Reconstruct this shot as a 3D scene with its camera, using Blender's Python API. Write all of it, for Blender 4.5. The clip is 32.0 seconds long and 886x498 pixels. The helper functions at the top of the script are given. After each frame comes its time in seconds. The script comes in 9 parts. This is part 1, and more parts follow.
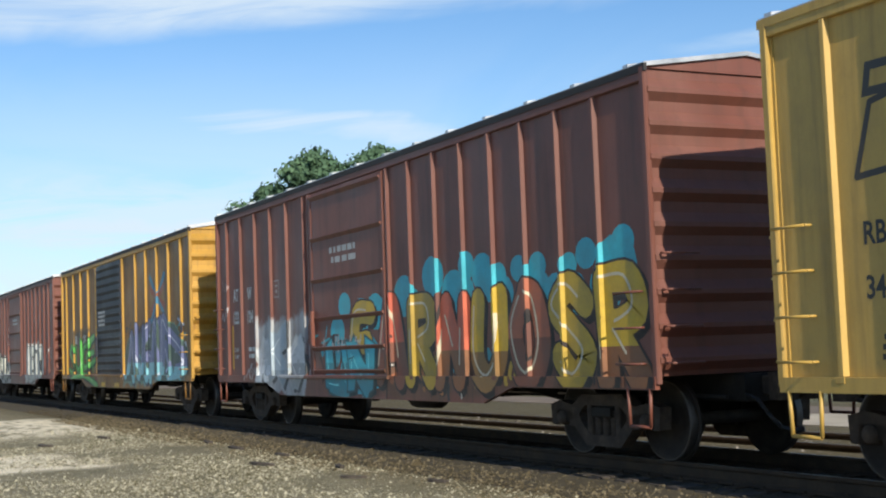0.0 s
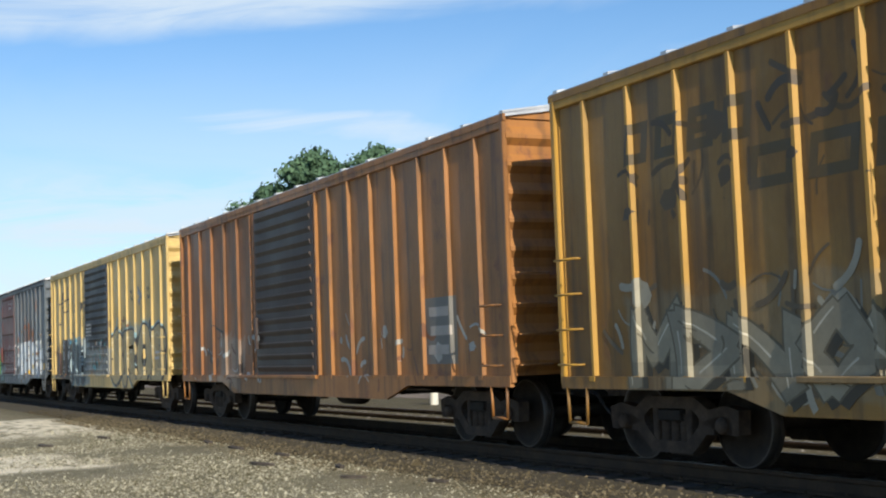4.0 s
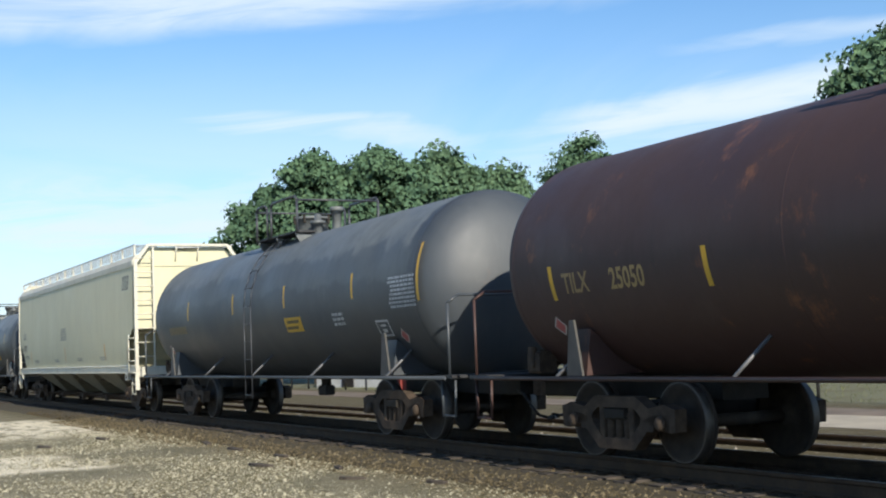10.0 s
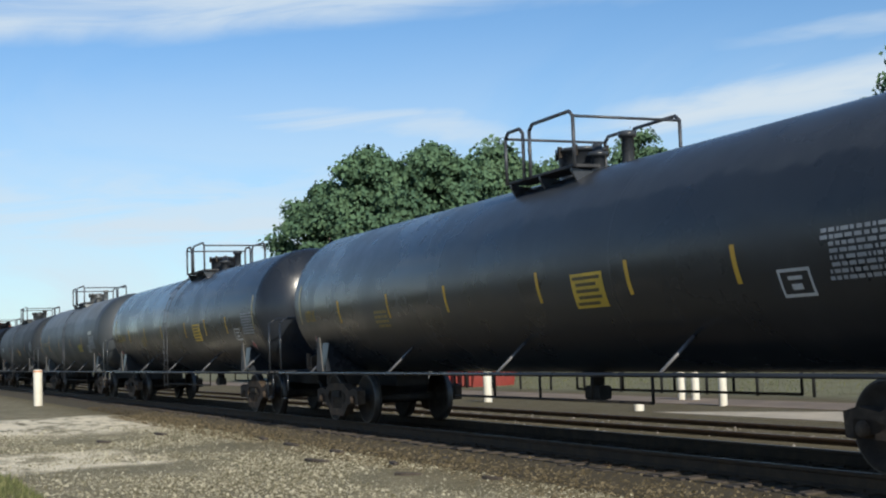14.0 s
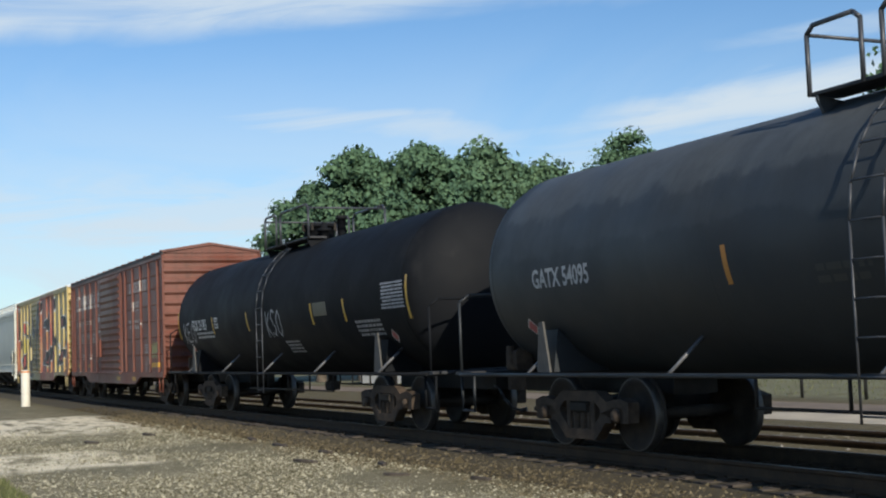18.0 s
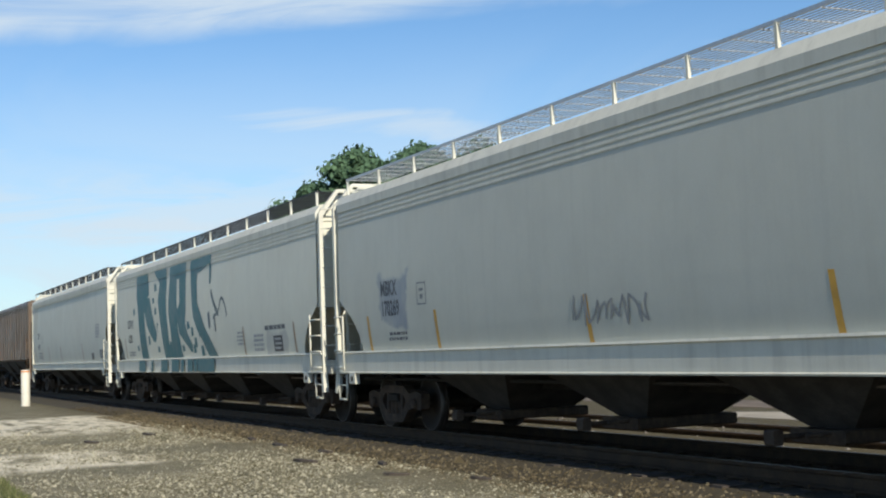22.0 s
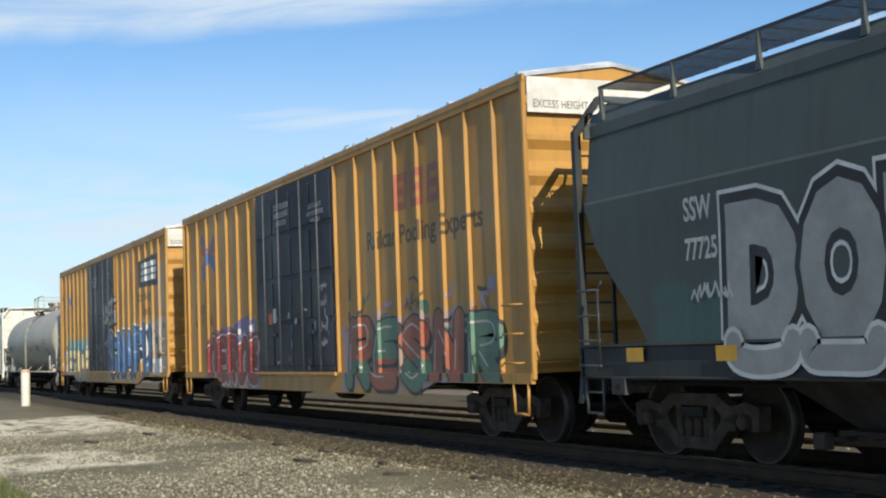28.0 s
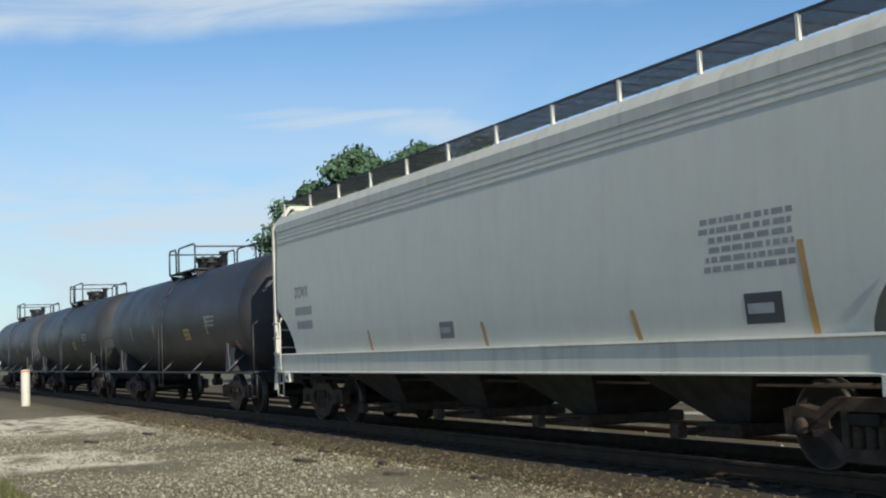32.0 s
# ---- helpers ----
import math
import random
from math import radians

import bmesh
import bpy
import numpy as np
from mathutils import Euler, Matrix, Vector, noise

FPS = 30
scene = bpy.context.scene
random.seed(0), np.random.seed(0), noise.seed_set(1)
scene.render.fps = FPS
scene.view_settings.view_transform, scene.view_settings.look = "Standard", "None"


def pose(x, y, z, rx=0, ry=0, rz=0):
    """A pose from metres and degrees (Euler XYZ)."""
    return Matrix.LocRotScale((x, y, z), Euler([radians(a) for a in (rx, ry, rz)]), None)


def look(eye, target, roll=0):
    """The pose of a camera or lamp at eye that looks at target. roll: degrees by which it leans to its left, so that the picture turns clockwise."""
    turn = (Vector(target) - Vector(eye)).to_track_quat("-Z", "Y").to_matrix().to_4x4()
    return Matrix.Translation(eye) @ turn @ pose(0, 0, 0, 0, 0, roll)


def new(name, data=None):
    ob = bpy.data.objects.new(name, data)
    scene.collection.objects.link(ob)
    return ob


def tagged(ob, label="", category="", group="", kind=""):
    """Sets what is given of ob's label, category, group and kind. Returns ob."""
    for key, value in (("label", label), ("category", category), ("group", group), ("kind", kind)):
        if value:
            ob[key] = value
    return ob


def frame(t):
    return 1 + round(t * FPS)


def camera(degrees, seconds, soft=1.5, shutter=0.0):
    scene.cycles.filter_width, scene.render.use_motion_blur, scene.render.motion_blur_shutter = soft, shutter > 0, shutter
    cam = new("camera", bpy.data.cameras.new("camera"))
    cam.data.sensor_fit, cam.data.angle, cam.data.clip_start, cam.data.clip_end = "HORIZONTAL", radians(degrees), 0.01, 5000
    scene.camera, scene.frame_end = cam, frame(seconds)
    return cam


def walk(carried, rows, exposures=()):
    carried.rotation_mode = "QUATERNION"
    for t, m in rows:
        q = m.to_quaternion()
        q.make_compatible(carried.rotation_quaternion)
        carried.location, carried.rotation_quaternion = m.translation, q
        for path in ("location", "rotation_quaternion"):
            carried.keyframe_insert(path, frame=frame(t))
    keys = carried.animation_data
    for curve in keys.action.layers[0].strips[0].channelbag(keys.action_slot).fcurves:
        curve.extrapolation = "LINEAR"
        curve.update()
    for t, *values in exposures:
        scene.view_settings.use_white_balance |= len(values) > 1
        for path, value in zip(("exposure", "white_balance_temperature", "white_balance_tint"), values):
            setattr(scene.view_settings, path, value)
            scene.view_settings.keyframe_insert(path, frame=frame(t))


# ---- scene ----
from functools import lru_cache

# ---------------------------------------------------------------- camera
cam = camera(37.16, 32.0, soft=2.1)


def aim(turn, lift=0.0):
    """The hand-held camera at eye height; turn and lift in degrees from its first direction."""
    return pose(0, 0, 1.36, 90 + 4.337 + lift, 0, 63.323 + turn) @ pose(0, 0, 0, 0, 0, -2.137)


TURNS = [(0.0, 0.0, 0.0), (9.4, 0.0, 0.0), (10.0, -0.05, 0.05), (10.5, 0.07, 0.01), (11.0, 0.08, -0.04),
         (11.5, 0.16, 0.0), (12.0, 0.15, 0.0), (12.3, 0.25, 0.0), (12.5, 0.88, -0.02), (12.7, 1.38, -0.02), (12.9, 1.97, -0.04),
         (13.1, 2.18, -0.04), (13.5, 2.26, -0.03), (14.0, 2.33, -0.03), (14.5, 2.13, -0.03), (15.5, 1.92, -0.04),
         (16.5, 1.84, -0.04), (17.5, 1.84, -0.03), (25.0, 1.84, -0.051), (32.0, 1.84, -0.051)]
# the camera's own slow changes of exposure
STOPS = [(0.0, 0.08), (5.0, 0.04), (7.0, 0.0), (8.0, 0.15), (9.0, 0.2), (10.5, 0.2), (11.3, 0.15), (12.0, -0.08), (13.5, -0.1), (18.3, -0.12), (20.0, 0.0), (21.0, 0.1),
         (22.0, -0.08), (23.0, -0.18), (24.0, -0.2), (25.0, -0.24), (25.5, -0.10), (27.5, 0.04), (28.0, 0.0), (30.0, 0.08), (31.0, 0.0), (32.0, -0.2)]
walk(cam, [(t, aim(a, b)) for t, a, b in TURNS], STOPS)

# ---------------------------------------------------------------- light
SUN_EL, SUN_SIDE = 29.0, 5.6          # height of the sun; degrees off the line of the track, on the near side
sun_dir = Vector((math.cos(radians(SUN_EL)) * math.cos(radians(SUN_SIDE)),
                  -math.cos(radians(SUN_EL)) * math.sin(radians(SUN_SIDE)), math.sin(radians(SUN_EL))))
sun = new("sun", bpy.data.lights.new("sun", "SUN"))
sun.data.energy, sun.data.angle, sun.data.color = 5.6, radians(0.53), (1.0, 0.92, 0.78)
sun.matrix_world = look((60, -30, 60), Vector((60, -30, 60)) - sun_dir)

world = bpy.data.worlds.new("sky")
scene.world = world
world.use_nodes = True
wt = world.node_tree
wt.nodes.clear()


def wnode(kind):
    return wt.nodes.new(kind)


def wmath(op, a, b=None, c=None):
    n = wnode("ShaderNodeMath")
    n.operation = op
    for i, v in enumerate((a, b, c)):
        if v is None:
            continue
        if isinstance(v, (int, float)):
            n.inputs[i].default_value = v
        else:
            wt.links.new(v, n.inputs[i])
    return n.outputs[0]


def wramp(v, lo, hi, a=0.0, b=1.0):
    n = wnode("ShaderNodeMapRange")
    n.interpolation_type = "SMOOTHSTEP"
    for i, q in enumerate((v, lo, hi, a, b)):
        if isinstance(q, (int, float)):
            n.inputs[i].default_value = q
        else:
            wt.links.new(q, n.inputs[i])
    return n.outputs[0]


sky = wnode("ShaderNodeTexSky")
sky.sky_type, sky.sun_disc = "NISHITA", False
sky.sun_elevation, sky.sun_rotation = radians(SUN_EL), radians(90 + SUN_SIDE)
sky.air_density, sky.dust_density, sky.ozone_density, sky.altitude = 1.0, 0.25, 3.5, 50.0
tc = wnode("ShaderNodeTexCoord")
sep = wnode("ShaderNodeSeparateXYZ")
wt.links.new(tc.outputs["Generated"], sep.inputs[0])
vx, vy, vz = sep.outputs
# thin cirrus: long streaks along the wind, stretched flat towards the horizon
flat = wmath("ADD", vz, 0.18)
cx = wmath("DIVIDE", vx, flat)
cy = wmath("DIVIDE", vy, flat)
comb = wnode("ShaderNodeCombineXYZ")
wt.links.new(wmath("MULTIPLY", cx, 0.55), comb.inputs[0])
wt.links.new(wmath("MULTIPLY", cy, 0.9), comb.inputs[1])
comb.inputs[2].default_value = 3.3
cirrus = wnode("ShaderNodeTexNoise")
cirrus.inputs["Scale"].default_value, cirrus.inputs["Detail"].default_value, cirrus.inputs["Roughness"].default_value = 1.6, 7.0, 0.55
cirrus.inputs["Distortion"].default_value = 0.6
wt.links.new(comb.outputs[0], cirrus.inputs["Vector"])
wisps = wramp(cirrus.outputs["Fac"], 0.50, 0.78)
low = wramp(vz, 0.27, 0.03)            # a milky veil that thickens towards the horizon
az = wmath("ARCTAN2", vy, wmath("MULTIPLY", vx, -1.0))
el = wmath("ARCSINE", vz)
# long cloud streaks over the train, combed into shreds
comb2 = wnode("ShaderNodeCombineXYZ")
wt.links.new(wmath("MULTIPLY", az, 3.5), comb2.inputs[0])
wt.links.new(wmath("MULTIPLY", wmath("ADD", el, wmath("MULTIPLY", az, -0.06)), 26.0), comb2.inputs[1])
combed = wnode("ShaderNodeTexNoise")
combed.inputs["Scale"].default_value, combed.inputs["Detail"].default_value, combed.inputs["Roughness"].default_value = 1.4, 6.0, 0.6
combed.inputs["Distortion"].default_value = 1.2
wt.links.new(comb2.outputs[0], combed.inputs["Vector"])
shreds = wramp(combed.outputs["Fac"], 0.30, 0.60, 0.45, 1.12)


def streak(el0, width, a0, a1, slope, gain):
    mid = wmath("ADD", wmath("MULTIPLY", wmath("SUBTRACT", az, 0.45), slope), el0)
    mid = wmath("ADD", mid, wmath("MULTIPLY", wmath("SUBTRACT", cirrus.outputs["Fac"], 0.5), 0.07))
    d = wmath("ABSOLUTE", wmath("SUBTRACT", el, mid))
    body = wramp(d, width, width * 0.1)
    body = wmath("MULTIPLY", body, wmath("MULTIPLY", wramp(az, a0, a0 + 0.12), wramp(az, a1 + 0.06, a1 - 0.12)))
    return wmath("MULTIPLY", wmath("MULTIPLY", body, shreds), gain)


def wmax(a, b):
    return wmath("MAXIMUM", a, b)


clouds = wmax(wmath("MULTIPLY", wisps, 0.25), wmath("MULTIPLY", low, wramp(cirrus.outputs["Fac"], 0.36, 0.62, 0.42, 0.84)))
clouds = wmax(clouds, streak(0.276, 0.034, -0.4, 0.62, 0.05, 0.75))
clouds = wmax(clouds, streak(0.160, 0.020, 0.20, 0.54, -0.055, 0.66))
clouds = wmax(clouds, streak(0.158, 0.016, -0.4, 0.14, 0.02, 0.70))
clouds = wmax(clouds, streak(0.140, 0.050, 0.42, 0.95, 0.03, 0.55))
clouds = wmax(clouds, streak(0.120, 0.050, -0.4, 0.56, 0.03, 0.66))
clouds = wmax(clouds, streak(0.094, 0.034, -0.4, 0.44, -0.02, 0.80))
clouds = wmax(clouds, streak(0.152, 0.030, 0.49, 0.90, 0.10, 0.85))
clouds = wmax(clouds, streak(0.215, 0.012, 0.60, 0.95, 0.02, 0.45))
grad = wnode("ShaderNodeRGB")
grad.outputs[0].default_value = (5.95, 6.85, 7.6, 1)
mix = wnode("ShaderNodeMix")
mix.data_type = "RGBA"
wt.links.new(clouds, mix.inputs["Factor"])
deep = wnode("ShaderNodeMix")          # a clear, deep blue summer sky
deep.data_type, deep.blend_type = "RGBA", "MULTIPLY"
deep.inputs["Factor"].default_value = 1.0
wt.links.new(sky.outputs[0], deep.inputs["A"])
deep.inputs["B"].default_value = (0.80, 1.0, 1.12, 1)
wt.links.new(deep.outputs["Result"], mix.inputs["A"])
wt.links.new(grad.outputs[0], mix.inputs["B"])
bg = wnode("ShaderNodeBackground")
bg.inputs["Strength"].default_value = 0.12
wt.links.new(mix.outputs["Result"], bg.inputs["Color"])
out = wnode("ShaderNodeOutputWorld")
wt.links.new(bg.outputs[0], out.inputs[0])
# ---------------------------------------------------------------- materials


class Nodes:
    """A small builder of node materials."""

    def __init__(self, name):
        self.mat = bpy.data.materials.new(name)
        self.mat.use_nodes = True
        self.tree = self.mat.node_tree
        self.tree.nodes.clear()
        self.out = self.add("ShaderNodeOutputMaterial")
        self.bsdf = self.add("ShaderNodeBsdfPrincipled")
        self.tree.links.new(self.bsdf.outputs[0], self.out.inputs[0])
        self.co = self.add("ShaderNodeTexCoord").outputs["Object"]

    def add(self, kind):
        return self.tree.nodes.new(kind)

    def put(self, socket, v):
        if isinstance(v, (int, float)):
            socket.default_value = v
        elif isinstance(v, (tuple, list)):
            socket.default_value = (*v, 1) if len(v) == 3 and socket.type == "RGBA" else v
        else:
            self.tree.links.new(v, socket)

    def math(self, op, a, b=None):
        n = self.add("ShaderNodeMath")
        n.operation = op
        self.put(n.inputs[0], a)
        if b is not None:
            self.put(n.inputs[1], b)
        return n.outputs[0]

    def scaled(self, scale, shift=(0, 0, 0)):
        n = self.add("ShaderNodeMapping")
        self.put(n.inputs["Vector"], self.co)
        n.inputs["Scale"].default_value, n.inputs["Location"].default_value = scale, shift
        return n.outputs[0]

    def noise(self, scale, detail=4.0, rough=0.55, vec=None, twist=0.0):
        n = self.add("ShaderNodeTexNoise")
        self.put(n.inputs["Vector"], vec if vec is not None else self.co)
        n.inputs["Scale"].default_value, n.inputs["Detail"].default_value = scale, detail
        n.inputs["Roughness"].default_value, n.inputs["Distortion"].default_value = rough, twist
        return n.outputs["Fac"]

    def cells(self, scale, vec=None, feature="F1"):
        n = self.add("ShaderNodeTexVoronoi")
        n.feature = feature
        self.put(n.inputs["Vector"], vec if vec is not None else self.co)
        n.inputs["Scale"].default_value = scale
        return n

    def ramp(self, v, lo, hi, a=0.0, b=1.0):
        n = self.add("ShaderNodeMapRange")
        n.interpolation_type = "SMOOTHSTEP"
        for i, q in enumerate((v, lo, hi, a, b)):
            self.put(n.inputs[i], q)
        return n.outputs[0]

    def mix(self, f, a, b, mode="MIX"):
        n = self.add("ShaderNodeMix")
        n.data_type, n.blend_type = "RGBA", mode
        self.put(n.inputs["Factor"], f)
        self.put(n.inputs["A"], a)
        self.put(n.inputs["B"], b)
        return n.outputs["Result"]

    def bump(self, height, strength=0.2, dist=0.01):
        n = self.add("ShaderNodeBump")
        n.inputs["Strength"].default_value, n.inputs["Distance"].default_value = strength, dist
        self.put(n.inputs["Height"], height)
        self.tree.links.new(n.outputs[0], self.bsdf.inputs["Normal"])

    def done(self, color, rough=0.6, metal=0.0, spec=0.5):
        self.put(self.bsdf.inputs["Base Color"], color)
        self.put(self.bsdf.inputs["Roughness"], rough)
        self.put(self.bsdf.inputs["Metallic"], metal)
        self.bsdf.inputs["Specular IOR Level"].default_value = spec
        return self.mat


def tone(c, k):
    return tuple(min(1.0, v * k) for v in c)


def blend(a, b, f):
    return tuple(x + (y - x) * f for x, y in zip(a, b))


RUST = (0.13, 0.055, 0.028)
GRIME = (0.055, 0.047, 0.038)


def paint(name, col, rust=0.35, streaks=0.4, fade=0.35, rough=0.5, seed=0.0, zones=(), faded=None, spec=0.4):
    """Weathered wagon paint: faded clouds, rain streaks, rust blooms, fine grain.
    zones: rectangles (x0, x1, z0, z1, colour, cover) of sprayed or patched paint, or of dust and light painted on tank
    tops, with ragged edges."""
    n = Nodes(name)
    grime = GRIME if sum(col) > .16 else tone(col, 1.1)          # oily on dark paint
    sh = (seed * 7.3, seed * 3.1, seed * 5.7)
    big = n.noise(0.55, 5, 0.6, n.scaled((1, 1, 1), sh))
    c = n.mix(n.ramp(big, 0.35, 0.70, 0, fade), col, faded or blend(tone(col, 1.25), (0.42, 0.40, 0.37), 0.22))
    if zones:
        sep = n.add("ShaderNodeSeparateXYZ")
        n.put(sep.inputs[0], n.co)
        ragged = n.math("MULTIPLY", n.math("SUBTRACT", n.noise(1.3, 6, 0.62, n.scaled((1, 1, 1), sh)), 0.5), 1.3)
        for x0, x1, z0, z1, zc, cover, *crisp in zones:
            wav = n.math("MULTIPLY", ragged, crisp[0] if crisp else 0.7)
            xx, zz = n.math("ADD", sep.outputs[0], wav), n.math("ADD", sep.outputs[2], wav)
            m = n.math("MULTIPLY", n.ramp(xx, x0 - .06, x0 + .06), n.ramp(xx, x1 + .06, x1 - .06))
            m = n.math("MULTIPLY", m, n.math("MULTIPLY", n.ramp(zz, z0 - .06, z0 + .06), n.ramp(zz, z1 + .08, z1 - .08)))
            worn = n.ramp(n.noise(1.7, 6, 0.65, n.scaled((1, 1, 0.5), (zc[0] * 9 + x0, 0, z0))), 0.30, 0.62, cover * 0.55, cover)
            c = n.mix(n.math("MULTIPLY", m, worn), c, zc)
    run = n.noise(1.0, 5, 0.6, n.scaled((5.5, 5.5, 0.32), sh))
    c = n.mix(n.ramp(run, 0.46, 0.72, 0, streaks), c, blend(grime, tone(col, 0.45), 0.35))
    fine = n.noise(1.0, 6, 0.7, n.scaled((17, 17, 1.1), sh))
    c = n.mix(n.ramp(fine, 0.52, 0.75, 0, streaks * 0.6), c, tone(col, 0.55))
    spots = n.noise(2.1, 9, 0.68, n.scaled((1, 1, 0.7), sh))
    rusty = n.ramp(spots, 0.66 - 0.16 * rust, 0.74 - 0.10 * rust, 0, min(1, rust * 1.6))
    c = n.mix(rusty, c, n.mix(n.noise(22, 3), RUST, tone(RUST, 2.0)))
    blot = n.noise(1.25, 7, 0.7, n.scaled((1.3, 1, 0.8), (sh[2], sh[0], sh[1])))
    c = n.mix(n.ramp(blot, 0.42, 0.70, 0, 0.05 + streaks * 0.48), c, blend(grime, tone(col, 0.5), 0.45))
    c = n.mix(n.ramp(blot, 0.46, 0.30, 0, fade * 0.35), c, blend(tone(col, 1.3), (0.5, 0.48, 0.44), 0.15))
    grain = n.noise(55, 4)
    c = n.mix(n.ramp(grain, 0.35, 0.7, 0, 0.10), c, tone(col, 0.7))
    n.bump(n.math("ADD", n.math("MULTIPLY", n.noise(1.6, 2), 6.0), grain), 0.16, 0.006)
    return n.done(c, n.ramp(big, 0.3, 0.7, rough - 0.07, rough + 0.12), spec=spec)


def plain(name, col, rough=0.6, metal=0.0, vary=0.25, scale=6.0, bump=0.12, spec=0.5):
    n = Nodes(name)
    a = n.noise(scale, 6, 0.6)
    b = n.noise(scale * 9, 4)
    c = n.mix(n.ramp(a, 0.3, 0.72, 0, 1), tone(col, 1 - vary), tone(col, 1 + vary))
    c = n.mix(n.ramp(b, 0.4, 0.7, 0, vary), c, tone(col, 0.6))
    n.bump(b, bump, 0.004)
    return n.done(c, n.ramp(a, 0.3, 0.7, rough - 0.08, rough + 0.1), metal, spec)


@lru_cache(None)
def spray(r, g, b):
    """Sprayed or stencilled paint, worn thin in places."""
    return plain("sprayed_paint", (r, g, b), 0.5, 0.0, 0.16, 3.0, 0.05)


WHITE, BLACK, YELLOW = (0.72, 0.72, 0.70), (0.015, 0.015, 0.017), (0.62, 0.36, 0.03)
steel_dark = plain("grimy_dark_steel", (0.030, 0.026, 0.022), 0.82, 0.0, 0.4, 5.0, spec=0.25)
cast_brown = plain("rusty_cast_steel", (0.070, 0.051, 0.037), 0.85, 0.0, 0.45, 6.0, spec=0.25)
tread = plain("polished_wheel_tread", (0.11, 0.10, 0.09), 0.50, 0.8, 0.2, 8.0, 0.03)
wheel_rust = plain("rusty_wheel_plate", (0.042, 0.033, 0.026), 0.82, 0.0, 0.4, 7.0, spec=0.25)
galvanised = plain("galvanised_roof_sheet", (0.50, 0.51, 0.52), 0.42, 0.55, 0.18, 2.0, 0.06)
pipe_grey = plain("painted_grey_pipe", (0.16, 0.16, 0.165), 0.5, 0.2, 0.2)
gusset_grey = plain("dusty_grey_plate", (0.075, 0.072, 0.068), 0.75, 0.0, 0.3)
pipe_dark = plain("dark_painted_pipe", (0.050, 0.055, 0.065), 0.45, 0.2, 0.2)
hose_rubber = plain("black_rubber_hose", (0.016, 0.016, 0.016), 0.6)
grating = plain("dark_steel_grating", (0.040, 0.041, 0.044), 0.6, 0.4, 0.3)
rail_side = plain("rusty_rail_steel", (0.062, 0.040, 0.024), 0.85, 0.0, 0.35, 4.0, spec=0.25)
tie_wood = plain("weathered_creosoted_timber", (0.060, 0.048, 0.038), 0.85, 0.0, 0.45, 7.0, 0.4)
# ---------------------------------------------------------------- mesh helpers


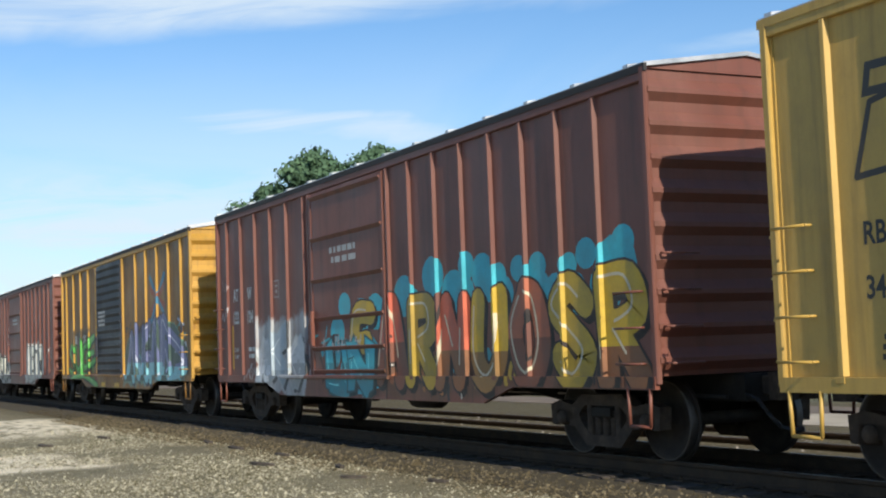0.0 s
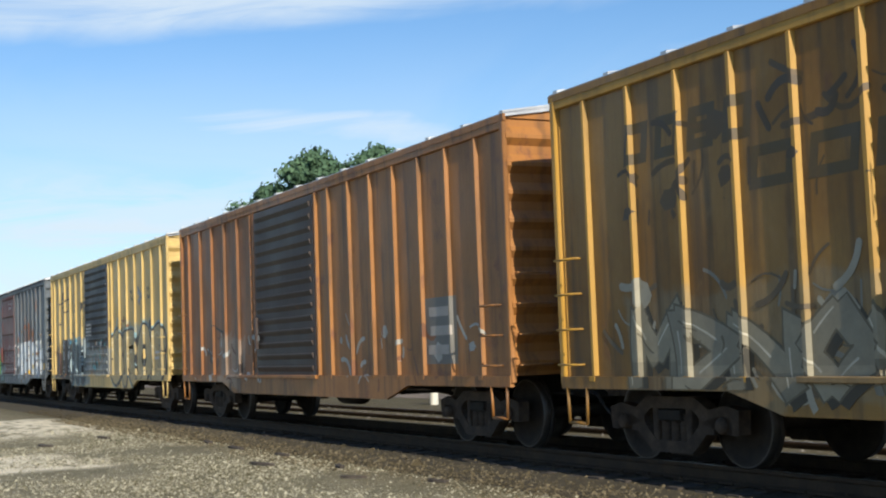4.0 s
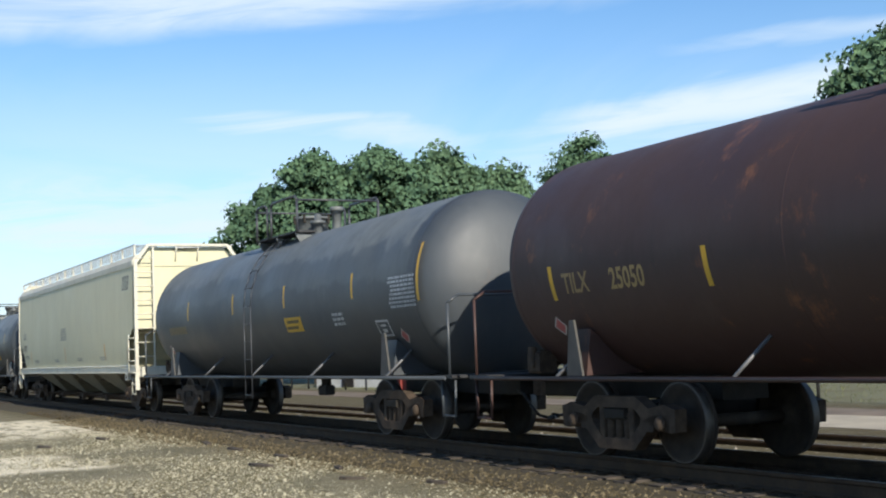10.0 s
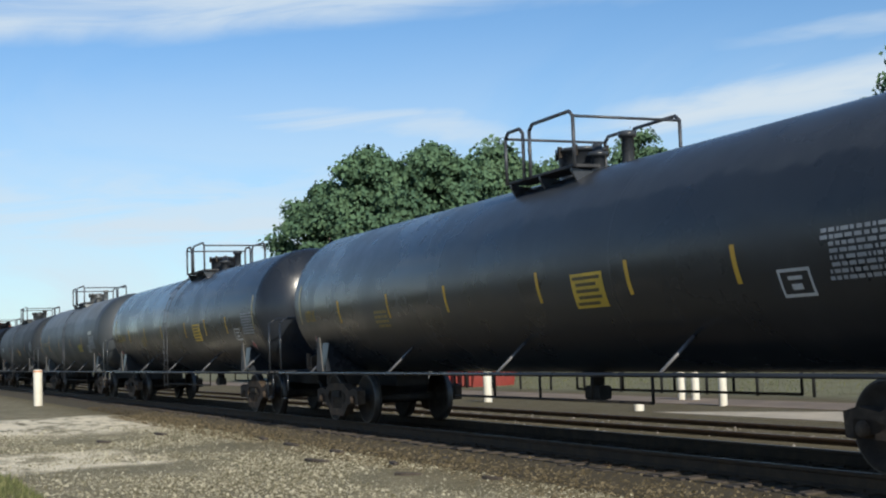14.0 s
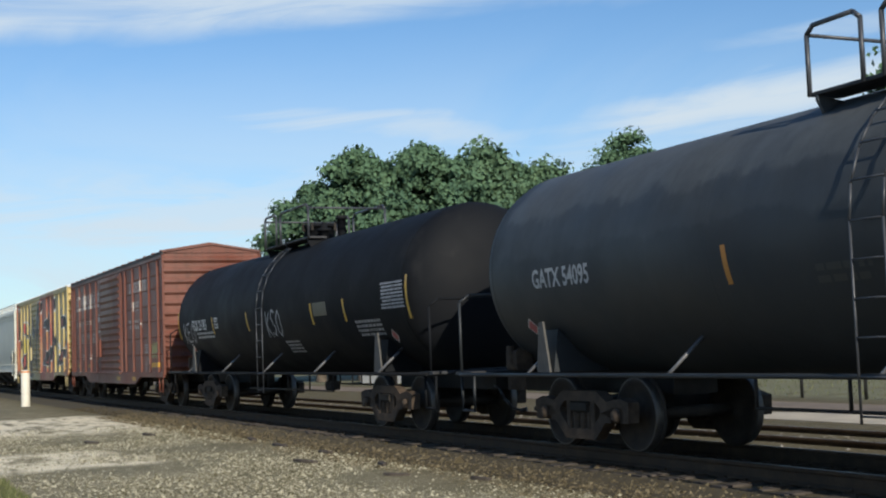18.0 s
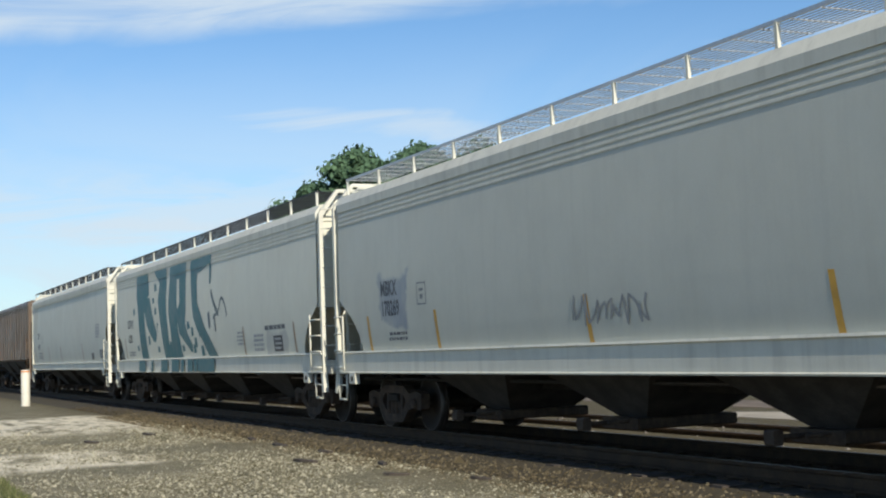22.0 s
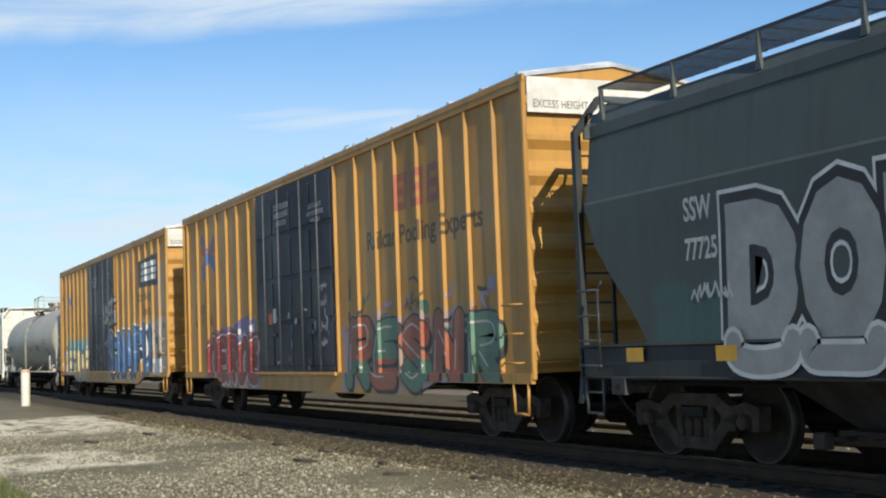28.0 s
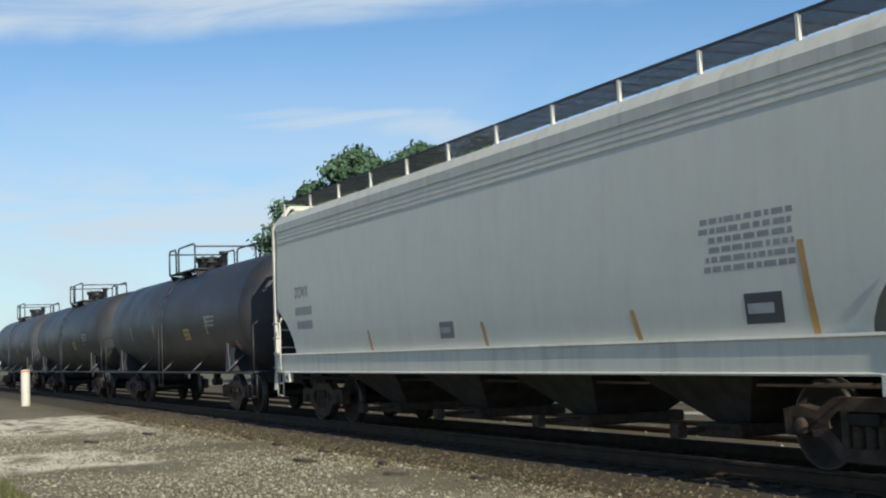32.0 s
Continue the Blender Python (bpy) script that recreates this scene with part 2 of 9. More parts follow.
class Mesh:
    """Collects points and faces of one part."""

    def __init__(self):
        self.v, self.f, self.smooth = [], [], []

    def face_set(self, pts, faces, smooth=False):
        k = len(self.v)
        self.v.extend(tuple(p) for p in pts)
        self.f.extend(tuple(i + k for i in f) for f in faces)
        self.smooth.extend([smooth] * len(faces))
        return self

    def box(self, x0, x1, y0, y1, z0, z1, c=0.0):
        """A block with its long edges chamfered by c."""
        if c <= 0:
            p = [(x, y, z) for x in (x0, x1) for y in (y0, y1) for z in (z0, z1)]
            return self.face_set(p, [(0, 1, 3, 2), (4, 6, 7, 5), (0, 4, 5, 1), (2, 3, 7, 6), (0, 2, 6, 4), (1, 5, 7, 3)])
        d = (x1 - x0, y1 - y0, z1 - z0)
        a = d.index(max(d))
        lim = [(x0, x1), (y0, y1), (z0, z1)]
        (b0, b1), (c0, c1) = [lim[i] for i in range(3) if i != a]
        ring = [(b0 + c, c0), (b1 - c, c0), (b1, c0 + c), (b1, c1 - c), (b1 - c, c1), (b0 + c, c1), (b0, c1 - c), (b0, c0 + c)]
        return self.prism(ring, a, *lim[a])

    def prism(self, ring, axis, a0, a1):
        """An outline in the two other axes, drawn out along axis."""
        n = len(ring)
        p = []
        for a in (a0, a1):
            for b, c in ring:
                q = [b, c]
                q.insert(axis, a)
                p.append(tuple(q))
        f = [(i, (i + 1) % n, n + (i + 1) % n, n + i) for i in range(n)]
        return self.face_set(p, f + [tuple(range(n - 1, -1, -1)), tuple(range(n, 2 * n))])

    def tube(self, a, b, r, n=8, cap=True):
        a, b = Vector(a), Vector(b)
        d = (b - a).normalized()
        u = d.orthogonal().normalized()
        w = d.cross(u)
        p = [q + (u * math.cos(k * math.tau / n) + w * math.sin(k * math.tau / n)) * r for q in (a, b) for k in range(n)]
        f = [(k, (k + 1) % n, n + (k + 1) % n, n + k) for k in range(n)]
        self.face_set(p, f, n > 5)
        if cap:
            k = len(self.v) - 2 * n
            self.f += [tuple(range(k + n - 1, k - 1, -1)), tuple(range(k + n, k + 2 * n))]
            self.smooth += [False, False]
        return self

    def pipe(self, pts, r, n=7):
        for a, b in zip(pts, pts[1:]):
            self.tube(a, b, r, n)
        return self

    def lathe(self, prof, n=24, axis=1, centre=(0, 0, 0)):
        """A profile of (along, radius) turned about an axis through centre."""
        o = [i for i in range(3) if i != axis]
        p = []
        for along, r in prof:
            for k in range(n):
                q = list(centre)
                q[axis] += along
                q[o[0]] += r * math.cos(k * math.tau / n)
                q[o[1]] += r * math.sin(k * math.tau / n)
                p.append(tuple(q))
        f = []
        for i in range(len(prof) - 1):
            for k in range(n):
                f.append((i * n + k, i * n + (k + 1) % n, (i + 1) * n + (k + 1) % n, (i + 1) * n + k))
        return self.face_set(p, f, True)

    def data(self, name):
        me = bpy.data.meshes.new(name)
        me.from_pydata(self.v, [], self.f)
        me.polygons.foreach_set("use_smooth", self.smooth)
        bm = bmesh.new()
        bm.from_mesh(me)
        bmesh.ops.recalc_face_normals(bm, faces=bm.faces)
        bm.to_mesh(me)
        bm.free()
        return me


def part(name, mesh, material, parent, label="", at=None):
    """One mesh object under a thing or a part."""
    me = mesh.data(name) if isinstance(mesh, Mesh) else mesh
    if not me.materials:
        me.materials.append(material)
    ob = new(name, me)
    if me.materials[0] != material:          # a shared mesh in another paint
        ob.material_slots[0].link = "OBJECT"
        ob.material_slots[0].material = material
    ob.parent = parent
    if at is not None:
        ob.matrix_basis = at
    if label:
        ob["label"] = label
    return ob


def thing(name, label, category, group="", kind=""):
    return tagged(new(name), label, category, group, kind)


def solid(name, mesh, material, label, category="", group="", kind="", at=None):
    me = mesh.data(name)
    me.materials.append(material)
    ob = tagged(new(name, me), label, category, group, kind)
    if at is not None:
        ob.matrix_basis = at
    return ob


# ---- writing and sprayed shapes, laid on panels and over posts


def flat_on(polys, parent, name, col, place, label=""):
    """polys: lists of (x, z) loops as faces; place(x, z) -> the point on the surface."""
    m, spots, faces = Mesh(), {}, []
    for pl in polys:
        ring = []
        for x, z in pl:
            p = place(x, z, pl)
            ring.append(spots.setdefault((round(p[0], 4), round(p[1], 5), round(p[2], 4)), len(spots)))
        ring = [a for a, b in zip(ring, ring[1:] + ring[:1]) if a != b]
        if len(set(ring)) == len(ring) > 2:
            faces.append(tuple(ring))
    m.face_set(list(spots), faces)
    return part(name, m, spray(*col), parent, label)


@lru_cache(None)
def letters(text, wide, bold):
    """The outline faces of a text of height 1, starting at 0, with the built-in font."""
    cu = bpy.data.curves.new("text", "FONT")
    cu.body, cu.size, cu.resolution_u, cu.offset = text, 1.4, 3, bold
    ob = bpy.data.objects.new("text", cu)
    me = ob.to_mesh()
    pts = [(v.co.x * wide, v.co.y) for v in me.vertices]
    faces = [tuple(p.vertices) for p in me.polygons]
    ob.to_mesh_clear()
    bpy.data.objects.remove(ob)
    bpy.data.curves.remove(cu)
    return [tuple(pts[i] for i in f) for f in faces]


class Coat(list):
    """A face of paint that lies a few coats above the first."""
    level = 0


def coat(pts, level):
    f = Coat(pts)
    f.level = level
    return f


def level_of(pl):
    return pl.level if isinstance(pl, Coat) else 0


def cut(polys, xs):
    """Cut faces at the lines x = each of xs."""
    for x in xs:
        done = []
        for pl in polys:
            lo = min(p[0] for p in pl)
            hi = max(p[0] for p in pl)
            if lo >= x - 1e-4 or hi <= x + 1e-4:
                done.append(pl)
                continue
            a, b = [], []
            for i, p in enumerate(pl):
                q = pl[(i + 1) % len(pl)]
                (a if p[0] <= x else b).append(p)
                if (p[0] - x) * (q[0] - x) < 0:
                    k = (x - p[0]) / (q[0] - p[0])
                    e = (x, p[1] + k * (q[1] - p[1]))
                    a.append(e)
                    b.append(e)
            done += [coat(s, level_of(pl)) for s in (a, b) if len(s) > 2]
        polys = done
    return polys


COAT = 0.0001


def turned(faces):
    return [coat([(b, a) for a, b in f], level_of(f)) for f in faces]


class Wall:
    """The near side of a wagon: panels at y0 with doors (x0, x1, y) and hat-shaped posts (x0, x1, x2, x3, y)."""

    def __init__(self, y0, posts):
        self.y0, self.segs, self.step = y0, [], 0
        for p in posts:
            if len(p) == 3:
                self.segs.append((p[0], p[1], p[2], p[2]))
            else:
                x0, x1, x2, x3, y = p
                self.segs += [(x0, x1, y0, y), (x1, x2, y, y), (x2, x3, y, y0)]
        self.lines = sorted({x for g in self.segs for x in g[:2]})
        self.low, self.ledge = (), None

    def trimmed(self, polys):
        """Keep what lies on the wall: low is (lower edge, half length of the deep middle, edge towards the ends)."""
        if not self.low:
            return polys
        lo, mid, hi = self.low
        polys = cut(polys, (-mid, mid))
        polys = turned(cut(turned(polys), (lo, hi)))
        keep = []
        for pl in polys:
            cx, cz = (sum(p[i] for p in pl) / len(pl) for i in (0, 1))
            if cz > (lo if abs(cx) < mid else hi):
                keep.append(pl)
        return keep

    def lay(self, polys, parent, name, col, lift=0.004, label="", step=True):
        self.step += step
        base = 0.2 * lift + 0.00014 * (self.step % 30)

        def place(x, z, pl):
            c = sum(p[0] for p in pl) / len(pl)
            if self.ledge and sum(p[1] for p in pl) / len(pl) < self.ledge[0]:
                return (x, self.ledge[1] - base - COAT * level_of(pl), z)
            y = self.y0
            for a, b, ya, yb in self.segs:
                if a <= c <= b:
                    y = ya + (yb - ya) * (x - a) / (b - a)
            return (x, y - base - COAT * level_of(pl), z)

        if self.ledge:
            polys = turned(cut(turned(polys), (self.ledge[0],)))
        return flat_on(self.trimmed(cut(polys, self.lines)), parent, name, col, place, label)


class Bulge:
    """The near side of a hopper wagon, bowed outwards: levels are (z, half width) from the sill to the eave."""

    def __init__(self, levels):
        self.levels, self.step = sorted(levels), 0

    def lay(self, polys, parent, name, col, lift=0.004, label="", step=True):
        self.step += step
        base = 0.2 * lift + 0.0012 + 0.00014 * (self.step % 30)
        zs, ys = [a for a, b in self.levels], [b for a, b in self.levels]

        def place(x, z, pl):
            return (x, -float(np.interp(z, zs, ys)) - base - COAT * level_of(pl), z)

        return flat_on(turned(cut(turned(polys), zs[1:-1])), parent, name, col, place, label)


class Drum:
    """The near side of a tank: z is measured round the shell."""

    def __init__(self, r, zc):
        self.r, self.zc, self.step = r, zc, 0

    def lay(self, polys, parent, name, col, lift=0.004, label="", step=True):
        self.step += step
        r = self.r + 0.4 * lift + 0.00014 * (self.step % 30)

        def place(x, z, pl):
            a = (z - self.zc) / self.r
            rr = r + COAT * level_of(pl)
            return (x, -rr * math.cos(a), self.zc + rr * math.sin(a))

        fine = turned(cut(turned(polys), [self.zc + .09 * k for k in range(-18, 19)]))      # follow the round of the shell
        return flat_on(fine, parent, name, col, place, label)


def write(wall, parent, text, x, z, h, col, wide=0.8, bold=0.032, middle=False, name="lettering", lift=0.004):
    """Text with its capitals h high; x, z: the lower left corner, or the lower middle."""
    pl = letters(text, wide, bold)
    w = max(p[0] for f in pl for p in f) * h if middle else 0
    return wall.lay([[(x - w / 2 + px * h, z + pz * h) for px, pz in f] for f in pl], parent, name, col, lift)


def bars(wall, parent, x, z, w, h, rows, col, seed=1, name="small_print"):
    """Writing too small to read, as plain bars."""
    rnd = random.Random(seed)
    polys = []
    for i in range(rows):
        zz = z - i * h * 1.7
        px = x + rnd.uniform(0, 0.12) * w
        while px < x + w:
            dx = h * (rnd.uniform(.8, 3.2) if h < .12 else rnd.uniform(.42, .58))
            polys.append([(px, zz), (min(px + dx, x + w), zz), (min(px + dx, x + w), zz + h), (px, zz + h)])
            px += dx + h * (rnd.uniform(.4, .9) if h < .12 else .22)
    return tagged(wall.lay(polys, parent, name, col), kind="stuff")


def rect(x0, x1, z0, z1):
    return [[(x0, z0), (x1, z0), (x1, z1), (x0, z1)]]


def ribbon(pts, w, level, round_ends=True):
    """A broad line along gently bent points, with round ends."""
    n = len(pts)
    dirs = []
    for (x0, z0), (x1, z1) in zip(pts, pts[1:]):
        d = math.hypot(x1 - x0, z1 - z0) or 1e-6
        dirs.append(((x1 - x0) / d, (z1 - z0) / d))
    left, right = [], []
    for i, (x, z) in enumerate(pts):
        a, b = dirs[max(0, i - 1)], dirs[min(n - 2, i)]
        tx, tz = a[0] + b[0], a[1] + b[1]
        d = math.hypot(tx, tz) or 1e-6
        k = min(1.5, 2.0 / d) * w / 2
        left.append((x - tz / d * k, z + tx / d * k))
        right.append((x + tz / d * k, z - tx / d * k))
    polys = [coat([left[i], right[i], right[i + 1], left[i + 1]], level) for i in range(n - 1)]
    if not round_ends:
        return polys
    for (x, z), (dx, dz), s in ((pts[0], dirs[0], -1), (pts[-1], dirs[-1], 1)):
        a0 = math.atan2(dz * s, dx * s)
        polys.append(coat([(x + w / 2 * math.cos(a0 + q), z + w / 2 * math.sin(a0 + q)) for q in (-1.5708, -.94, -.31, .31, .94, 1.5708)], level))
    return polys


def stroke(pts, w, level=0, round_ends=True):
    """A broad line along points; at each sharp corner the next stretch lies one coat higher."""
    pts = [p for i, p in enumerate(pts) if i == 0 or math.hypot(p[0] - pts[i - 1][0], p[1] - pts[i - 1][1]) > 1e-3]
    runs = [[pts[0], pts[1]]]
    for p in pts[2:]:
        (x0, z0), (x1, z1) = runs[-1][-2:]
        ax, az, bx, bz = x1 - x0, z1 - z0, p[0] - x1, p[1] - z1
        c = (ax * bx + az * bz) / ((math.hypot(ax, az) * math.hypot(bx, bz)) or 1e-6)
        if c < 0.72 or len(runs[-1]) > 14:
            runs.append([(x1, z1), p])
        else:
            runs[-1].append(p)
    return [pl for i, r in enumerate(runs) for pl in ribbon(r, w, level + i, round_ends)]


def curl(a, b, bend, n=5):
    (x0, z0), (x1, z1) = a, b
    mx, mz = (x0 + x1) / 2 - (z1 - z0) * bend, (z0 + z1) / 2 + (x1 - x0) * bend
    return [((1 - t) ** 2 * x0 + 2 * t * (1 - t) * mx + t * t * x1, (1 - t) ** 2 * z0 + 2 * t * (1 - t) * mz + t * t * z1)
            for t in [i / n for i in range(n + 1)]]


def limb(pts, w0, w1, level, tip=0.0):
    """A broad stroke that widens from w0 to w1, with cut ends drawn out by tip."""
    n = len(pts)
    left, right = [], []
    for i, (x, z) in enumerate(pts):
        (xa, za), (xb, zb) = pts[max(0, i - 1)], pts[min(n - 1, i + 1)]
        d = math.hypot(xb - xa, zb - za) or 1e-6
        tx, tz = (xb - xa) / d, (zb - za) / d
        k = (w0 + (w1 - w0) * i / (n - 1)) / 2
        e = tip if i == n - 1 else -tip if i == 0 else 0.0
        left.append((x - tz * k + tx * e * 1.5, z + tx * k + tz * e * 1.5))
        right.append((x + tz * k + tx * e * .3, z - tx * k + tz * e * .3))
    return [coat([left[i], right[i], right[i + 1], left[i + 1]], level) for i in range(n - 1)]


FORM_RUNS = (((0, 6), (6, 8), (3, 5)), ((0, 6), (6, 2), (2, 8)), ((6, 8), (6, 0), (0, 2), (3, 4)), ((0, 7), (7, 2), (3, 5)), ((8, 6), (6, 3), (3, 5), (5, 2), (2, 0)),
         ((6, 0), (0, 2), (2, 8)), ((0, 6), (6, 5), (5, 0)), ((0, 6), (3, 8), (3, 2)), ((7, 3), (3, 1), (1, 5), (5, 7)), ((6, 1), (1, 8), (4, 7)), ((0, 6), (6, 4), (4, 8), (8, 2)))


def piece(wall, parent, x0, x1, z0, z1, fills, line=BLACK, halo=None, n=4, seed=1, fat=0.30, thin=0.05, spread=1.0, name="graffiti", low=None, shine=None, lean=0.10):
    """A sprayed piece: n interlocking letter-like forms of bent, flaring limbs; each has a dark block shadow, an outline,
    a fill that turns to another colour towards its foot, and thin lights along its limbs."""
    rnd = random.Random(seed)
    w, h = (x1 - x0) / n, z1 - z0
    lw = (fat + .02) * min(w, h * 0.9)
    forms = []
    for i in range(n):
        over = .10 * w
        a, b = x0 + i * w + lw * 0.5 - over, x0 + (i + 1) * w - lw * 0.5 + over
        a, b = max(a, x0 + lw * .5), min(b, x1 - lw * .5)
        c, d = z0 + lw * 0.35 + rnd.uniform(0, .12) * h, z1 - lw * 0.35 - rnd.uniform(0, .22) * h
        m = a + (b - a) * rnd.uniform(.38, .62)
        mid = c + (d - c) * rnd.uniform(.38, .60)
        grid = [(a, c), (m, c), (b, c), (a, mid), (m, mid), (b, mid), (a, d), (m, d), (b, d)]
        tilt = rnd.uniform(-lean, lean)
        limbs = []
        for p, q in rnd.choice(FORM_RUNS):
            pts = curl(grid[p], grid[q], rnd.uniform(-.16, .16))
            limbs.append(([(x + (z - z0) * tilt, z) for x, z in pts], lw * rnd.uniform(.72, .95), lw * rnd.uniform(.95, 1.3), lw * rnd.uniform(.1, .35)))
        forms.append(limbs)
    wall.step += 1

    def body(f, grow, first, dx=0.0, dz=0.0):
        return [pl for j, (st, a, b, tip) in enumerate(f) for pl in limb([(x + dx, z + dz) for x, z in st], a + grow, b + grow, first + j, tip + grow / 2)]

    if halo:
        wall.lay([pl for i, f in enumerate(forms) for pl in body(f, thin * 4.6 * spread, (i % 3) * 6)], parent, name + "_halo", halo, 0.004, step=False)
    dark = tuple(v * .35 for v in line) if sum(line) < .6 else tuple(v * .12 for v in fills[0])
    wall.lay([pl for i, f in enumerate(forms) for pl in body(f, thin * 1.6, (i % 2) * 9, .10, -.06)], parent, name + "_shadow", dark, 0.0085, step=False)
    for i, f in enumerate(forms):
        first = 18 + (i % 2) * 14
        fill = fills[i % len(fills)]
        foot = (low[i % len(low)] if isinstance(low[0], tuple) else low) if low else tone(fill, rnd.choice((.62, .75, 1.25)))
        wall.lay(body(f, thin * 2, first), parent, name + "_outline", line, 0.004, step=False)
        zc = z0 + h * rnd.uniform(.30, .52)
        split = turned(cut(turned(body(f, 0, first + 7)), (zc,)))
        above = [pl for pl in split if sum(p[1] for p in pl) / len(pl) >= zc]
        under = [pl for pl in split if sum(p[1] for p in pl) / len(pl) < zc]
        letter = wall.lay(above, parent, name + "_letter", fill, 0.004, step=False) if above else None
        if under:
            letter = wall.lay(under, parent, name + "_letter", foot, 0.004, step=False)
        glint = shine or tuple(min(.75, v * 1.5 + .12) for v in fill)
        lights = []
        for j, (st, a, b, tip) in enumerate(f[:3]):
            k = rnd.choice((0, 1))
            lights += limb([(x - a * .26, z + a * .05) for x, z in st[k:k + 4]], max(.016, lw * .05), max(.022, lw * .10), first + 13)
        wall.lay(lights, letter, "shine", glint, 0.004, step=False)
    folds = []
    for k in range(n * 3):
        x, z, a, r = rnd.uniform(x0 + .1, x1 - .1), rnd.uniform(z0 + .1, z1 - .25), rnd.uniform(0, math.tau), rnd.uniform(.12, .34) * h
        folds += limb(curl((x, z), (x + r * math.cos(a), z + r * math.sin(a)), rnd.uniform(-.5, .5)), .012, rnd.uniform(.02, .045), 48 + k % 9)
    tagged(wall.lay(folds, parent, name + "_fold", line, 0.004, step=False), kind="stuff")


def glide(pts, n=5):
    """A smooth line through a few points."""
    p = [pts[0], *pts, pts[-1]]
    run = []
    for a, b, c, d in zip(p, p[1:], p[2:], p[3:]):
        for k in range(n):
            t = k / n
            run.append(tuple(.5 * (2 * b[i] + (c[i] - a[i]) * t + (2 * a[i] - 5 * b[i] + 4 * c[i] - d[i]) * t * t + (3 * b[i] - a[i] - 3 * c[i] + d[i]) * t ** 3) for i in (0, 1)))
    return run + [pts[-1]]


def ride(wall, parent, x0, z0, w, h, lines, fat, fill, line, shine, low=None, zc=0.4, rim=0.035, name="graffiti"):
    """Letters ridden out freehand: smooth fat lines in a box, each with an outline, a fill that turns to another colour below, and a thin light."""
    wall.step += 1
    runs = [glide([(x0 + x * w, z0 + z * h) for x, z in pts]) for pts in lines]
    wall.lay([pl for i, r in enumerate(runs) for pl in stroke([(x + .08, z - .06) for x, z in r], fat + rim, i * 3)], parent, name + "_shadow", tone(line, .5), 0.004, step=False)
    for i, r in enumerate(runs):
        wall.lay(stroke(r, fat + 2 * rim, 20 + (i % 3) * 3), parent, name + "_outline", line, 0.004, step=False)
    for i, r in enumerate(runs):
        cutz = z0 + h * zc
        split = turned(cut(turned(stroke(r, fat, 32 + (i % 3) * 3)), (cutz,))) if low else stroke(r, fat, 32 + (i % 3) * 3)
        above = [pl for pl in split if not low or sum(p[1] for p in pl) / len(pl) >= cutz]
        under = [pl for pl in split if low and sum(p[1] for p in pl) / len(pl) < cutz]
        letter = None
        for polys, col in ((above, fill), (under, low)):
            if polys:
                letter = wall.lay(polys, parent, name + "_letter", col, 0.004, step=False)
        wall.lay(stroke([(x - fat * .30, z + fat * .12) for x, z in r[1:-2]], fat * .10, 44 + (i % 3) * 3), letter, "shine", shine, 0.004, step=False)


BENDS = (
    (((.9, .8), (.5, 1), (.1, .75), (.5, .5), (.9, .25), (.5, 0), (.1, .2)),),
    (((0, 0), (.3, .7), (.5, 1), (.7, .7), (1, 0)), ((.25, .35), (.75, .35))),
    (((.1, 0), (.1, 1)), ((.1, .95), (.8, .95), (.9, .65), (.2, .5)), ((.35, .5), (.95, 0))),
    (((.1, 1), (.1, .3), (.5, 0), (.9, .3), (.9, 1)),))
BENDS += (
    (((.9, .95), (.15, .9), (.1, .1), (.9, .05)), ((.15, .5), (.75, .5))),
    (((.5, 1), (.1, .6), (.2, .1), (.6, 0), (.95, .4), (.8, .9), (.5, 1)),),
    (((.1, 0), (.15, 1)), ((.15, .95), (.85, .05)), ((.85, 0), (.9, 1))),
    (((.1, .85), (.7, 1), (.8, .65), (.1, .05), (.95, .05)),),
    (((.15, 0), (.2, .5), (.15, 1)), ((.15, .93), (.55, .98), (1, .88)), ((.2, .5), (.8, .5))))


def rides(wall, parent, x0, x1, z0, z1, n, fills, line, shine, low=None, seed=1, fat=0.2, rim=0.035, halo=None, order=None):
    """A row of n freehand forms that bounce and lean a little, over a common halo."""
    rnd = random.Random(seed)
    w = (x1 - x0) / n
    jobs = []
    for i in range(n):
        lean, up = rnd.uniform(-.14, .14), rnd.uniform(0, .14)
        form = BENDS[order[i] if order else rnd.randrange(len(BENDS))]
        lines = [[(x + (z - .5) * lean + rnd.uniform(-.03, .03), z * (1 - up) + rnd.uniform(-.03, .03)) for x, z in ln] for ln in form]
        jobs.append((x0 + i * w + fat * .35, w - fat * .7, lines))
    h = z1 - z0 - fat
    if halo:
        wall.step += 1
        polys = [pl for a, b, lines in jobs for k, ln in enumerate(lines) for pl in stroke(glide([(a + x * b, z0 + fat / 2 + z * h) for x, z in ln]), fat + .22, k * 4)]
        wall.lay(polys, parent, "graffiti_halo", halo, 0.003, step=False)
    for i, (a, b, lines) in enumerate(jobs):
        ride(wall, parent, a, z0 + fat / 2, b, h, lines, fat, fills[i % len(fills)], line, shine, low[i % len(low)] if low else None, rnd.uniform(.25, .5), rim)


def shape(wall, parent, pts, fill, line=None, w=0.08, level=0, name="graffiti_shape"):
    """One sprayed form with an edge line."""
    wall.step += 1
    if line:
        wall.lay([pl for pl in stroke(list(pts) + [pts[0]], w, level)], parent, name + "_edge", line, 0.006, step=False)
    wall.lay([coat(pts, level + 24)], parent, name, fill, 0.006, step=False)


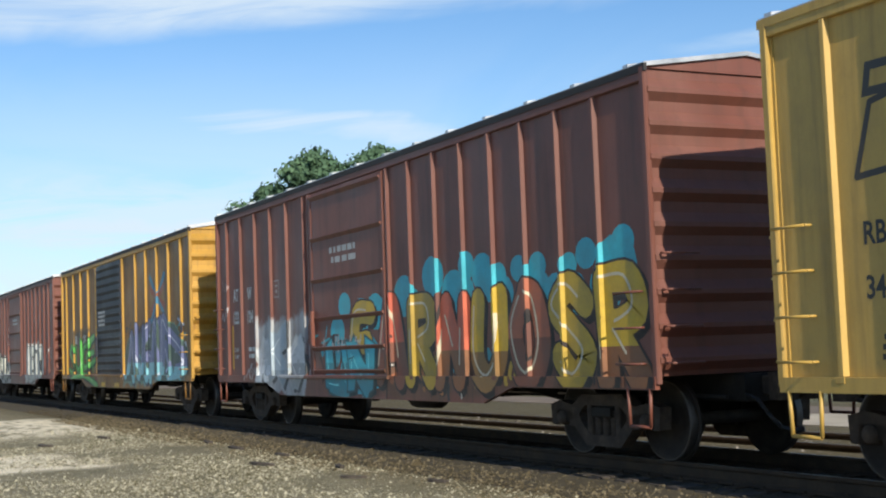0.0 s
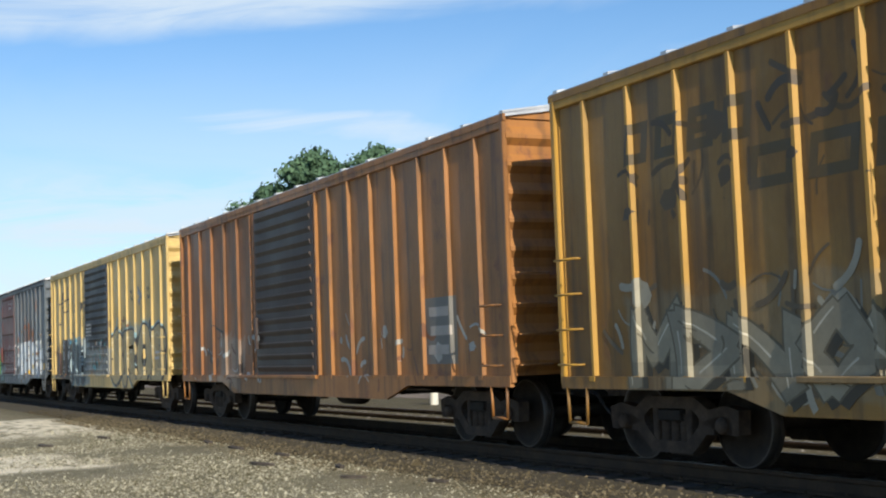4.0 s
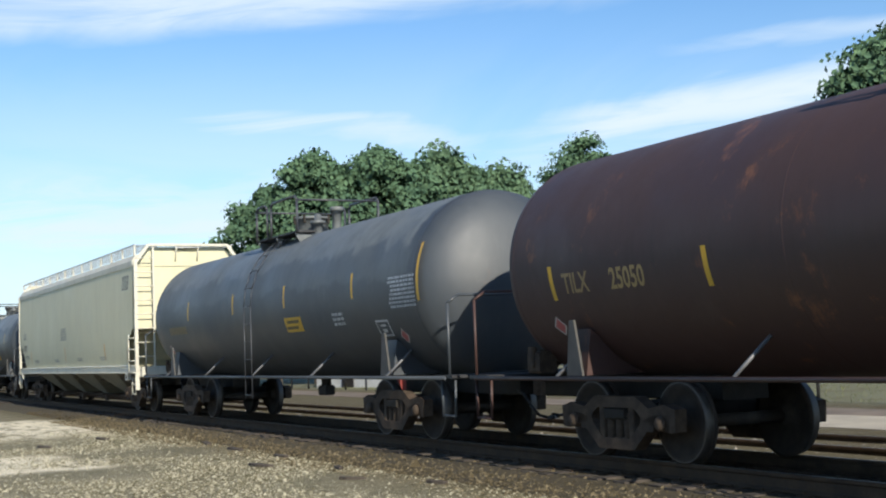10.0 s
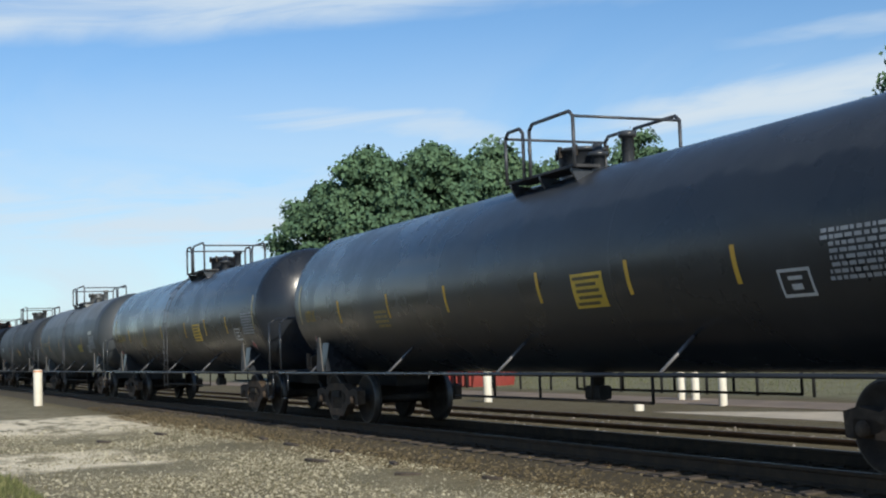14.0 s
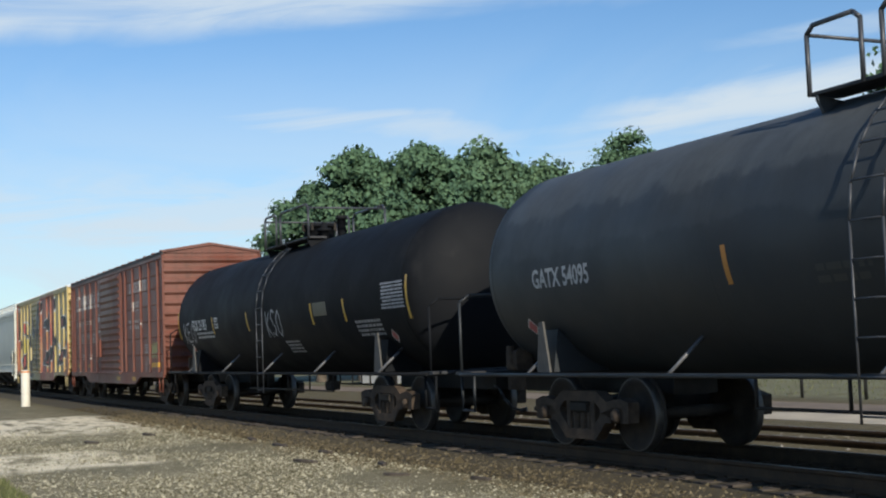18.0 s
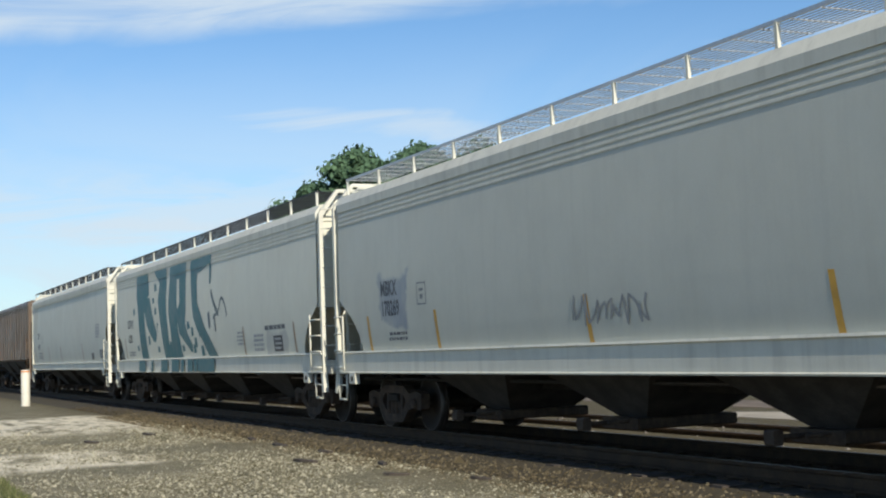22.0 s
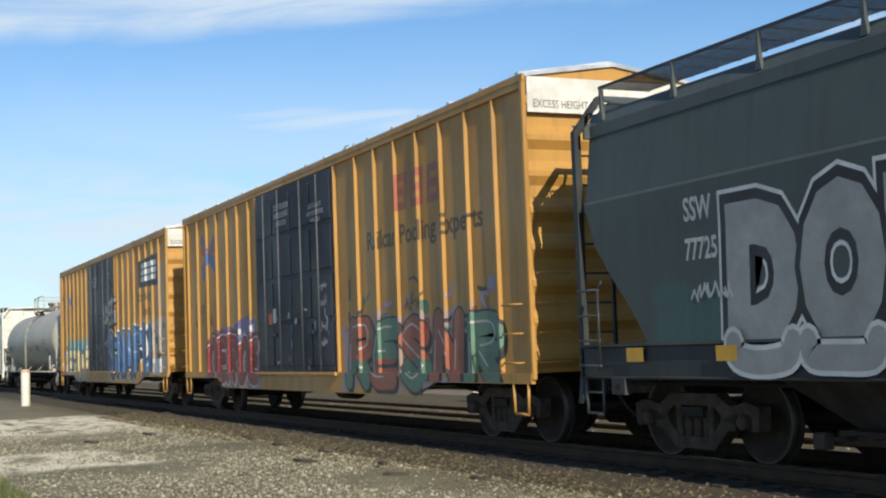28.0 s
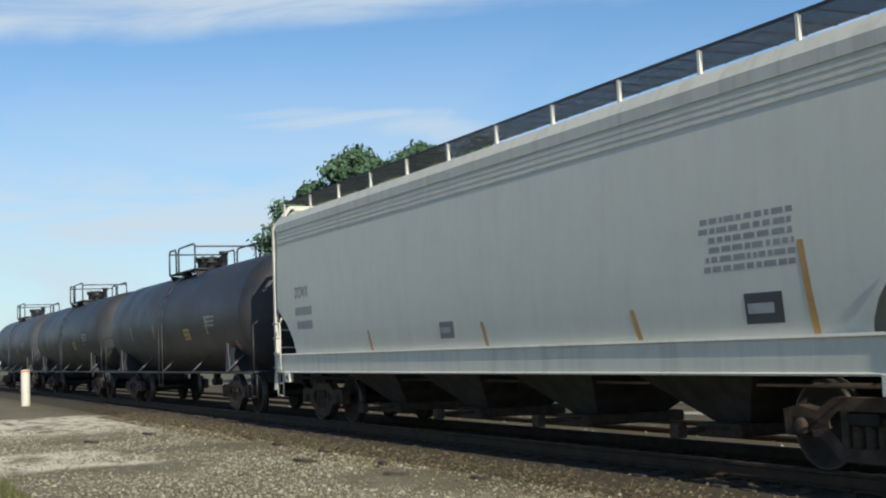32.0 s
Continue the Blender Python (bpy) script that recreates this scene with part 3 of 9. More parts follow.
def block_word(wall, parent, text, x0, x1, z0, z1, fill, line, halo=None, fat=0.07, rim=0.045, glow=0.09, lean=0.0, bounce=0.06, seed=1, name="graffiti"):
    """A word in fat sprayed letters, each with an outline, over a common halo."""
    rnd = random.Random(seed)
    w = (x1 - x0) / len(text)
    wall.step += 1
    for i, ch in enumerate(text):
        base = letters(ch, 1.0, fat)
        lo, hi = min(p[0] for f in base for p in f), max(p[0] for f in base for p in f)
        dz, hh = rnd.uniform(-bounce, bounce), (z1 - z0) * rnd.uniform(.94, 1.06)
        fills = fill if isinstance(fill[0], tuple) else (fill,)

        def cell(grow, level):
            return [coat([(x0 + w * i + (px - lo) / (hi - lo) * w + (pz - .5) * lean, z0 + dz + pz * hh) for px, pz in f], level) for f in letters(ch, 1.0, fat + grow)]

        if halo:
            wall.lay(cell(rim + glow, i % 2), parent, name + "_halo", halo, 0.004, step=False)
        out = wall.lay(cell(rim, 5 + (i % 2) * 8), parent, name + "_outline", line, 0.004, step=False)
        wall.lay(cell(0, 9 + (i % 2) * 8), parent, name + "_letter", fills[i % len(fills)], 0.004, step=False)


def cloud(wall, parent, x0, x1, z0, z1, col, seed=1, size=0.3, n=14, name="graffiti_cloud"):
    """A bubbly sprayed backing."""
    rnd = random.Random(seed)
    polys = []
    for k in range(n):
        x = x0 + (x1 - x0) * (k + rnd.uniform(.1, .9)) / n
        z = rnd.uniform(z0, z1)
        r = size * rnd.uniform(.7, 1.3)
        polys.append(coat([(x + r * math.cos(q * math.tau / 14) * 1.2, z + r * math.sin(q * math.tau / 14)) for q in range(14)], k % 7))
    wall.step += 1
    wall.lay(polys, parent, name, col, 0.003, step=False)


def tag(wall, parent, x, z, w, h, col, seed=1, thick=0.035, name="scrawl"):
    """A quick one-line scrawl."""
    rnd = random.Random(seed)
    pts = []
    k = max(5, int(w / h * 5))
    for i in range(k):
        pts.append((x + w * i / (k - 1) + rnd.uniform(-.05, .05) * w, z + (h * rnd.uniform(.55, 1.0) if i % 2 else h * rnd.uniform(0, .4))))
    run = []
    for a, b in zip(pts, pts[1:]):
        run += curl(a, b, rnd.uniform(-.35, .35), 4)
    wall.lay(stroke(run, thick), parent, name, col, 0.022)


HAND = {"K": (((0, 0), (.05, 1)), ((.7, .95), (.05, .45)), ((.1, .5), (.75, 0))), "S": (((.75, .9), (.3, 1), (.05, .75), (.35, .5), (.7, .3), (.4, 0), (0, .12)),),
        "E": (((.7, 1), (.05, .95), (0, 0), (.75, .05)), ((.03, .5), (.6, .55))), "O": (((.4, 1), (.05, .7), (.1, .2), (.45, 0), (.8, .3), (.75, .8), (.4, 1)),),
        "H": (((0, 0), (.05, 1)), ((.7, 0), (.65, 1)), ((.03, .5), (.68, .5)))}


def hand(wall, parent, text, x, z, w, h, col, thick=0.035, lean=0.12, name="scrawl"):
    """A word written by hand with one spray line."""
    step = w / len(text)
    wall.step += 1
    for i, ch in enumerate(text):
        polys = []
        for k, line in enumerate(HAND[ch]):
            pts = [(x + i * step + px * step + pz * h * lean, z + pz * h + (.05 * h if i % 2 else 0)) for px, pz in line]
            polys += stroke(pts, thick, k * 7 + (i % 2) * 20)
        wall.lay(polys, parent, name, col, 0.008, step=False)


def mess(wall, parent, x0, x1, z0, z1, cols, n=30, seed=1, size=0.35, swirls=0.55):
    """Remnants of older sprays: broken swirls, drips and blotches in several colours, one part for each colour."""
    rnd = random.Random(seed)
    heaps = {c: [] for c in cols}
    for k in range(n):
        c = cols[k % len(cols)]
        x, z = rnd.uniform(x0, x1), rnd.uniform(z0, z1)
        s = size * rnd.uniform(.4, 1.3)
        kind = rnd.random()
        if kind < swirls:
            a = rnd.uniform(0, math.tau)
            pts = curl((x, z), (x + s * math.cos(a), z + s * .8 * math.sin(a)), rnd.uniform(-.6, .6))
            heaps[c] += stroke(pts, rnd.uniform(.02, .09), k % 23)
        elif kind < swirls + .2 and swirls:
            heaps[c] += stroke([(x, z), (x + rnd.uniform(-.03, .03), z - s * .6)], rnd.uniform(.02, .05), k % 23)
        else:
            m = rnd.randint(5, 8)
            heaps[c].append(coat([(x + s * .38 * rnd.uniform(.5, 1) * math.cos(q * math.tau / m), z + s * .34 * rnd.uniform(.5, 1) * math.sin(q * math.tau / m)) for q in range(m)], k % 23))
    for c, polys in heaps.items():
        wall.step += 1
        tagged(wall.lay([pl for pl in polys if min(p[1] for p in pl) > z0 - .12], parent, "overspray", c, 0.003, step=False), kind="stuff")


def ragged_patch(wall, parent, x0, x1, z0, z1, col, seed=1, name="paint_patch"):
    rnd = random.Random(seed)
    n = 9
    polys = []
    for i in range(n):
        a, b = x0 + (x1 - x0) * i / n, x0 + (x1 - x0) * (i + 1) / n
        polys.append([(a, z0 + rnd.uniform(-.08, .08)), (b, z0 + rnd.uniform(-.08, .08)), (b, z1 + rnd.uniform(-.1, .1)), (a, z1 + rnd.uniform(-.1, .1))])
    wall.lay(polys, parent, name, col)
# ---------------------------------------------------------------- running gear, shared by all wagons
YC = 9.76                      # centre line of the track that the train runs on
WR = 0.457                     # wheel radius


@lru_cache(None)
def gear_meshes():
    wheels = Mesh()
    for s in (-1, 1):
        prof = [(-0.76 * s, 0.02), (-0.76 * s, 0.11), (-0.735 * s, 0.13), (-0.745 * s, 0.33), (-0.80 * s, 0.385), (-0.80 * s, 0.445),
                (-0.795 * s, WR), (-0.70 * s, WR + 0.004), (-0.69 * s, WR + 0.026), (-0.665 * s, WR + 0.026), (-0.66 * s, 0.40), (-0.70 * s, 0.34),
                (-0.70 * s, 0.14), (-0.62 * s, 0.10), (-0.62 * s, 0.02)]
        wheels.lathe(prof, 40)
    wheels.tube((0, -1.05, 0), (0, 1.05, 0), 0.075, 12)
    rim = Mesh()
    rim.lathe([(-0.802, 0.436), (-0.804, 0.450), (-0.797, WR + 0.002), (-0.70, WR + 0.006)], 40)
    frame_ = Mesh()
    y0, y1 = -1.08, -0.92
    outer = [(-1.16, 0.62), (-0.95, 0.67), (-0.66, 0.62), (-0.42, 0.75), (0.42, 0.75), (0.66, 0.62), (0.95, 0.67), (1.16, 0.62), (1.14, 0.37), (1.04, 0.36), (1.03, 0.55),
             (0.76, 0.55), (0.74, 0.36), (0.62, 0.36), (0.36, 0.14), (-0.36, 0.14), (-0.62, 0.36), (-0.74, 0.36), (-0.76, 0.55), (-1.03, 0.55), (-1.04, 0.36), (-1.14, 0.37)]
    inner = [(-0.50, 0.52), (-0.48, 0.54), (-0.46, 0.56), (-0.36, 0.62), (0.36, 0.62), (0.46, 0.56), (0.48, 0.54), (0.50, 0.52), (0.50, 0.50), (0.50, 0.48), (0.50, 0.47),
             (0.49, 0.46), (0.48, 0.44), (0.46, 0.42), (0.28, 0.27), (-0.28, 0.27), (-0.46, 0.42), (-0.48, 0.44), (-0.49, 0.46), (-0.50, 0.47), (-0.50, 0.48), (-0.50, 0.50)]
    n = len(outer)
    pts = [(x, y, z) for y in (y0, y1) for ring in (outer, inner) for x, z in ring]
    fc = []
    for i in range(n):
        j = (i + 1) % n
        fc += [(i, j, n + j, n + i), (2 * n + j, 2 * n + i, 3 * n + i, 3 * n + j), (i, 2 * n + i, 2 * n + j, j), (n + i, n + j, 3 * n + j, 3 * n + i)]
    frame_.face_set(pts, fc)
    column = Mesh().box(-.05, .05, y0 + .01, y1 - .01, 0.26, 0.64, .012)
    cap = Mesh()
    cap.lathe([(-1.13, 0.0), (-1.13, 0.06), (-1.10, 0.085), (-0.96, 0.10), (-0.90, 0.10)], 16)
    spring = Mesh()
    spring.lathe([(0.26 + k * 0.02, 0.074 if k % 2 else 0.052) for k in range(16)], 10, 2)
    bolster = Mesh()
    bolster.prism([(-1.1, 0.50), (-0.95, 0.42), (-0.3, 0.34), (0.3, 0.34), (0.95, 0.42), (1.1, 0.50), (1.1, 0.60), (0.4, 0.68), (-0.4, 0.68), (-1.1, 0.60)], 0, -0.20, 0.20)
    bolster.tube((0, 0, 0.66), (0, 0, 0.78), 0.17, 14)
    brake = Mesh()
    for s in (-1, 1):
        brake.box(s * 0.40 - .04, s * 0.40 + .04, -0.95, 0.95, 0.34, 0.42, .015)
        for y in (-0.75, 0.75):
            brake.box(s * 0.40 - .03 + .05 * s, s * 0.43 + .03 + .05 * s, y - .05, y + .05, 0.27, 0.55)
    return {"wheels": wheels.data("wheelset"), "rim": rim.data("tread"), "frame": frame_.data("sideframe"), "cap": cap.data("bearing_cap"),
            "spring": spring.data("spring"), "column": column.data("column"), "bolster": bolster.data("truck"), "brake": brake.data("brake_beam")}


WHEELSETS = ([], [])
FLIP = pose(0, 0, 0, 0, 0, 180)


def truck(car, x):
    g = gear_meshes()
    tr = part("truck", g["bolster"], steel_dark, car, at=pose(x, 0, 0))
    for k, s in enumerate((1, -1)):
        ws = part("wheelset", g["wheels"], wheel_rust, tr, at=pose(0.889 * s, 0, WR))
        WHEELSETS[k].append(ws)
    for s in (1, -1):
        for m in (Matrix.Identity(4), FLIP):
            part("wheel_tread", g["rim"], tread, tr, "worn bright wheel tread", at=pose(0.889 * s, 0, WR) @ m)
    for m in (Matrix.Identity(4), FLIP):
        part("sideframe", g["frame"], cast_brown, tr, at=m)
        for x in (-0.17, 0.0, 0.17):
            part("spring", g["spring"], cast_brown, tr, at=m @ pose(x, -1.0, 0))
        for x in (-0.30, 0.30):
            part("column", g["column"], cast_brown, tr, at=m @ pose(x, 0, 0))
        for s in (1, -1):
            part("bearing_cap", g["cap"], cast_brown, tr, at=m @ pose(0.889 * s, 0, WR))
    part("brake_beam", g["brake"], steel_dark, tr)


@lru_cache(None)
def coupler_mesh():
    m = Mesh()
    m.box(-0.55, 0.0, -0.09, 0.09, 0.72, 0.94, 0.02)
    m.prism([(-0.02, -0.20), (0.16, -0.24), (0.30, -0.17), (0.30, -0.07), (0.17, -0.05), (0.19, 0.06), (0.33, 0.10), (0.32, 0.20), (0.1, 0.22), (-0.02, 0.16)], 2, 0.68, 0.98)
    return m.data("coupler")


@lru_cache(None)
def hose_mesh():
    m = Mesh()
    pts = [(-0.25, -0.32, 0.74), (-0.05, -0.34, 0.70), (0.10, -0.33, 0.55), (0.22, -0.26, 0.40), (0.36, -0.16, 0.36)]
    m.pipe(pts, 0.022, 7)
    m.tube((0.34, -0.18, 0.36), (0.42, -0.12, 0.38), 0.035, 7)
    return m.data("air_hose")


def couplings(car, hl):
    for m in (pose(hl, 0, 0), pose(-hl, 0, 0, 0, 0, 180)):
        part("coupler", coupler_mesh(), cast_brown, car, at=m)
        part("air_hose", hose_mesh(), hose_rubber, car, at=m)


@lru_cache(None)
def rung_mesh(w, deep):
    m = Mesh()
    m.pipe([(-w / 2, deep, 0), (-w / 2, 0, 0), (w / 2, 0, 0), (w / 2, deep, 0)], 0.014, 6)
    return m.data("grab_iron")


@lru_cache(None)
def stirrup_mesh(w, h):
    m = Mesh()
    m.pipe([(-w / 2, 0, 0), (-w / 2 + .02, 0, -h), (w / 2 - .02, 0, -h), (w / 2, 0, 0)], 0.02, 6)
    return m.data("stirrup_step")


def rungs(car, x, y, zs, w, mat, deep=0.08, turn=0):
    for z in zs:
        part("grab_iron", rung_mesh(w, deep), mat, car, at=pose(x, y, z, 0, 0, turn))


def stairs_of(a, b, n):
    return [a + (b - a) * i / (n - 1) for i in range(n)]


# ---------------------------------------------------------------- box wagons


# near-black roof rim, used on the darker wagons
roof_rim = plain("near_black_roof_rim", (0.030, 0.028, 0.027), 0.75, 0.0, 0.3, 3.0)
lock_steel = plain("dull_lock_rod_steel", (0.10, 0.10, 0.105), 0.6, 0.3, 0.2)


@lru_cache(None)
def tab_mesh():
    return Mesh().box(-.055, .055, -.006, .006, -.03, .03, .004).data("post_tab")


def boxcar(q0, q1, label, col, eave=4.32, sill=0.62, bays=(7, 7), door=None, door_kind="ribbed", door_col=None, zones=(), rust=0.35, seed=1.0,
           roof_col=None, seams=False, ribs=9, white_top=False, streaks=0.45, fade=0.35, faded=None, posts=((-7.1, 0.9, 6), (1.6, 0.9, 7)), post_col=None):
    """A box wagon between the train marks q0 (front) and q1 (back). Returns the thing, its near wall and its middle."""
    qc, hl, eave = (q0 + q1) / 2, (q1 - q0) / 2, eave + .035
    car = thing("boxcar", label, "boxcar", "wagons of the freight train")
    skin = paint("boxcar_paint", col, rust, streaks, fade, 0.5, seed, zones, faded)
    dskin = paint("boxcar_door_paint", door_col, rust * .6, streaks, fade, 0.5, seed + 3.3, zones, tone(door_col, 1.7), .2 if door_kind == "plug" else .4) if door_col else skin
    trim = paint("boxcar_post_paint", post_col, rust * .5, streaks * .5, .3, 0.5, seed + 5.1, zones) if post_col else skin
    endskin = paint("boxcar_end_paint", post_col or col, rust, streaks * .7, fade * .7, 0.5, seed + 7.7, (), faded if not post_col else None)
    y0, yp = -1.39, -1.440
    d0, d1 = qc - door[1], qc - door[0]
    # shell and floor
    part("body", Mesh().box(-hl + .04, hl - .04, y0, -y0, 0.98, eave - .02), skin, car)
    # fish-bellied side sill
    prof = [(-hl, 0.98), (-hl, 0.84), (-hl + 3.1, 0.84), (-hl + 3.9, sill), (hl - 3.9, sill), (hl - 3.1, 0.84), (hl, 0.84), (hl, 0.98)]
    for s in (-1, 1):
        part("side_sill", Mesh().prism(prof, 1, s * 1.425 - .03, s * 1.425 + .03), skin, car)
        part("top_chord", Mesh().box(-hl, hl, s * 1.405 - .03, s * 1.405 + .03, eave - .17, eave - .01, .012), trim, car)
    # posts, hat-shaped
    spots = [d0 - .10, d1 + .10] + [a - .05 + p * i for a, p, n in posts for i in range(n)]
    walls = []
    for x in spots:
        w, e = 0.024, 0.026
        for s in (-1, 1):
            ring = [(x - w - e, s * 1.388), (x - w, s * 1.440), (x + w, s * 1.440), (x + w + e, s * 1.388)]
            part("post", Mesh().prism(ring, 2, 0.99, eave - .17), trim, car)
            part("post_tab", tab_mesh(), trim, car, at=pose(x, s * 1.455, 0.955))
        walls.append((x - w - e, x - w, x + w, x + w + e, yp))
    if seams:                    # lapped sheets: level creases between the posts
        for z in seams:
            for s in (-1, 1):
                for a, b in ((-hl + .1, d0 - .1), (d1 + .1, hl - .1)):
                    part("sheet_lap", Mesh().prism([(s * 1.388, z - .03), (s * 1.406, z + .012), (s * 1.388, z + .022)], 0, a, b), skin, car)
    # roof
    edge_mat = roof_rim if sum(col) < .45 else skin
    rf = roof_col or galvanised
    roof = Mesh()
    roof.prism([(-1.432, eave - .02), (0, eave + .19), (1.432, eave - .02), (1.432, eave + .03), (0, eave + .24), (-1.432, eave + .03)], 0, -hl - .05, hl + .05)
    for k in range(int(2 * hl / 1.1) + 1):
        x = -hl + .1 + k * 1.1
        roof.prism([(-1.437, eave + .02), (0, eave + .24), (1.437, eave + .02), (1.437, eave + .06), (0, eave + .285), (-1.437, eave + .06)], 0, x - .05, x + .05)
    part("roof", roof, rf, car, "pale galvanised roof sheets")
    for s in (-1, 1):
        part("roof_edge", Mesh().box(-hl - .06, hl + .06, s * 1.424 - .02, s * 1.424 + .02, eave - .07, eave + .015), edge_mat, car)
    # corrugated ends
    for s in (-1, 1):
        prof = [(s * (hl - .03), 0.98)]
        step = (eave - 1.05) / ribs
        for i in range(ribs):
            z = 1.02 + i * step
            prof += [(s * (hl - .02), z + .03 * step), (s * (hl + .055), z + .28 * step), (s * (hl + .055), z + .42 * step), (s * (hl - .02), z + .72 * step)]
        prof += [(s * (hl - .02), eave + .0), (s * (hl - .10), eave + .0), (s * (hl - .10), 0.98)]
        part("end_panel", Mesh().prism(prof, 1, -1.40, 1.40), endskin, car)
        gable = [(-1.40, eave - .03), (1.40, eave - .03), (1.40, eave - .01), (0, eave + .20), (-1.40, eave - .01)]
        part("gable", Mesh().prism(gable, 0, s * (hl - .02) - .03, s * (hl - .02) + .03), endskin, car)
        for yy in (-1.41, 1.41):
            part("corner_post", Mesh().box(s * (hl - .01) - .05, s * (hl - .01) + .05, yy - .035, yy + .035, 0.90, eave - .02, .015), trim, car)
        if white_top:
            m = Mesh().box(s * (hl + .06) - .01, s * (hl + .06) + .012, -1.38, 1.38, eave - .50, eave - .02)
            part("end_band", m, spray(0.60, 0.57, 0.50), car, "white warning band")
    # doors
    dy = -1.475
    for s in (-1, 1):
        lap = Mesh().box(d0 - .02, d1 + .02, min(s * 1.39, s * 1.44), max(s * 1.39, s * 1.44), 0.98, eave - .19)
        dr = part("door", lap, dskin, car)
        if door_kind == "ribbed":
            n = 14
            for i in range(n):
                z = 1.12 + (eave - 1.45) * i / (n - 1)
                ring = [(s * 1.438, z - .075), (s * 1.478, z + .008), (s * 1.478, z + .028), (s * 1.438, z + .036)]
                part("door_rib", Mesh().prism(ring, 0, d0 + .10, d1 - .10), dskin, dr)
        elif door_kind == "panel":
            for f in (0, .13, .30, .52, .76, 1.0):
                z = 1.06 + (eave - 1.33) * f
                ring = [(s * 1.438, z - .06), (s * 1.480, z + .006), (s * 1.480, z + .02), (s * 1.438, z + .026)]
                part("door_rib", Mesh().prism(ring, 0, d0 + .06, d1 - .06), dskin, dr)
            for x in (d0 + .05, d1 - .05):
                part("door_stile", Mesh().box(x - .05, x + .05, min(s * 1.435, s * 1.452), max(s * 1.435, s * 1.452), 1.0, eave - .2, .006), dskin, dr)
        else:                    # twin plug doors with lock rods
            mid = (d0 + d1) / 2
            for a, b in ((d0, mid - .02), (mid + .02, d1)):
                for i in range(4):
                    z0 = 1.06 + (eave - 1.32) * i / 4
                    for xx in ((a + .05, (a + b) / 2 - .04), ((a + b) / 2 + .04, b - .05)):
                        part("door_panel", Mesh().box(xx[0], xx[1], min(s * 1.436, s * 1.462), max(s * 1.436, s * 1.462), z0 + .05, z0 + (eave - 1.32) / 4 - .05, .01), dskin, dr)
                for f in (0.30, 0.72):
                    x = a + (b - a) * f
                    part("lock_rod", Mesh().tube((x, s * 1.50, 1.0), (x, s * 1.50, eave - .22), .016, 7), lock_steel, dr, "dull steel lock rod")
                part("lock_handle", Mesh().box((a + b) / 2 - .12, (a + b) / 2 + .16, min(s * 1.46, s * 1.52), max(s * 1.46, s * 1.52), 1.72, 1.79, .01), dskin, dr)
        part("door_track", Mesh().box(d0 - (1.6 if door_kind != "plug" else .1), d1 + .1, min(s * 1.40, s * 1.51), max(s * 1.40, s * 1.51), 0.93, 0.99, .008), skin, car)
        if s < 0 and door_kind != "plug":
            part("door_handle", Mesh().box(d0 + .12, d0 + .20, -1.53, -1.46, 1.5, 2.1, .015), dskin, dr)
    walls.append((d0, d1, -1.442 if door_kind == "panel" else -1.481 if door_kind == "ribbed" else -1.465))
    # ladders and steps
    w = 0.45
    for s in (-1, 1):
        rungs(car, s * (hl - .34), -1.56, stairs_of(1.12, 1.9 if s > 0 else 2.35, 3 if s > 0 else 4), w, trim)
        rungs(car, s * (hl - .34), 1.56, stairs_of(1.12, 2.3, 4), w, trim, turn=180)
        end = stairs_of(1.12, 2.3, 4) if s < 0 else stairs_of(1.12, 2.3, 4)
        rungs(car, s * (hl + .15), -1.12, end, w, trim, turn=90 * s)
        for yy in (-1.44, 1.44):
            part("stirrup_step", stirrup_mesh(0.42, 0.42), skin, car, at=pose(s * (hl - .32), yy, 0.86))
    # underframe
    part("centre_sill", Mesh().box(-hl - .1, hl + .1, -.33, .33, 0.66, 0.97, .02), steel_dark, car)
    for x in stairs_of(-hl + 3.6, hl - 3.6, 5):
        part("crossbearer", Mesh().prism([(-1.38, 0.97), (1.38, 0.97), (1.2, 0.84), (.4, 0.62), (-.4, 0.62), (-1.2, 0.84)], 0, x - .08, x + .08), steel_dark, car)
    part("air_reservoir", Mesh().lathe([(-.45, 0), (-.43, .14), (-.36, .20), (.36, .20), (.43, .14), (.45, 0)], 14, 0, (1.1, -.85, 0.66)), steel_dark, car)
    part("brake_cylinder", Mesh().lathe([(-.3, 0), (-.3, .15), (.2, .15), (.24, .05), (.6, .04), (.6, 0)], 12, 0, (-1.0, -.7, 0.70)), steel_dark, car)
    part("brake_pipe", Mesh().tube((-hl, -.5, 0.72), (hl, -.5, 0.72), .025, 6), steel_dark, car)
    part("brake_wheel", Mesh().lathe([(-.02, .24), (0, .262), (.02, .24), (0, .22), (-.02, .24)], 20, 0, (hl + .22, 0.75, 2.35)), steel_dark, car)
    couplings(car, hl + .35)
    for s in (-1, 1):
        truck(car, s * (hl - 1.62))
    side = Wall(y0, walls)
    side.low = (sill + .015, hl - 3.55, .855)
    side.ledge = (0.98, -1.455)          # the sill stands proud of the panels
    return car, side, qc, hl


# ---------------------------------------------------------------- tank wagons


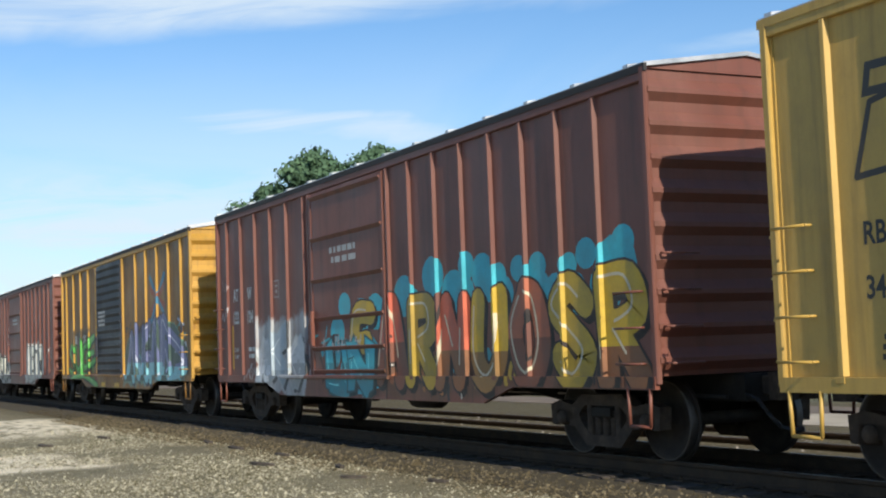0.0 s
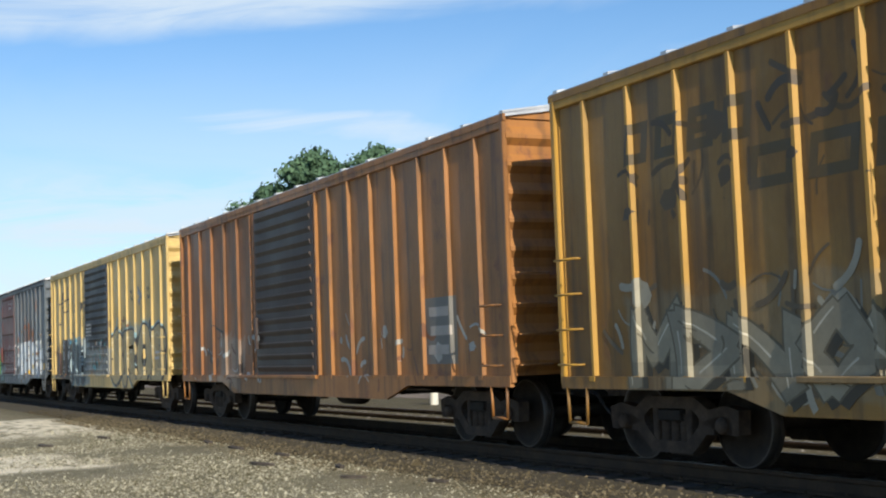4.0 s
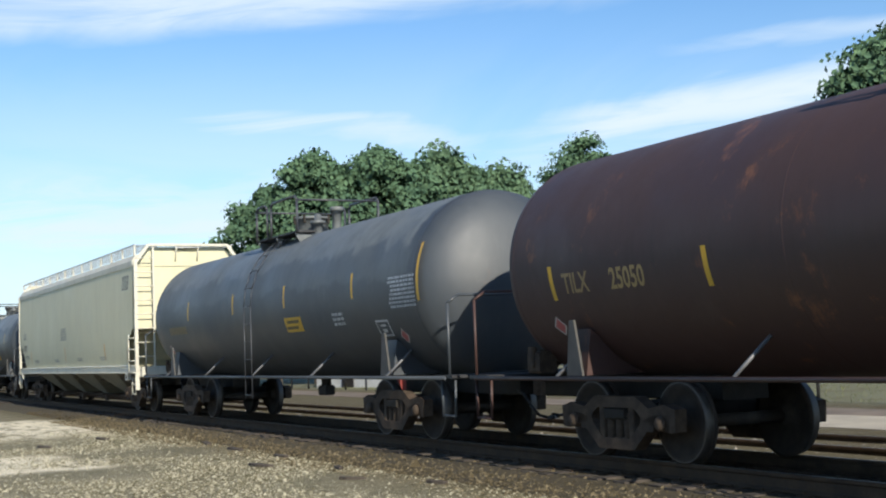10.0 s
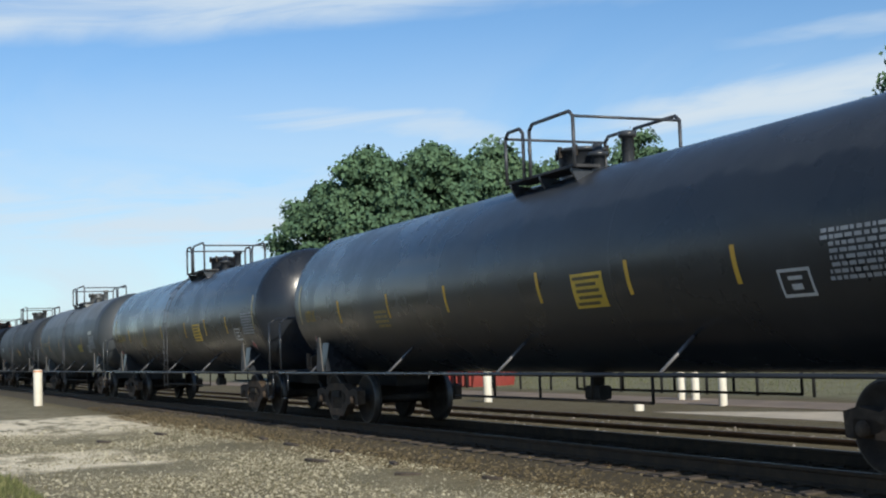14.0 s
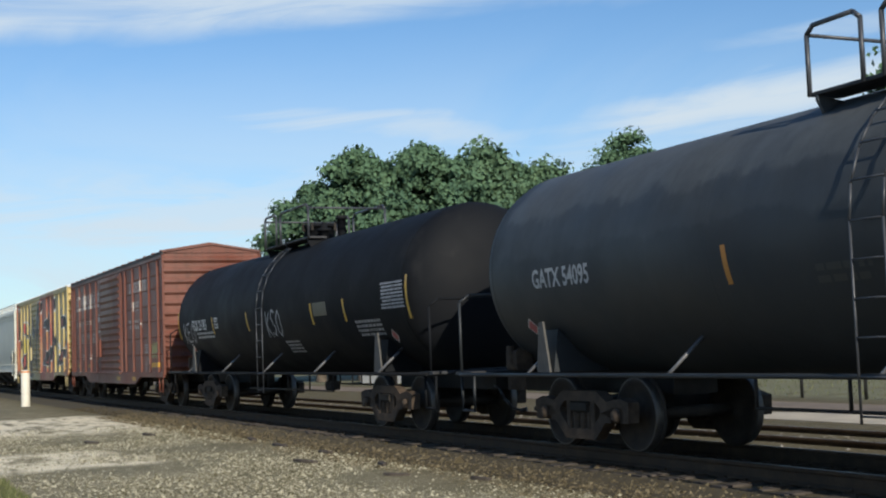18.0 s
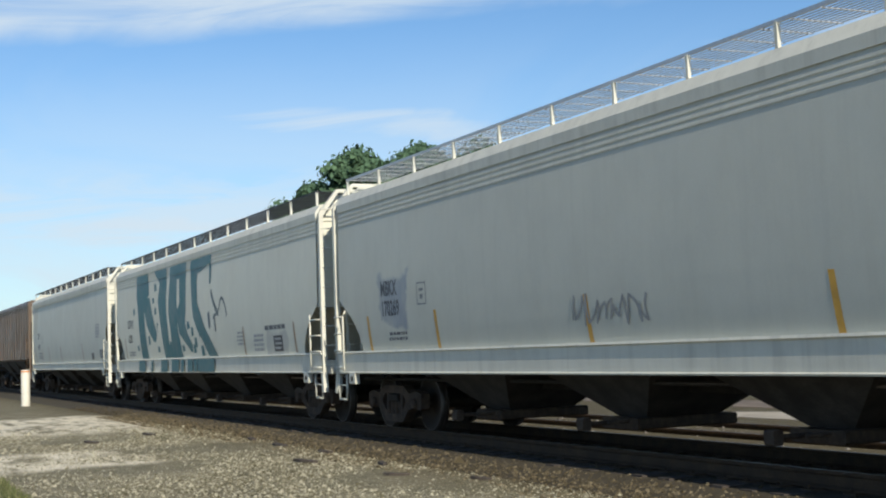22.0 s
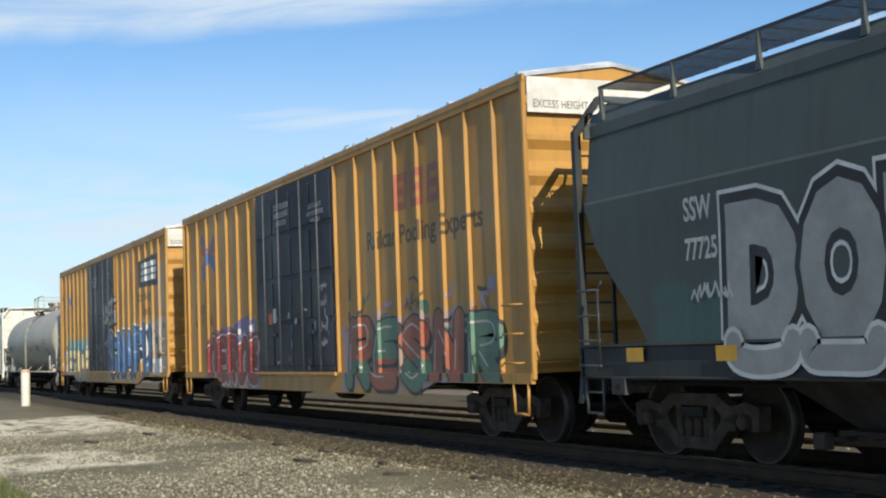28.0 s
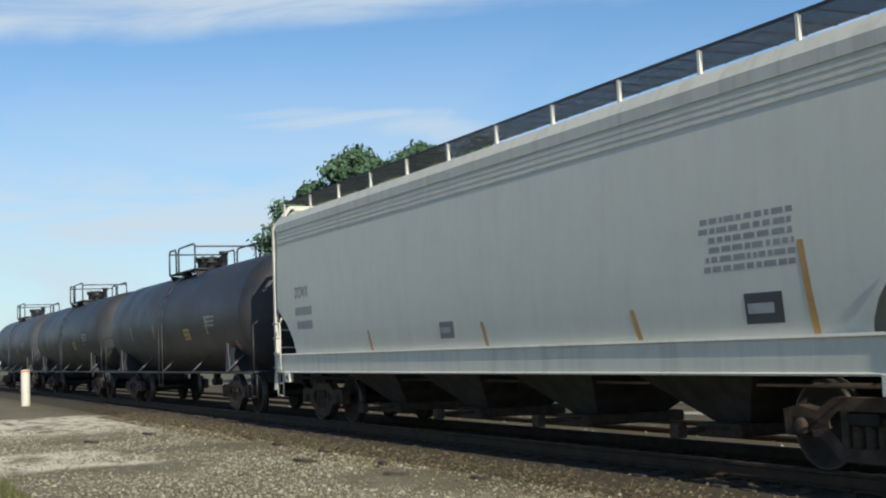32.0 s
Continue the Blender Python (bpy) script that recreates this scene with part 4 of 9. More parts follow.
def tankcar(qc, label, col, length=16.6, r=1.43, zc=2.36, rust=0.3, seed=1.0, rough=0.38, pipe=None, rails=None, platform=3.0, rail_h=0.66, bands=True, ladder=True, low_rail=False,
            head_col=None, streaks=0.3, fade=0.3, zones=(), faded=None, strips=(-6.2, -3.6, -1.3, 1.6, 4.4, 6.6), strip_col=YELLOW, dome=0.34, strip_z=2.1, crown=0.0, placards=True, inset=2.35, dark_gear=True, spec=0.4):
    hl = length / 2
    car = thing("tank_wagon", label, "tank wagon", "wagons of the freight train")
    skin = paint("tank_paint", col, rust, streaks, fade, rough, seed, zones, faded, spec)
    steps = skin if pipe else pipe_dark
    pipe = pipe or skin
    rails = rails or pipe_dark
    hd = r * 0.5
    prof = []
    for k in range(9):
        a = math.pi / 2 * k / 8
        prof.append((-hl + hd - hd * math.cos(a), r * math.sin(a)))
    shell = prof + [(-a, b) for a, b in reversed(prof)]
    body = [(a, max(b, 0.001)) for a, b in shell]
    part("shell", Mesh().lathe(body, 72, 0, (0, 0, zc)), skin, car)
    if bands:
        for x in stairs_of(-hl + hd, hl - hd, 4):
            part("weld_band", Mesh().lathe([(x - .03, r - .002), (x - .012, r + .0016), (x + .012, r + .0016), (x + .03, r - .002)], 72, 0, (0, 0, zc)), skin, car)
    wall = Drum(r, zc)
    # side rail with struts up to the shell
    for s in (-1, 1):
        part("side_rail", Mesh().tube((-hl - .35, s * 1.47, 0.97), (hl + .35, s * 1.47, 0.97), .027, 8), pipe, car)
        for x in stairs_of(-hl + 1.7, hl - 1.7, 5):
            a = radians(-43)
            foot = (x + .10, s * r * math.cos(a), zc + r * math.sin(a))
            part("rail_strut", Mesh().tube((x, s * 1.46, 0.98), foot, .022, 6), pipe_grey if dark_gear else pipe, car)
        if low_rail:
            x0, x1 = -2.2, 3.4
            lo = Mesh().tube((x0, s * 1.1, 0.62), (x1, s * 1.1, 0.62), .02, 6)
            for x in stairs_of(x0, x1, 5):
                lo.tube((x, s * 1.1, 0.62), (x, s * 1.1, 0.97), .02, 6)
            part("brake_rod_frame", lo, steel_dark, car)
    # stub sills, saddles, end decks and rails
    for s in (-1, 1):
        part("stub_sill", Mesh().box(min(s * (hl - 3.4), s * (hl + .45)), max(s * (hl - 3.4), s * (hl + .45)), -.33, .33, 0.68, 1.02, .02), steel_dark, car)
        x = s * (hl - 1.95)
        part("saddle", Mesh().prism([(-1.30, 1.0), (1.30, 1.0), (1.22, 1.55), (.7, 1.15), (0, 1.02), (-.7, 1.15), (-1.22, 1.55)], 0, x - .18, x + .18), skin, car)
        for yy in (-1, 1):
            part("saddle_gusset", Mesh().prism([(x - .14, 1.0), (x + .20, 1.0), (x + .05, 1.66), (x - .05, 1.66)], 1, yy * 1.36 - .015, yy * 1.36 + .015), gusset_grey if dark_gear else pipe, car)
        xe = s * (hl + .28)
        part("end_deck", Mesh().box(xe - .26, xe + .26, -1.46, 1.46, 0.96, 1.01, .01), grating, car)
        rl = Mesh().pipe([(xe + s * .12, -1.42, 1.0), (xe + s * .12, -1.42, 2.02), (xe + s * .12, -1.25, 2.13), (xe + s * .12, 1.25, 2.13), (xe + s * .12, 1.42, 2.02), (xe + s * .12, 1.42, 1.0)], .02, 7)
        part("end_handrail", rl, pipe, car)
        for yy in (-1.38, 1.38):
            part("stirrup_step", stirrup_mesh(0.42, 0.5), pipe, car, at=pose(xe, yy, 0.94))
    part("brake_stand", Mesh().box(-hl - .42, -hl - .30, .18, .42, 1.0, 1.65, .02).lathe([(-.02, .24), (0, .262), (.02, .24), (0, .22), (-.02, .24)], 20, 0, (-hl - .46, .30, 1.75)), pipe, car)
    part("brake_cylinder", Mesh().lathe([(-.24, 0), (-.24, .11), (.16, .11), (.19, .05), (.42, .03), (.42, 0)], 14, 0, (-hl + .1, -.62, 1.16)), steel_dark, car)
    part("brake_valve", Mesh().box(-hl + .45, -hl + .75, -1.12, -.86, 1.02, 1.30, .03).box(-hl + .52, -hl + .64, -1.16, -1.08, 1.10, 1.36, .02).tube((-hl + .58, -1.0, 1.3), (-hl + .58, -.4, 1.42), .025, 7), cast_brown, car)
    # crown platform, manway and valves
    top = zc + r
    if platform:
        e, h, cx0, py = platform / 2, rail_h, crown, 0.86
        for s in (-1, 1):            # a narrow walk each side of the manway
            part("platform", Mesh().box(cx0 - e, cx0 + e, min(s * .46, s * py), max(s * .46, s * py), top - .05, top - .01, .008), grating, car, "dark open steel grating")
            for x in (cx0 - e + .1, cx0, cx0 + e - .1):
                part("platform_bracket", Mesh().prism([(s * .50, top - .10), (s * py, top - .05), (s * py, top - .10), (s * .74, top - .30)], 0, x - .02, x + .02), pipe, car)
            for x0, x1 in ((cx0 - e, cx0 - e * .45), (cx0 - e * .25, cx0 + e)):
                part("railing", Mesh().pipe([(x0, s * py, top - .05), (x0, s * py, top + h - .08), (x0 + .10, s * py, top + h), (x1 - .10, s * py, top + h), (x1, s * py, top + h - .08), (x1, s * py, top - .05)], .026, 7), rails, car)
        for s in (-1, 1):
            part("end_railing", Mesh().pipe([(cx0 + s * e, -py, top + h - .08), (cx0 + s * e, py, top + h - .08)], .022, 6), rails, car)
        mx = cx0 - .25
        mw = part("manway", Mesh().lathe([(-.05, .34), (dome, .34), (dome, .38), (dome + .05, .38), (dome + .07, .26), (dome + .09, 0.001)], 22, 2, (mx, 0, top)), skin, car)
        for k in range(8):
            a = k * math.tau / 8
            part("hinge_bolt", Mesh().box(mx + .37 * math.cos(a) - .025, mx + .37 * math.cos(a) + .025, .37 * math.sin(a) - .025, .37 * math.sin(a) + .025, top + dome - .08, top + dome + .08), steel_dark, mw)
        part("valve", Mesh().lathe([(-.05, .10), (.2, .10), (.2, .15), (.26, .15), (.26, .07), (.38, .07), (.41, 0.001)], 14, 2, (cx0 + .35, -.1, top)), pipe, car)
        part("vent_pipe", Mesh().lathe([(-.05, .09), (.42, .09), (.42, .13), (.5, .13), (.5, 0.001)], 14, 2, (cx0 + .75, .15, top)), skin, car)
    if ladder:
        for dx in (-.21, .21):
            pts = [(dx, -1.52, 0.55), (dx, -1.52, zc)]
            for k in range(1, 7):
                a = radians(k * 13)
                pts.append((dx, -(r + .09) * math.cos(a), zc + (r + .09) * math.sin(a)))
            part("ladder_stile", Mesh().pipe(pts, .013, 6), steps, car)
        spots = [(-1.52, z) for z in stairs_of(0.62, zc, 6)] + [(-(r + .09) * math.cos(radians(a)), zc + (r + .09) * math.sin(radians(a))) for a in (14, 28, 42, 56, 70)]
        for yy, zz in spots:
            part("ladder_rung", Mesh().tube((-.21, yy, zz), (.21, yy, zz), .011, 6), steps, car)
    for x in strips:
        wall.lay([[(x - .02, strip_z - .2), (x + .06, strip_z - .2), (x + .03, strip_z + .22), (x - .05, strip_z + .22)]], car, "reflective_strip", strip_col)
    if placards:
        for x in (-hl + hd + .75, hl - hd - .75):
            z = zc - .80
            wall.lay([[(x, z - .14), (x + .14, z), (x, z + .14), (x - .14, z)]], car, "hazard_placard", (0.50, 0.49, 0.47), .012)
            wall.lay([[(x, z - .11), (x + .11, z), (x, z + .11), (x - .11, z)]], car, "hazard_diamond", (0.40, 0.10, 0.10), .016)
    part("outlet_valve", Mesh().lathe([(-.3, .10), (-.05, .10), (-.05, .22), (.1, .26), (.1, 0.001)], 14, 2, (0.3, 0, zc - r + .02)).box(.1, .5, -.1, .1, .55, .75, .03), steel_dark, car)
    couplings(car, hl + .62)
    for s in (-1, 1):
        truck(car, s * (hl - inset))
    return car, wall, qc, hl


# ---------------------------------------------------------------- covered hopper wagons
# grime darkened further, so the colour carries the shade under the wagon
shaded_grimy_bay = plain("grimy_shaded_hopper_bottom", (0.055, 0.050, 0.045), 0.85, 0.0, 0.4, 3.0, spec=0.25)


def loft(levels, ends, soft=True):
    """Stacked levels of (z, half length, half width): two smooth bowed sides; two ends of (z, half length), closed top and bottom."""
    m = Mesh()
    n = len(levels)
    zs, ys = [v[0] for v in levels], [v[2] for v in levels]
    for s in (-1, 1):
        side = [(k * hx, s * hy, z) for z, hx, hy in levels for k in (-1, 1)]
        m.face_set(side, [(2 * i, 2 * i + 1, 2 * i + 3, 2 * i + 2) for i in range(n - 1)], soft)
        end = [(s * hx, k * (float(np.interp(z, zs, ys)) - .004), z) for z, hx in ends for k in (-1, 1)]
        m.face_set(end, [(2 * i, 2 * i + 1, 2 * i + 3, 2 * i + 2) for i in range(len(ends) - 1)])
    (z0, h0), (z1, h1) = ends[0], ends[-1]
    for z, hx, hy in ((z0, h0, ys[0]), (z1, h1, ys[-1])):
        m.face_set([(-hx, -hy, z), (hx, -hy, z), (hx, hy, z), (-hx, hy, z)], [(0, 1, 2, 3)])
    return m


BOW = [(1.22, 1.375), (1.45, 1.410), (1.75, 1.438), (2.05, 1.455), (2.4, 1.464), (2.8, 1.464), (3.2, 1.457), (3.6, 1.446), (3.95, 1.432)]


def bow(z):
    return float(np.interp(z, [a for a, b in BOW], [b for a, b in BOW]))


@lru_cache(None)
def outlet_mesh(w, hi):
    """One discharge bay: four slope sheets down to a narrow gate."""
    m = Mesh()
    lo = 0.40
    p = [(-w, -1.36, hi), (w, -1.36, hi), (w, 1.36, hi), (-w, 1.36, hi), (-w * .86, -1.30, hi - .16), (w * .86, -1.30, hi - .16), (w * .86, 1.30, hi - .16), (-w * .86, 1.30, hi - .16),
         (-.32, -.55, lo), (.32, -.55, lo), (.32, .55, lo), (-.32, .55, lo)]
    f = [(0, 1, 2, 3), (11, 10, 9, 8)]
    for r in (0, 4):
        f += [(r + k, r + 4 + k, r + 4 + (k + 1) % 4, r + (k + 1) % 4) for k in range(4)]
    return m.face_set(p, f).data("discharge_hopper")


@lru_cache(None)
def gate_mesh():
    m = Mesh().box(-.42, .42, -.75, .75, 0.26, 0.40, .02).tube((-.1, -1.2, .34), (-.1, .0, .34), .03, 6)
    m.box(-.18, -.02, -1.28, -1.16, .26, .42, .02).tube((.2, -1.05, .36), (.2, .0, .36), .025, 6)
    return m.data("outlet_gate")


def hopper(q0, q1, label, col, levels=None, sill=(0.97, 1.36), top=4.14, rust=0.15, seed=1.0, trim=None, bays=4, posts=0, walkway=True, walk_posts=13,
           streaks=0.3, fade=0.3, zones=(), faded=None, roof_lips=2, walk_trim=None, rough=0.5, bay_mat=None, walk_mat=None, sill_mat=None, wings=False, lip_trim=False, post_mat=None):
    qc, hl = (q0 + q1) / 2, (q1 - q0) / 2
    car = thing("hopper_wagon", label, "hopper wagon", "wagons of the freight train")
    skin = paint("hopper_paint", col, rust, streaks, fade, rough, seed, zones, faded)
    trim = trim or skin
    corner_mat = sill_mat or trim
    b = hl - .25
    if levels:
        lv = levels
        ends = [(z, hx) for z, hx, hy in lv]
    else:
        inset = ((1.22, .98), (1.45, .95), (1.65, .86), (1.85, .68), (2.0, .48), (2.15, .22), (2.26, .05), (2.30, 0))
        lip = 2.62 if wings else 2.22          # the end wall stops here, over a deep recess
        if wings:
            inset = ((1.22, 0), (1.98, 0), (2.04, .16), (2.25, .25), (2.46, .16), (2.52, 0))        # a notch beside the ladder
        zs = sorted({a for a, _ in inset} | {z for z, _ in BOW if z < top - .30} | {top - .25})
        lv = [(z, b - float(np.interp(z, [a for a, _ in inset], [c for _, c in inset])), bow(z)) for z in zs]
        ends = [(zs[0], b - 1.75), (lip - .1, b - .95), (lip, b - .95), (lip, b), (top - .25, b)]
    part("body", loft(lv, ends, not levels), skin, car)
    for s in (-1, 1):            # the end wall rises to the roof walk
        if not posts and walkway:
            ring = [(-1.43, top - .28), (1.43, top - .28), (1.43, top - .15), (1.02, top + .23), (-1.02, top + .23), (-1.43, top - .15)]
            part("end_wall", Mesh().prism(ring, 0, s * b - .02, s * b + .026), skin, car)
    if lv[-1][2] > 1.2:
        ye = lv[-1][2]
        sh = min(1.36, ye - .05)
        roof = Mesh().prism([(-ye - .025, top - .27), (-ye - .03, top - .13), (-sh, top + .03), (-.9, top + .09), (-.5, top + .12), (.5, top + .12), (.9, top + .09), (sh, top + .03), (ye + .03, top - .13), (ye + .025, top - .27)], 0, -b - .02, b + .02)
        part("roof", roof, trim, car)
        if lip_trim:
            for s in (-1, 1):
                part("eave_angle", Mesh().box(-b - .02, b + .02, min(s * (ye - .01), s * (ye + .05)), max(s * (ye - .01), s * (ye + .05)), top - .36, top - .33), trim, car)
        for k in range(roof_lips):
            z = top - .50 + k * .08
            for s in (-1, 1):
                yy = bow(z)
                part("roof_lip", Mesh().prism([(s * (yy - .012), z - .028), (s * (yy + .014), z - .018), (s * (yy + .014), z + .014), (s * (yy - .012), z + .030)], 0, -b, b), trim, car)
        for k in range(4):
            x = -b + (k + .5) * b / 2
            part("hatch_cover", Mesh().box(x - b / 4 + .12, x + b / 4 - .12, -.34, .34, top + .10, top + .20, .03), skin, car)
    else:
        part("hatch", Mesh().box(-b + .6, b - .6, -.32, .32, top + .10, top + .22, .03), skin, car)
    if posts:
        for x in stairs_of(-b + .12, b - .12, posts):
            for s in (-1, 1):
                yy = lv[-1][2]
                part("post", Mesh().prism([(x - .06, s * (yy - .01)), (x - .042, s * (yy + .03)), (x + .042, s * (yy + .03)), (x + .06, s * (yy - .01))], 2, lv[1][0] + .02, top - .2), post_mat or skin, car)
    if sill:
        for s in (-1, 1):
            web = [(s * 1.36, sill[0]), (s * 1.49, sill[0]), (s * 1.50, sill[0] + .02), (s * 1.47, sill[0] + .035), (s * 1.47, sill[1] - .05), (s * 1.50, sill[1] - .03), (s * 1.49, sill[1]), (s * 1.36, sill[1])]
            part("side_sill", Mesh().prism(web, 0, -hl + .05, hl - .05), sill_mat or trim, car)
            for x in (-hl + .9, hl - .9):
                pad = Mesh().box(x - .14, x + .14, min(s * 1.42, s * 1.51), max(s * 1.42, s * 1.51), sill[0] - .18, sill[0] + .02, .01)
                part("jacking_pad", pad, sill_mat or trim, car)
                part("jacking_hole", Mesh().box(x - .045, x + .045, min(s * 1.505, s * 1.514), max(s * 1.505, s * 1.514), sill[0] - .13, sill[0] - .05), steel_dark, car)
    for s in (-1, 1):
        part("end_sill", Mesh().box(min(s * hl, s * (hl - .12)), max(s * hl, s * (hl - .12)), -1.40, 1.40, 0.95, 1.22, .015), trim, car)
        for yy in (-.28, .28):
            part("slope_brace", Mesh().prism([(s * (hl - .30), 1.2), (s * (hl - .20), 1.2), (s * (b - .02), 2.6), (s * (b - .12), 2.6)], 1, yy - .05, yy + .05), trim, car)
        # bent corner posts carry the ladders up to the roof walk
        for yy in (-1, 1):
            xx = s * (hl - .05)
            ring = [(yy * 1.39, .66), (yy * 1.47, .66), (yy * 1.47, top - .16), (yy * 1.10, top + .30), (yy * 1.02, top + .30), (yy * 1.38, top - .20)]
            if not walkway:
                ring = [(yy * 1.39, .66), (yy * 1.47, .66), (yy * 1.47, top - .18), (yy * 1.39, top - .16)]
            part("corner_post", Mesh().prism(ring, 0, xx - .045, xx + .045), corner_mat, car)
            part("post_foot", Mesh().prism([(xx - .045, .95), (xx + .045, .95), (xx + .03 + s * .05, .62), (xx - .06 + s * .05, .62)], 1, yy * 1.43 - .05, yy * 1.43 + .05), corner_mat, car)
        part("ladder_stile", Mesh().box(s * (hl - .02) - .022, s * (hl - .02) + .022, -.98, -.935, 1.0, top + (.22 if walkway else -.25)), corner_mat, car)
        for z in stairs_of(1.12, top - .08, 9):
            part("ladder_rung", Mesh().tube((s * (hl - .01), -1.44, z), (s * (hl - .01), -.93, z), .015, 6), trim, car)
        part("ladder_stile", Mesh().pipe([(s * (hl - .55), -1.52, 1.02), (s * (hl - .55), -1.52, 1.98), (s * (hl - .62), -1.50, 2.08)], .017, 6), corner_mat, car)
        for z in stairs_of(1.08, 1.98, 4):
            part("ladder_rung", Mesh().tube((s * (hl - .03), -1.50, z), (s * (hl - .57), -1.52, z), .015, 6), trim, car)
        for yy in (-1.45, 1.45):
            part("stirrup_step", stirrup_mesh(0.40, 0.46), trim, car, at=pose(s * (hl - .3), yy, 0.97))
            part("stirrup_tread", Mesh().tube((s * (hl - .3) - .19, yy, .76), (s * (hl - .3) + .19, yy, .76), .016, 6), trim, car)
        part("end_deck", Mesh().box(min(s * (hl - 1.2), s * (hl - .05)), max(s * (hl - 1.2), s * (hl - .05)), -1.3, 1.3, 0.99, 1.03), grating, car)
        part("brake_box", Mesh().box(s * (hl - .5) - .22, s * (hl - .5) + .22, .3, .75, 1.05, 1.5, .03), skin, car)
    # roof walk on brackets
    if walkway:
        wt_ = walk_trim or trim
        for s in (-1, 1):
            m = Mesh()
            for k in range(11 if walk_mat else 15):
                y = s * (.62 + (.07 if walk_mat else .05) * k)
                m.box(-b + .25, b - .15, y - .011, y + .011, top + .31, top + .318)
            for k in range(int((2 * b - .4) / .45) + 1):
                x = -b + .27 + k * .45
                m.box(x - .012, x + .012, min(s * .61, s * 1.335), max(s * .61, s * 1.335), top + .300, top + .3085)
            part("roof_walk", m, walk_mat or grating, car, "open steel grating")
            part("walk_edge", Mesh().box(-b + .25, b - .15, s * 1.345 - .008, s * 1.345 + .008, top + .285, top + .325), walk_mat or grating, car)
            for x in stairs_of(-b + .30, b - .20, walk_posts):
                ring = [(x - .05, top - .10), (x + .05, top - .10), (x + .022, top + .06), (x + .022, top + .30), (x - .022, top + .30), (x - .022, top + .06)]
                part("walk_bracket", Mesh().prism(ring, 1, s * 1.33 - .03, s * 1.33 + .012), wt_, car)
            # end frame of the walk, with a small stepped platform over the middle
            xe = s * (hl - .06)
            part("end_beam", Mesh().box(xe - .04, xe + .04, -1.08, 1.08, top + .24, top + .31, .01), wt_, car)
            part("cross_walk", Mesh().box(min(xe, s * (b - .2)), max(xe, s * (b - .2)), -.34, .34, top + .20, top + .24), walk_mat or grating, car)
            for yy in (-.30, .30):
                part("walk_stay", Mesh().tube((xe, yy, top + .26), (s * (b + .02), yy, top - .15), .02, 6), wt_, car)
    # discharge hoppers
    if bays:
        span = 2 * (b - 2.6)
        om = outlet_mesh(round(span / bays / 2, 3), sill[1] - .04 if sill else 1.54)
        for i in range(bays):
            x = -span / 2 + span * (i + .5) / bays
            hp = part("discharge_hopper", om, bay_mat or shaded_grimy_bay, car, "grimy slope sheets with painted-in underbody shade", at=pose(x, 0, 0))
            part("outlet_gate", gate_mesh(), cast_brown, hp)
    part("centre_sill", Mesh().box(-hl - .1, hl + .1, -.3, .3, 0.70, 0.98, .02), steel_dark, car)
    part("brake_pipe", Mesh().tube((-hl, -.9, 0.85), (hl, -.9, 0.85), .03, 6), steel_dark, car)
    part("air_reservoir", Mesh().lathe([(-.45, 0), (-.43, .14), (-.36, .20), (.36, .20), (.43, .14), (.45, 0)], 14, 0, (-hl + .9, .7, 1.30)), steel_dark, car)
    couplings(car, hl + .4)
    for s in (-1, 1):
        truck(car, s * (hl - 1.75))
    if posts:
        ww = Wall(-1.4606, [(x - .042, x + .042, -1.4906) for x in stairs_of(-b + .12, b - .12, posts)])
    else:
        ww = Bulge([(z, hy) for z, _, hy in lv])
    return car, ww, qc, hl
# ---------------------------------------------------------------- ground, tracks and the far side
GZ = -0.30                     # level of the gravel lot; the rail tops lie at 0


